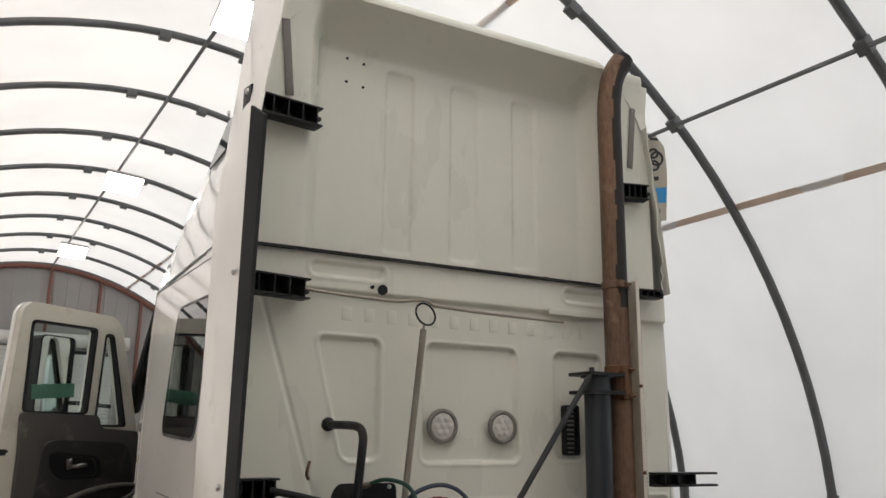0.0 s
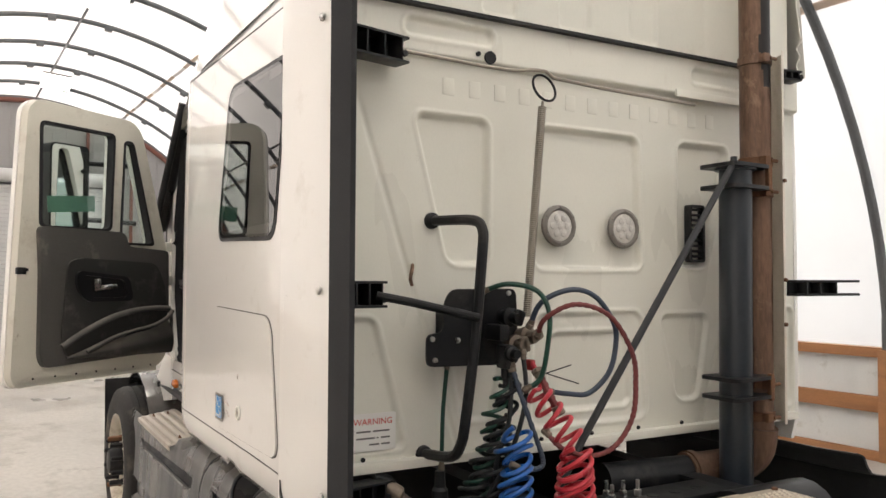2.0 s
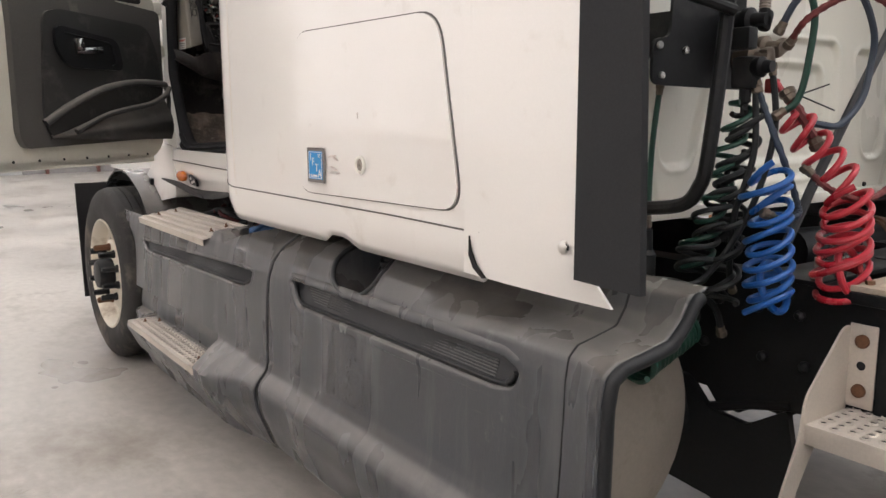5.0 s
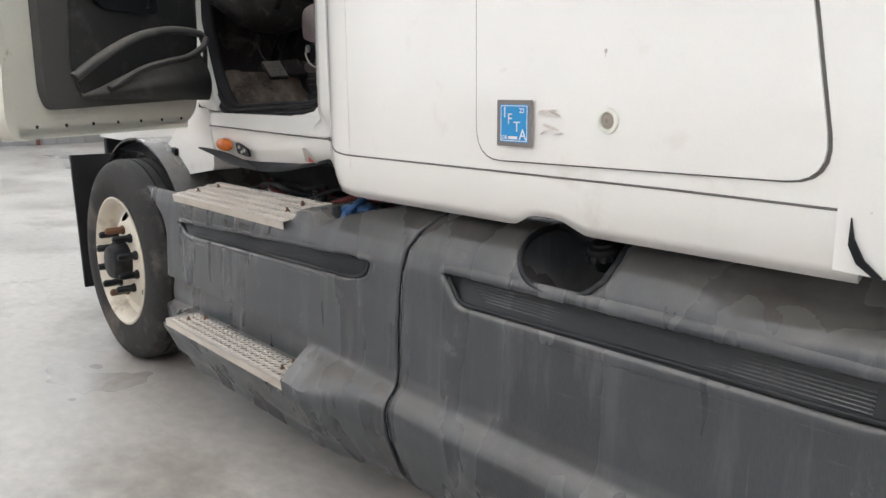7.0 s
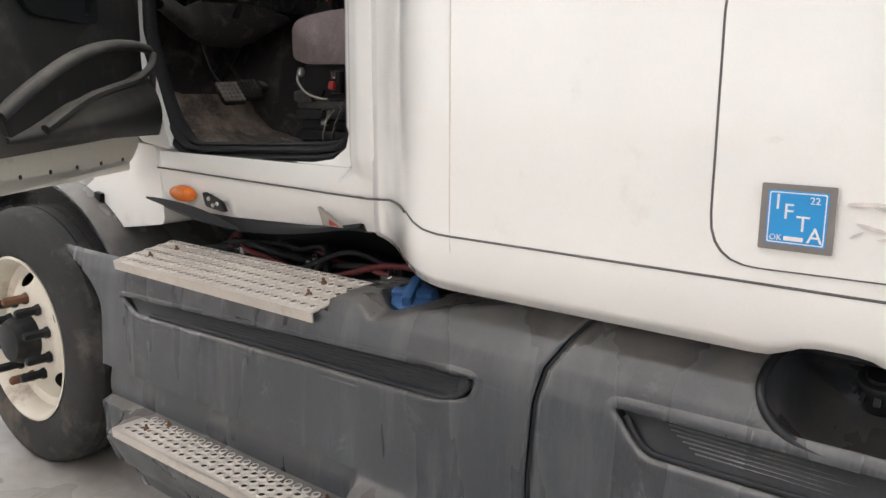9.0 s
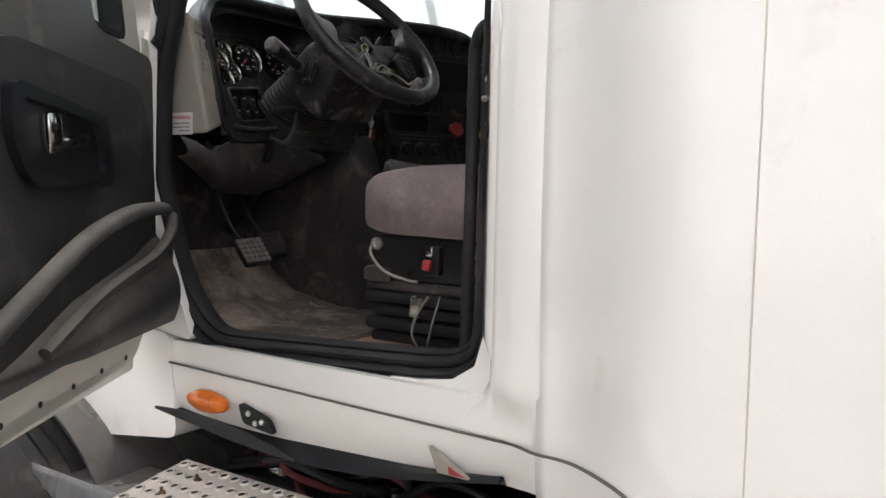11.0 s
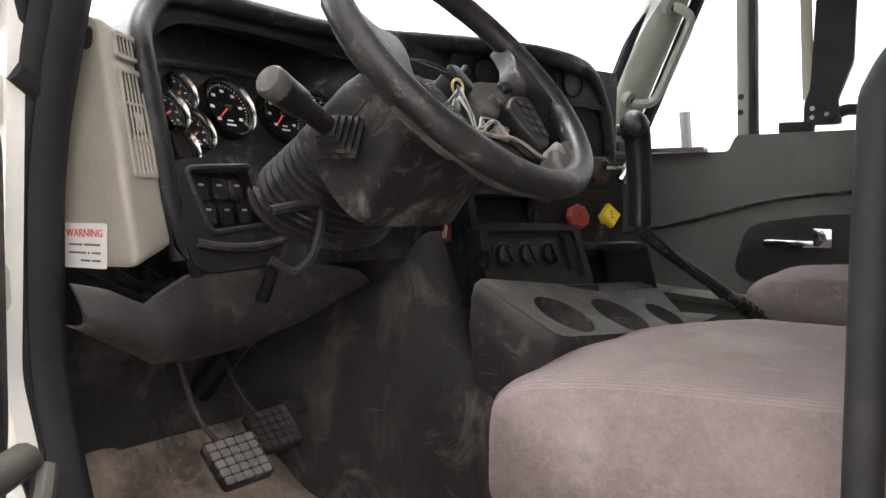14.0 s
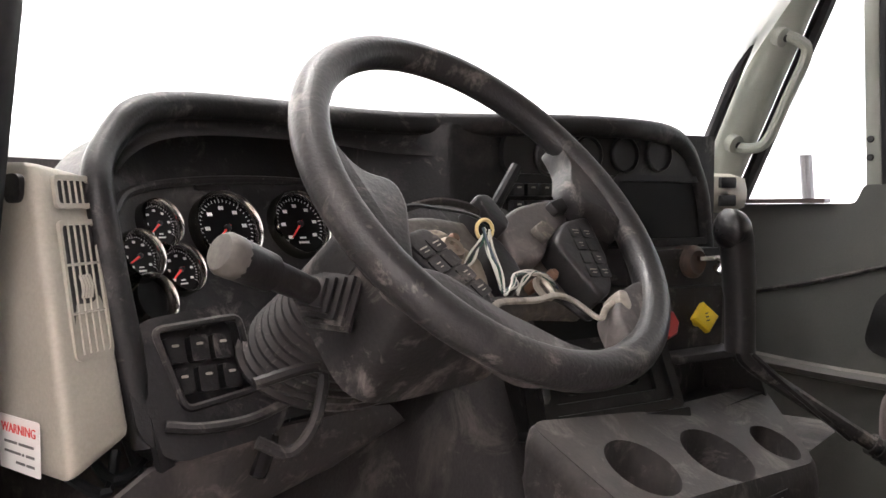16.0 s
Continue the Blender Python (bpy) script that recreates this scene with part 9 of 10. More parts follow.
for k, mm in enumerate(WIRES):
    random.seed(90 + k)
    j = lambda s: random.uniform(-s, s)
    a = (-0.028 + j(0.007), -0.034 + j(0.004), -0.012)
    if k < 4:
        pts = [a, (-0.046 + j(0.006), -0.046 + j(0.004), -0.016), (-0.062 + j(0.008), -0.060 + j(0.008), -0.022), (-0.078 + j(0.010), -0.074 + j(0.008), -0.032)]
    elif k < 9:
        pts = [a, (-0.042 + j(0.005), -0.058, -0.012 + j(0.003)), (-0.049 + j(0.006), -0.082 + j(0.006), -0.014 + j(0.004)), (-0.052 + j(0.004), -0.103 + j(0.004), -0.016), (-0.036 + j(0.005), -0.096 + j(0.004), -0.014), (-0.026 + j(0.004), -0.088 + j(0.004), -0.012), (0.004, -0.088 + j(0.005), -0.015), (0.030, -0.091 + j(0.006), -0.020), (0.050, -0.096 + j(0.006), -0.030)]
    else:
        pts = [(0.020, -0.096 + j(0.005), -0.022), (0.004 + j(0.004), -0.090 + j(0.004), -0.012), (-0.014, -0.092 + j(0.004), -0.014), (-0.030 + j(0.003), -0.104 + j(0.004), -0.020)]
    bm = B()
    tube(bm, [WM @ Vector(p) for p in curve(pts, 6)], 0.0013, 5)
    part("wire", bm, mm, sw)
bm = B()
tube(bm, [WM @ Vector(p) for p in curve([(-0.132, -0.025, -0.020), (-0.120, -0.004, -0.012), (-0.080, -0.008, -0.010), (-0.040, -0.016, -0.010), (-0.018, -0.026, -0.014)], 6)], 0.0020, 5)
part("wire", bm, HOSE_BLACK, sw)
bm = B()
tube(bm, [WM @ Vector((-0.134, -0.033, -0.018)), WM @ Vector((-0.128, -0.020, -0.016))], 0.0035, 6)
part("wire_crimp", bm, RED_PLASTIC, sw)
bm = B()
tube(bm, [WM @ Vector((-0.028 + 0.012 * math.cos(2 * math.pi * i / 18), -0.032 + 0.008 * math.sin(2 * math.pi * i / 18), -0.014 + 0.006 * math.sin(2 * math.pi * i / 18))) for i in range(18)], 0.0020, 5, closed=True)
part("wire_tie", bm, material("pale_yellow_tie", (0.55, 0.43, 0.20), 0.5, var=0.05, bump=0.0), sw)
# pale worn patches on the wheel
bm = B()
tube(bm, [WM @ Vector((RR * math.cos(a) * 1.0 + 0.012 * math.cos(a), RR * math.sin(a) + 0.012 * math.sin(a), 0.011)) for a in [radians(-20 - i * 2) for i in range(6)]], 0.0045, 6, flat=0.4)
part("wear_patch", bm, SHIELD, sw)
# turn-signal style lever behind the wheel
bm = B()
tube(bm, [(-0.34, 2.55, 1.845), (-0.32, 2.545, 1.865), (-0.285, 2.535, 1.918)], [0.006, 0.007, 0.008], 10)
tube(bm, [(-0.322, 2.546, 1.862), (-0.284, 2.535, 1.920)], 0.0085, 10)
part("brake_lever", bm, DARK_IN, column, "black hand valve lever")

# console with cup holders
con = new("console")
con.parent = truck
tagged(con, "dusty dark console with three cup holders")
OUT = [(-0.30, 2.355), (0.185, 2.280), (0.36, 2.44), (-0.02, 2.475), (-0.29, 2.53)]
cups = [(-0.180, 2.402, 0.056, 0.050), (-0.012, 2.370, 0.060, 0.052), (0.150, 2.343, 0.044, 0.038)]
def con_z(y):
    """The console's top leans towards the seats."""
    return 1.50 + 0.5 * (y - 2.365)
def on_top(u, v, w):
    return Vector((u, v, con_z(v) + w))
def oval(c):
    return [(c[0] + c[2] * math.cos(2 * math.pi * i / 28), c[1] + c[3] * math.sin(2 * math.pi * i / 28)) for i in range(28)]
bm = B()
holed(bm, [(0.02 + (x - 0.02) * 0.96, 2.41 + (y - 2.41) * 0.93) for x, y in soft_poly(OUT, 0.03, 4)], [oval(c) for c in cups], on_top, -0.012, 0.0)
part("console_top", bm, CONSOLE, con)
bm = B()
poly = soft_poly(OUT, 0.03, 4)
cx, cy = 0.02, 2.41
A = [[bm.verts.new((cx + (x - cx) * k, cy + (y - cy) * q, 1.13 if h is None else con_z(cy + (y - cy) * q) + h)) for x, y in poly] for h, k, q in ((None, 0.98, 0.9), (-0.11, 1.0, 0.99), (-0.075, 1.015, 1.02), (-0.066, 1.006, 1.01), (-0.03, 1.0, 1.0), (-0.009, 0.985, 0.975), (-0.001, 0.958, 0.928))]
for i in range(6):
    for j in range(len(poly)):
        k = (j + 1) % len(poly)
        bm.faces.new((A[i][j], A[i][k], A[i + 1][k], A[i + 1][j]))
part("console_body", bm, CONSOLE, con, angle=75)
for c in cups:
    bm = B()
    o = oval(c)
    A = [[bm.verts.new((c[0] + (x - c[0]) * k, c[1] + (y - c[1]) * k, con_z(y) - 0.002 if h is None else h)) for x, y in o] for h, k in ((None, 1.0), (1.455, 0.93), (1.45, 0.86), (1.38, 0.84))]
    for p, q in zip(A, A[1:]):
        for j in range(28):
            bm.faces.new((p[j], p[(j + 1) % 28], q[(j + 1) % 28], q[j]))
    bm.faces.new(A[-1])
    part("cup_holder", bm, CONSOLE, con)
bm = B()
dd = Vector((0.485, -0.075, 0)).normalized()
prism(bm, rrect(-0.045, -0.025, 0.045, 0.025, 0.004, 2), lambda u, v, w: Vector((0.02, 2.300, 1.425)) + dd * u + Vector((0, 0, v)) + Vector((-0.153, -0.988, 0)) * w, 0.0, 0.002)
part("label", bm, DARK_IN, con)
for i, w in enumerate((0.05, 0.03, 0.06)):
    bm = B()
    prism(bm, rrect(-w / 2, -0.003, w / 2, 0.003, 0.001, 1), lambda u, v, q: Vector((0.02, 2.300, 1.438 - 0.012 * i)) + dd * u + Vector((0, 0, v)) + Vector((-0.153, -0.988, 0)) * q, 0.002, 0.003)
    part("label_bar", bm, TICK, con)
# open bin between the console and the shelf over it
bm = B()
prism(bm, [(-0.04, 1.52), (0.30, 1.50), (0.245, 1.618), (-0.04, 1.618)], XZ(2.515), 0.0, 0.01)
prism(bm, [(-0.05, 2.44), (0.31, 2.42), (0.27, 2.53), (-0.05, 2.53)], XY(1.532), -0.006, 0.0)
part("bin", bm, DASH_DUSTY, con)
bm = B()
sheet(bm, lambda u, v: Vector((0.315, 2.415, 1.515)).lerp(Vector((0.235, 2.412, 1.617)), v).lerp(Vector((0.30, 2.525, 1.515)).lerp(Vector((0.245, 2.525, 1.617)), v), u), 4, 4, (0.008, 0, 0))
part("bin_side", bm, CONSOLE, con)
# gear lever
lever = new("gear_lever")
lever.parent = truck
tagged(lever, "black gear lever with tall grip")
bm = B()
tube(bm, curve([(-0.043, 2.327, 1.665), (-0.045, 2.328, 1.74), (-0.05, 2.33, 1.80), (-0.062, 2.33, 1.832), (-0.085, 2.34, 1.838)], 5), [0.021] * 6 + [0.023] * 9 + [0.025, 0.027, 0.028, 0.027, 0.022, 0.012], 14)
part("grip", bm, DARK_IN, lever)
bm = B()
tube(bm, curve([(-0.043, 2.327, 1.67), (-0.03, 2.315, 1.645), (0.03, 2.25, 1.585), (0.10, 2.17, 1.515), (0.14, 2.12, 1.46), (0.16, 2.10, 1.36)], 6), 0.011, 10)
part("rod", bm, DASH_DUSTY, lever)
bm = B()
for i in range(4):
    tube(bm, [(0.085 + i * 0.008, 2.19 - i * 0.009, 1.532 - i * 0.008), (0.089 + i * 0.008, 2.185 - i * 0.009, 1.528 - i * 0.008)], 0.016, 10)
part("clamp", bm, DASH_DUSTY, lever)
bm = B()
tube(bm, curve([(-0.035, 2.315, 1.66), (0.0, 2.27, 1.61), (0.06, 2.21, 1.54)], 5), 0.005, 6)
part("air_line", bm, DARK_IN, lever)
# pedals
PED = Matrix(((0.97, 0.26, -0.42), (-0.10, 0.62, 0.20), (0.05, -0.62, 0.86)))   # across, into the foot well, up
for nm, cen, w, h, mm in (("clutch_pedal", Vector((-0.586, 2.737, 1.314)), 0.092, 0.082, ALU), ("brake_pedal", Vector((-0.462, 2.79, 1.325)), 0.088, 0.078, DASH_DUSTY)):
    def ped_pt(u, v, q):
        return cen + PED.col[0] * u + PED.col[2] * v + PED.col[1] * q
    bm = B()
    prism(bm, rrect(-w / 2, -h / 2, w / 2, h / 2, 0.008, 3), ped_pt, 0.0, 0.016)
    ped = part(nm, bm, DASH_DUSTY, truck, "worn ribbed foot pedal")
    for i in range(5):
        for j in range(5):
            bm = B()
            cu, cv = (j - 2) * w * 0.185, (i - 2) * h * 0.185
            prism(bm, rrect(cu - w * 0.084, cv - h * 0.076, cu + w * 0.084, cv + h * 0.076, 0.002, 1), ped_pt, -0.005, 0.001)
            part("pedal_pad", bm, PEDAL_WORN if mm is ALU else CONSOLE, ped)
    bm = B()
    tube(bm, curve([ped_pt(-w * 0.1, h * 0.35, 0.012), ped_pt(-0.01, 0.10, 0.03), ped_pt(0.03, 0.20, 0.08), ped_pt(0.07, 0.33, 0.10)], 5), 0.0042, 8)
    part("pedal_arm", bm, CONSOLE if mm is ALU else DASH_DUSTY, ped)
bm = B()
tube(bm, curve([(-0.40, 2.82, 1.34), (-0.35, 2.84, 1.335), (-0.31, 2.86, 1.30), (-0.29, 2.85, 1.26)], 5), 0.02, 8, flat=0.5)
part("accelerator", bm, CONSOLE, truck, "dusty accelerator pedal")
# keys hanging from the dash
keys = thing("key_ring", "two keys with a red tag hanging under the dash", "keys")
bm = B()
tube(bm, [Vector((-0.250 + 0.011 * math.cos(a), 2.600, 1.698 + 0.011 * math.sin(a))) for a in [2 * math.pi * i / 14 for i in range(14)]], 0.0013, 5, closed=True)
part("ring", bm, STEEL, keys)
for dx, tip in ((-0.004, -0.012), (0.002, 0.006)):
    bm = B()
    prism(bm, soft_poly([(-0.006, 0.0), (0.006, 0.0), (0.006, -0.014), (0.003, -0.018), (0.003, -0.046), (-0.003, -0.050), (-0.004, -0.018), (-0.006, -0.014)], 0.0015, 2), lambda u, v, w: Vector((-0.250 + dx + u - tip * v / 0.05, 2.598 + 3 * dx + w, 1.690 + v)), 0.0, 0.0022)
    part("key", bm, STEEL, keys)
bm = B()
prism(bm, soft_poly([(-0.006, -0.024), (0.006, -0.024), (0.009, -0.055), (-0.007, -0.056)], 0.002, 2), lambda u, v, w: Vector((-0.236 + u, 2.598 + w, 1.690 + v)), 0.0, 0.004)
part("tag", bm, RED_PLASTIC, keys, "red plastic key tag")

# grab bar by the rear door post
bm = B()
tube(bm, curve([(-0.86, 1.81, 1.80), (-0.85, 1.85, 1.797), (-0.832, 1.878, 1.772), (-0.828, 1.884, 1.72), (-0.832, 1.884, 1.45), (-0.84, 1.884, 1.22), (-0.842, 1.880, 1.175), (-0.85, 1.86, 1.15), (-0.86, 1.81, 1.145)], 6), 0.0125, 12)
part("entry_handle", bm, RUBBER, truck, "long black rubber-coated entry handle")


# -- seats --
def seat_cushion(x0, x1, y0, y1, z0, z1, bulge=0.03):
    bm = B()
    n = 26
    def f(u, v):
        # u round the cushion's section (y, z), v across
        x = lerp(x0, x1, v)
        e = 1 - abs(2 * v - 1) ** 14 * 0.05
        a = 2 * math.pi * u
        c, s = math.cos(a), math.sin(a)
        cy, cz = (y0 + y1) / 2, (z0 + z1) / 2
        ry, rz = (y1 - y0) / 2 * e, (z1 - z0) / 2 * e
        y = cy + math.copysign(abs(c) ** 0.27, c) * ry
        z = cz + math.copysign(abs(s) ** 0.30, s) * rz
        if s > 0:
            z += bulge * (1 - (2 * v - 1) ** 2) * 0.5 - 0.02 * max(0, (y - cy) / ry) ** 3
            # raised side bolsters, dished middle further back
            z -= 0.022 * math.sin(math.pi * v) ** 2 * max(0, min(1, (y1 - 0.12 - y) / 0.2))
        p = Vector((x, y, z))
        return p + Vector((0, 0.004, 0.005)) * noise.noise(p * 9)
    sheet(bm, f, 64, n)
    for v in (0.0, 1.0):
        vs = [bm.verts.new(f(i / 64, v)) for i in range(64)]
        bm.faces.new(vs if v else vs[::-1])
    return bm


seat = thing("driver_seat", "mauve-grey cloth driver seat on a black bellows base", "seat")
part("cushion", seat_cushion(-0.752, -0.225, 1.60, 2.222, 1.392, 1.545), SEAT, seat, "mauve-grey ribbed cloth cushion", angle=80)
bm = B()
box(bm, (-0.49, 1.91, 1.345), (0.50, 0.56, 0.10), 0.015)
part("seat_pan", bm, DARK_IN, seat)
bm = B()
tube(bm, curve([(-0.748, 2.185, 1.385), (-0.752, 2.19, 1.35), (-0.754, 2.15, 1.315), (-0.755, 2.09, 1.30), (-0.755, 2.06, 1.298)], 6), 0.0034, 8)
part("slide_lever", bm, TRIM_GREY, seat, "curved grey slide lever")
bm = B()
lathe(bm, [(0.014, 0), (0.014, 0.006), (0.008, 0.006), (0.008, 0.002), (0, 0.002)], pose(-0.750, 2.172, 1.374, 0, -90, 0), 20)
part("pivot_bolt", bm, STEEL, seat)
for y0, mm in ((2.025, RED_PLASTIC), (1.915, TRIM_GREY)):
    bm = B()
    box(bm, (-0.750, y0, 1.345), (0.02, 0.042, 0.062), 0.006)
    part("valve_plate", bm, DARK_IN, seat)
    bm = B()
    box(bm, (-0.764, y0 + 0.004, 1.336), (0.016, 0.020, 0.023), 0.004, (0, 14, 0))
    part("valve_switch", bm, mm, seat, "red valve switch" if mm == RED_PLASTIC else "grey valve switch")
    bm = B()
    box(bm, (-0.762, y0, 1.366), (0.008, 0.018, 0.022), 0.004)
    part("chrome_tip", bm, CHROME, seat)
bm = B()
box(bm, (-0.47, 1.92, 1.282), (0.52, 0.60, 0.025), 0.008)
box(bm, (-0.70, 2.18, 1.305), (0.09, 0.08, 0.035), 0.012)
part("base_frame", bm, CONSOLE, seat)
for k in range(4):
    bm = B()
    z0 = 1.255 - k * 0.030
    box(bm, (-0.47, 1.91, z0), (0.545 - 0.02 * (k % 2), 0.61 - 0.02 * (k % 2), 0.026), 0.011)
    part("bellows_fold", bm, RUBBER, seat)
bm = B()
box(bm, (-0.50, 1.90, 1.145), (0.56, 0.66, 0.02), 0.005)
part("floor_plate", bm, material("rust_stained_steel", (0.22, 0.13, 0.085), 0.8, metal=0.2, var=0.4, scale=8, fine=60, bump=0.3), seat, "rust-stained floor plate")
bm = B()
tube(bm, curve([(-0.757, 2.03, 1.27), (-0.775, 2.045, 1.235), (-0.78, 2.055, 1.19), (-0.76, 2.05, 1.155)], 5), 0.010, 8, flat=0.25)
tube(bm, curve([(-0.757, 2.00, 1.27), (-0.79, 1.995, 1.225), (-0.785, 2.01, 1.18), (-0.76, 2.03, 1.155)], 5), 0.010, 8, flat=0.25)
tether = part("tether_strap", bm, TRIM_GREY, seat, "grey tether strap")
bm = B()
box(bm, (-0.775, 2.05, 1.248), (0.012, 0.022, 0.045), 0.003, (8, 0, 0))
part("tether_buckle", bm, STEEL, seat)
bm = B()
box(bm, (-0.77, 1.98, 1.158), (0.03, 0.13, 0.014), 0.004)
part("tether_rail", bm, DARK_IN, seat)
# belt
bm = B()
tube(bm, curve([(-0.80, 1.82, 1.52), (-0.815, 1.842, 1.46), (-0.82, 1.862, 1.40), (-0.815, 1.86, 1.34), (-0.82, 1.845, 1.30), (-0.825, 1.83, 1.27)], 6), 0.026, 8, flat=0.12)
part("belt", bm, BELT, seat, "rust-orange seat belt webbing")
bm = B()
tube(bm, curve([(-0.815, 1.84, 1.335), (-0.83, 1.835, 1.30), (-0.835, 1.825, 1.285)], 5), 0.014, 8)
part("belt_tongue", bm, PAPER, seat)

seat2 = thing("passenger_seat", "mauve-grey cloth passenger seat", "seat")
part("cushion", seat_cushion(0.40, 0.95, 1.60, 2.262, 1.42, 1.56), SEAT_DARK, seat2, angle=80)
bm = B()
box(bm, (0.67, 1.92, 1.27), (0.5, 0.56, 0.29), 0.02)
part("seat_base", bm, DARK_IN, seat2)

# -- air hoses and cables behind the cab --
def hose(label, name, pts, r, m, closed=False, seg=8, ribbed=False, group="air lines"):
    bm = B()
    rs = [r * (1.0 if (i // 2) % 2 else 0.84) for i in range(len(pts))] if ribbed else r
    tube(bm, pts, rs, seg, closed)
    ob = tagged(finish(name, bm, m), label, "hose", group)
    if not closed and r > 0.005 and name != "coiled_air_hose" and name != "coiled_cable":
        for a, b in ((pts[0], pts[1]), (pts[-1], pts[-2])):
            a, b = Vector(a), Vector(b)
            bm = B()
            lathe(bm, [(r * 1.05, -0.004), (r * 1.5, 0.0), (r * 1.5, 0.012), (r * 1.25, 0.014), (r * 1.25, 0.026), (r, 0.028)], Matrix.Translation(a) @ (b - a).to_track_quat("Z", "Y").to_matrix().to_4x4(), 10)
            part("end_fitting", bm, BRASS, ob, "dull metal hose fitting")
    return ob


red = curve([(-0.425, -0.225, 1.36), (-0.42, -0.26, 1.31), (-0.445, -0.29, 1.28)], 6)[:-1] + helix((-0.455, -0.285, 1.285), (-0.385, -0.385, 1.125), 0.034, 4.2, 18, 0.044, 0.0, 0.6)
hose("bright red coiled air hose end near the coupling", "coiled_air_hose", red, 0.0075, HOSE_RED)
hose("bright red coiled air hose hanging over the deck", "coiled_air_hose", helix((-0.395, -0.395, 1.115), (-0.387, -0.398, 0.89), 0.048, 8.4, 24, 0.052, 0.0, 1.5), 0.0078, HOSE_RED)
hose("blue coiled air hose hanging beside the frame", "coiled_air_hose", helix((-0.527, -0.283, 1.165), (-0.552, -0.318, 0.862), 0.046, 9.2, 24, 0.050, 0.0, 1.5), 0.0074, HOSE_BLUE)
bm_pts = [Vector((-0.40 + 0.045 * math.cos(a), -0.42 + 0.02 * math.sin(a), 0.935 + 0.055 * math.sin(a))) for a in [2 * math.pi * i / 24 for i in range(24)]]
hose("loop of red air hose at the coil's foot", "air_hose_loop", bm_pts, 0.0085, HOSE_RED, True)
bm_pts = [Vector((-0.545 + 0.045 * math.cos(a), -0.325 + 0.02 * math.sin(a), 0.905 + 0.052 * math.sin(a))) for a in [2 * math.pi * i / 24 for i in range(24)]]
hose("loop of blue air hose at the coil's foot", "air_hose_loop", bm_pts, 0.0085, HOSE_BLUE, True)
hose("green coiled electric cable hanging from the plate", "coiled_cable", helix((-0.515, -0.20, 1.325), (-0.592, -0.125, 0.86), 0.028, 8.5, 22, 0.036, 0.4, 1.6), 0.0066, HOSE_GREEN)
hose("black coiled electric cable beside the green one", "coiled_cable", helix((-0.495, -0.215, 1.315), (-0.546, -0.165, 0.845), 0.028, 7.5, 22, 0.040, 1.3, 1.8), 0.0070, HOSE_BLACK)
hose("green coiled cable drooping over the tank", "coiled_cable", helix((-0.605, -0.13, 0.785), (-0.80, -0.15, 0.735), 0.045, 12, 20, 0.047, 0.0, 0.25), 0.0078, HOSE_GREEN)
hose("black cable looping from socket to coil", "power_cable", curve([(-0.78, -0.02, 0.93), (-0.70, -0.06, 0.89), (-0.62, -0.14, 0.86), (-0.58, -0.15, 0.80), (-0.62, -0.10, 0.74)], 8), 0.009, HOSE_BLACK)
hose("black cable lying across behind the tank", "power_cable", curve([(-0.70, -0.05, 0.90), (-0.58, -0.10, 0.88), (-0.50, -0.14, 0.82), (-0.46, -0.14, 0.74)], 8), 0.009, HOSE_BLACK)
hose("dusty red ribbed air line in a wide loop", "air_line", curve([(-0.415, -0.24, 1.44), (-0.43, -0.30, 1.50), (-0.37, -0.37, 1.545), (-0.27, -0.41, 1.51), (-0.20, -0.43, 1.40), (-0.185, -0.43, 1.30), (-0.20, -0.43, 1.20), (-0.26, -0.42, 1.12), (-0.34, -0.40, 1.095), (-0.42, -0.37, 1.12), (-0.45, -0.32, 1.17)], 20), 0.0085, HOSE_DULL_RED, ribbed=True)
hose("dusty blue air line in a wide loop", "air_line", curve([(-0.44, -0.23, 1.47), (-0.42, -0.27, 1.55), (-0.33, -0.30, 1.588), (-0.24, -0.31, 1.565), (-0.165, -0.31, 1.48), (-0.15, -0.30, 1.40), (-0.18, -0.30, 1.32), (-0.25, -0.29, 1.262), (-0.32, -0.28, 1.262), (-0.40, -0.26, 1.275)], 12), 0.0085, HOSE_DULL_BLUE)
hose("brown ribbed sleeve over the red line", "hose_sleeve", curve([(-0.425, -0.25, 1.34), (-0.415, -0.29, 1.28), (-0.39, -0.32, 1.21)], 14), 0.013, HOSE_DULL_RED, ribbed=True)
hose("green air line looping over the couplings", "air_line", curve([(-0.56, -0.14, 1.58), (-0.50, -0.20, 1.605), (-0.44, -0.27, 1.585), (-0.415, -0.30, 1.52), (-0.42, -0.30, 1.42), (-0.44, -0.29, 1.32), (-0.48, -0.26, 1.28)], 10), 0.008, HOSE_GREEN)
hose("green air line running down the back wall", "air_line", curve([(-0.635, -0.06, 1.36), (-0.645, -0.05, 1.2), (-0.65, -0.05, 1.02)], 8), 0.007, HOSE_GREEN)
hose("grey-blue ribbed air line in front of the coils", "air_line", curve([(-0.50, -0.22, 1.36), (-0.49, -0.25, 1.28), (-0.47, -0.29, 1.17), (-0.45, -0.31, 1.09), (-0.46, -0.32, 1.06), (-0.51, -0.31, 1.055), (-0.55, -0.29, 1.07)], 14), 0.0085, HOSE_DULL_BLUE, ribbed=True)
for k in range(2):
    hose("cut black cable tie end", "cable_tie", [(-0.405, -0.27, 1.33 + 0.0 * k), (-0.33 + 0.03 * k, -0.30, 1.355 - 0.06 * k)], 0.002, HOSE_BLACK, seg=5)
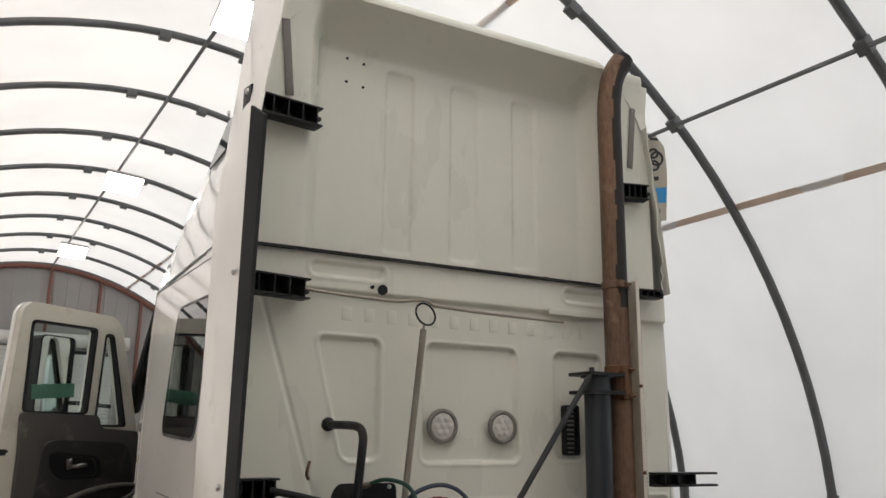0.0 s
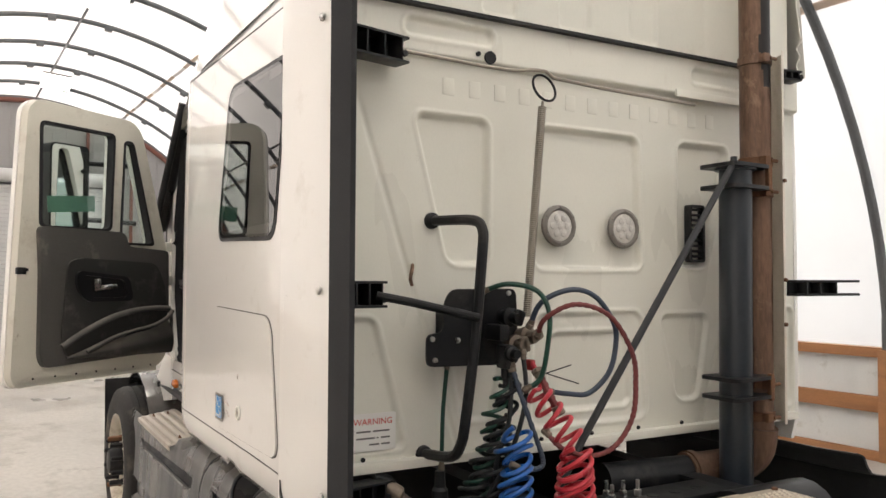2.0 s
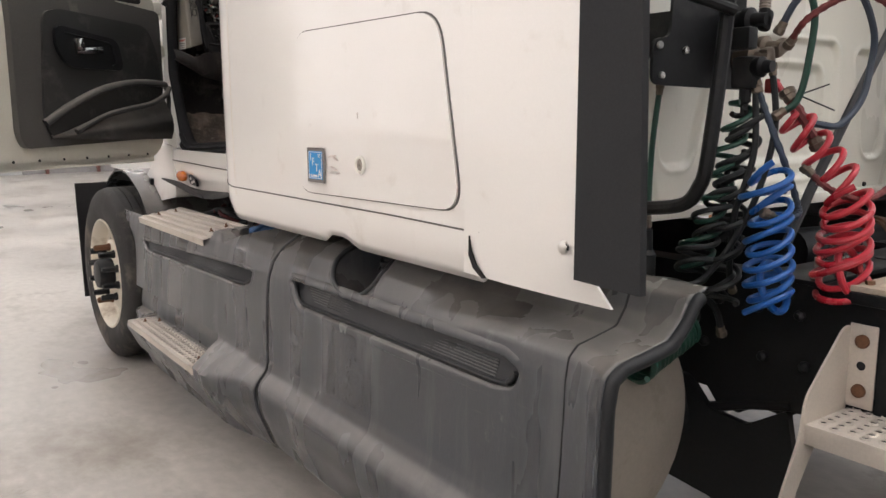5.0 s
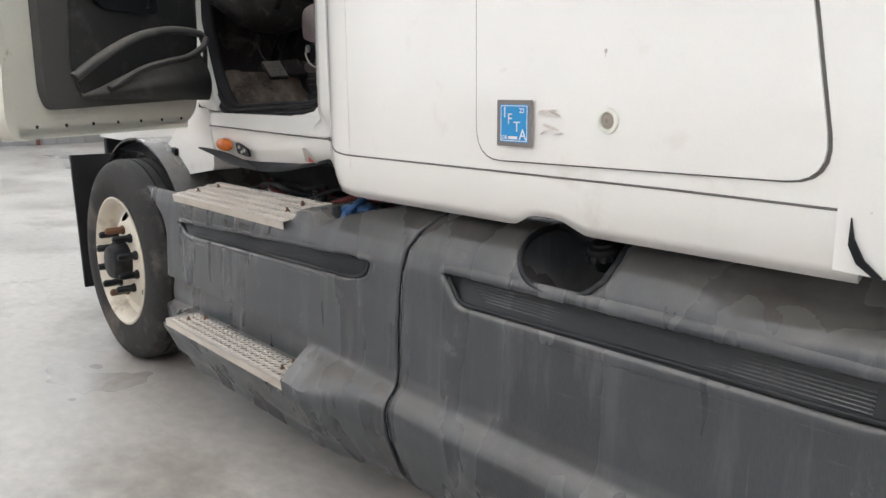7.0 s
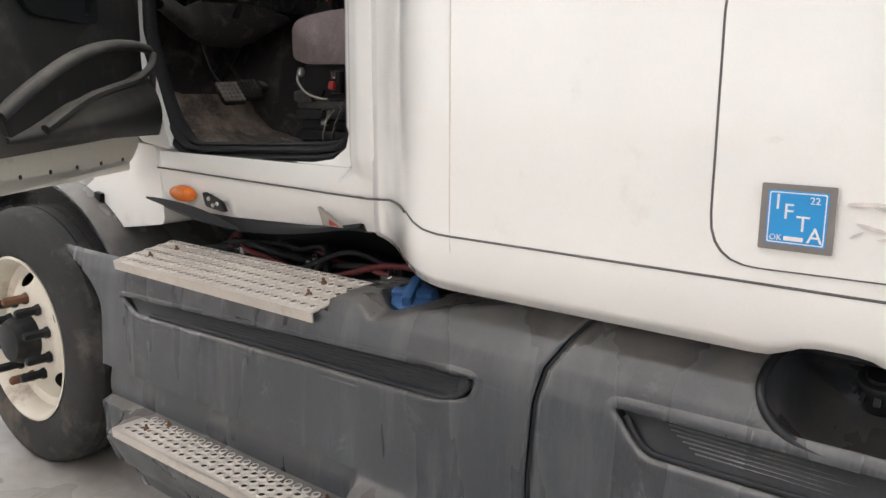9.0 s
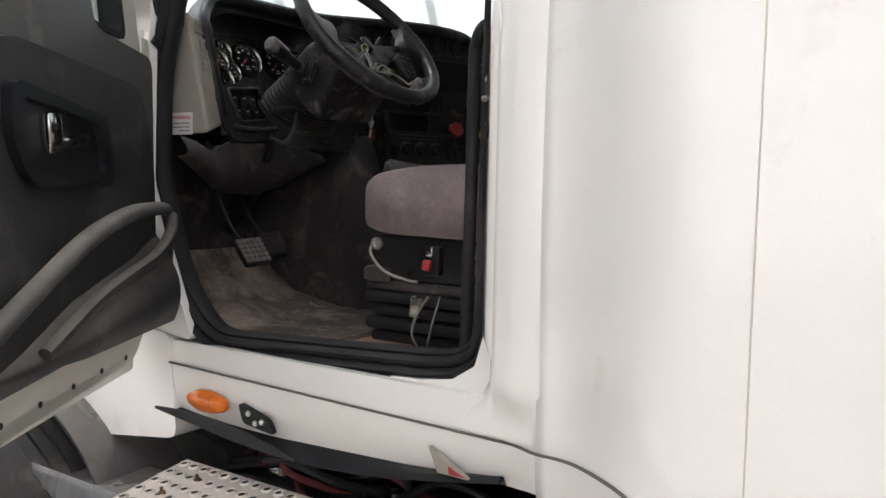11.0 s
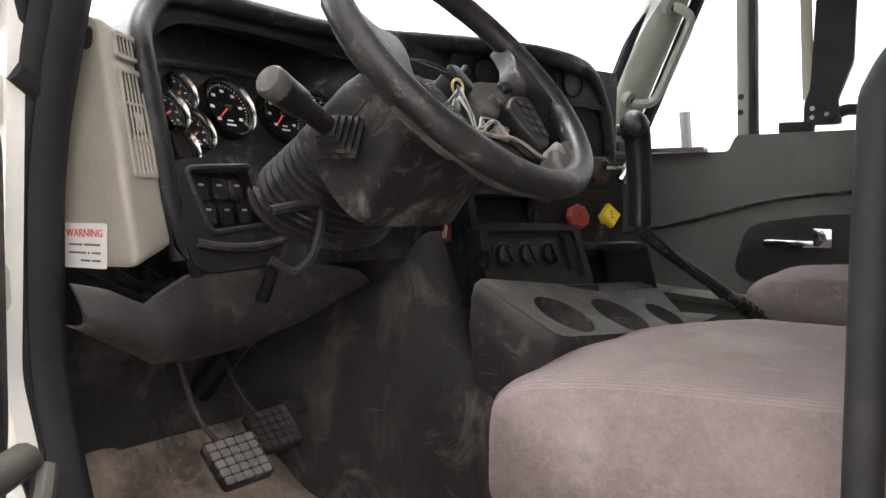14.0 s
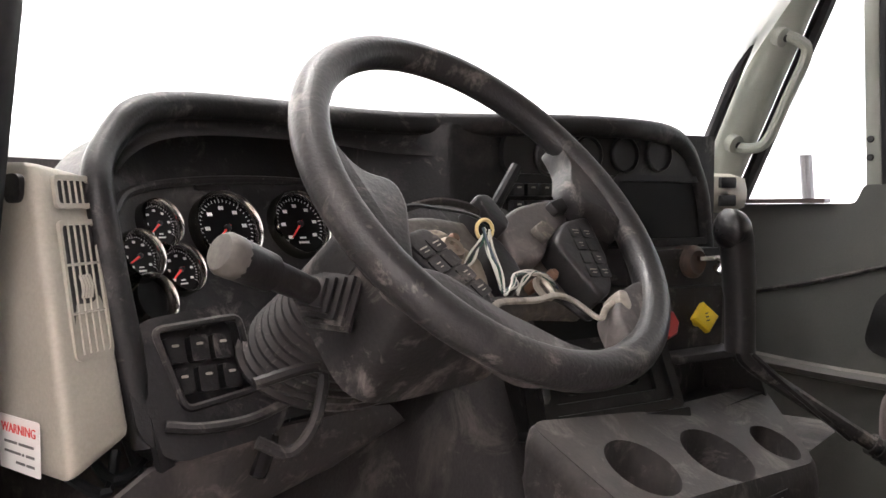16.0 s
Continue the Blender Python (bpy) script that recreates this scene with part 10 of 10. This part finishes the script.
for k, (a, b) in enumerate((((-0.50, -0.20, 1.30), (-0.57, -0.20, 0.84)), ((-0.53, -0.20, 1.20), (-0.62, -0.15, 0.90)))):
    hose("black coiled cable tangled with the green one", "coiled_cable", helix(a, b, 0.024, 6.5 + k, 20, 0.040, 2.1 + 1.7 * k, 1.9), 0.0068, HOSE_BLACK)
for k, pts in enumerate((((-0.47, -0.24, 1.40), (-0.475, -0.26, 1.25), (-0.53, -0.25, 1.08), (-0.60, -0.20, 0.93), (-0.66, -0.14, 0.87)), ((-0.50, -0.22, 1.36), (-0.52, -0.24, 1.20), (-0.555, -0.22, 1.05), (-0.53, -0.20, 0.92), (-0.47, -0.17, 0.86)))):
    hose("black cable running down among the coils", "power_cable", curve(pts, 8), 0.0075, HOSE_BLACK)
# socket under the back wall with its plug
plug = thing("cable_socket", "grey cable plug hanging under the back wall", "socket")
bm = B()
lathe(bm, [(0.016, -0.05), (0.018, 0.0), (0.026, 0.01), (0.026, 0.06), (0.020, 0.07), (0, 0.07)], pose(-0.655, -0.05, 0.965, 180, 0, 0), 14)
part("body", bm, HOSE_BLACK, plug)
bm = B()
lathe(bm, [(0.02, 0), (0.028, 0.02), (0.028, 0.05), (0.015, 0.06), (0.012, 0.12), (0, 0.12)], Matrix.Translation((-0.84, -0.04, 0.985)) @ Vector((0.75, -0.35, -0.55)).to_track_quat("Z", "Y").to_matrix().to_4x4(), 14)
part("plug", bm, BRASS, plug)
bm = B()
box(bm, (-0.85, -0.02, 0.99), (0.08, 0.06, 0.06), 0.01, (10, 20, 0))
part("mount", bm, BLACK, plug)

# -- banner hanging from the roof pipe, seen past the stack --
ban = thing("banner", "small cream cloth banner with dark emblem and blue stripe", "banner")
def ban_pt(u, v, w):
    return Vector((3.12 + 0.27 * u, 2.2 + 0.02 * math.sin(5 * v + 2 * u) - w, lerp(3.70, 4.54, v) + 0.05 * (u - 0.5)))
bm = B()
sheet(bm, lambda u, v: ban_pt(u, v, 0), 8, 24, (0, 0.004, 0))
part("cloth", bm, material("cream_banner_cloth", (0.50, 0.46, 0.38), 0.85, var=0.06, scale=6, fine=200, bump=0.05), ban)
bm = B()
sheet(bm, lambda u, v: ban_pt(lerp(0.25, 0.97, u), lerp(0.20, 0.37, v), 0.004), 6, 6, (0, 0.002, 0))
part("blue_stripe", bm, STICKER_BLUE, ban)
for cu, cv, ru, rv in ((0.40, 0.76, 0.20, 0.05), (0.55, 0.70, 0.26, 0.075), (0.42, 0.62, 0.20, 0.05)):
    bm = B()
    tube(bm, [ban_pt(cu + ru * math.cos(q), cv + rv * math.sin(q), 0.006) for q in [2 * math.pi * i / 22 for i in range(22)]], 0.011, 5, closed=True)
    part("emblem", bm, INK, ban)
for cu, cv, wu, wv in ((0.38, 0.475, 0.50, 0.045), (0.55, 0.11, 0.36, 0.045), (0.5, 0.93, 0.40, 0.03)):
    bm = B()
    sheet(bm, lambda u, v: ban_pt(cu + wu * (u - 0.5), cv + wv * (v - 0.5), 0.004), 4, 3, (0, 0.002, 0))
    part("text_bar", bm, INK, ban)
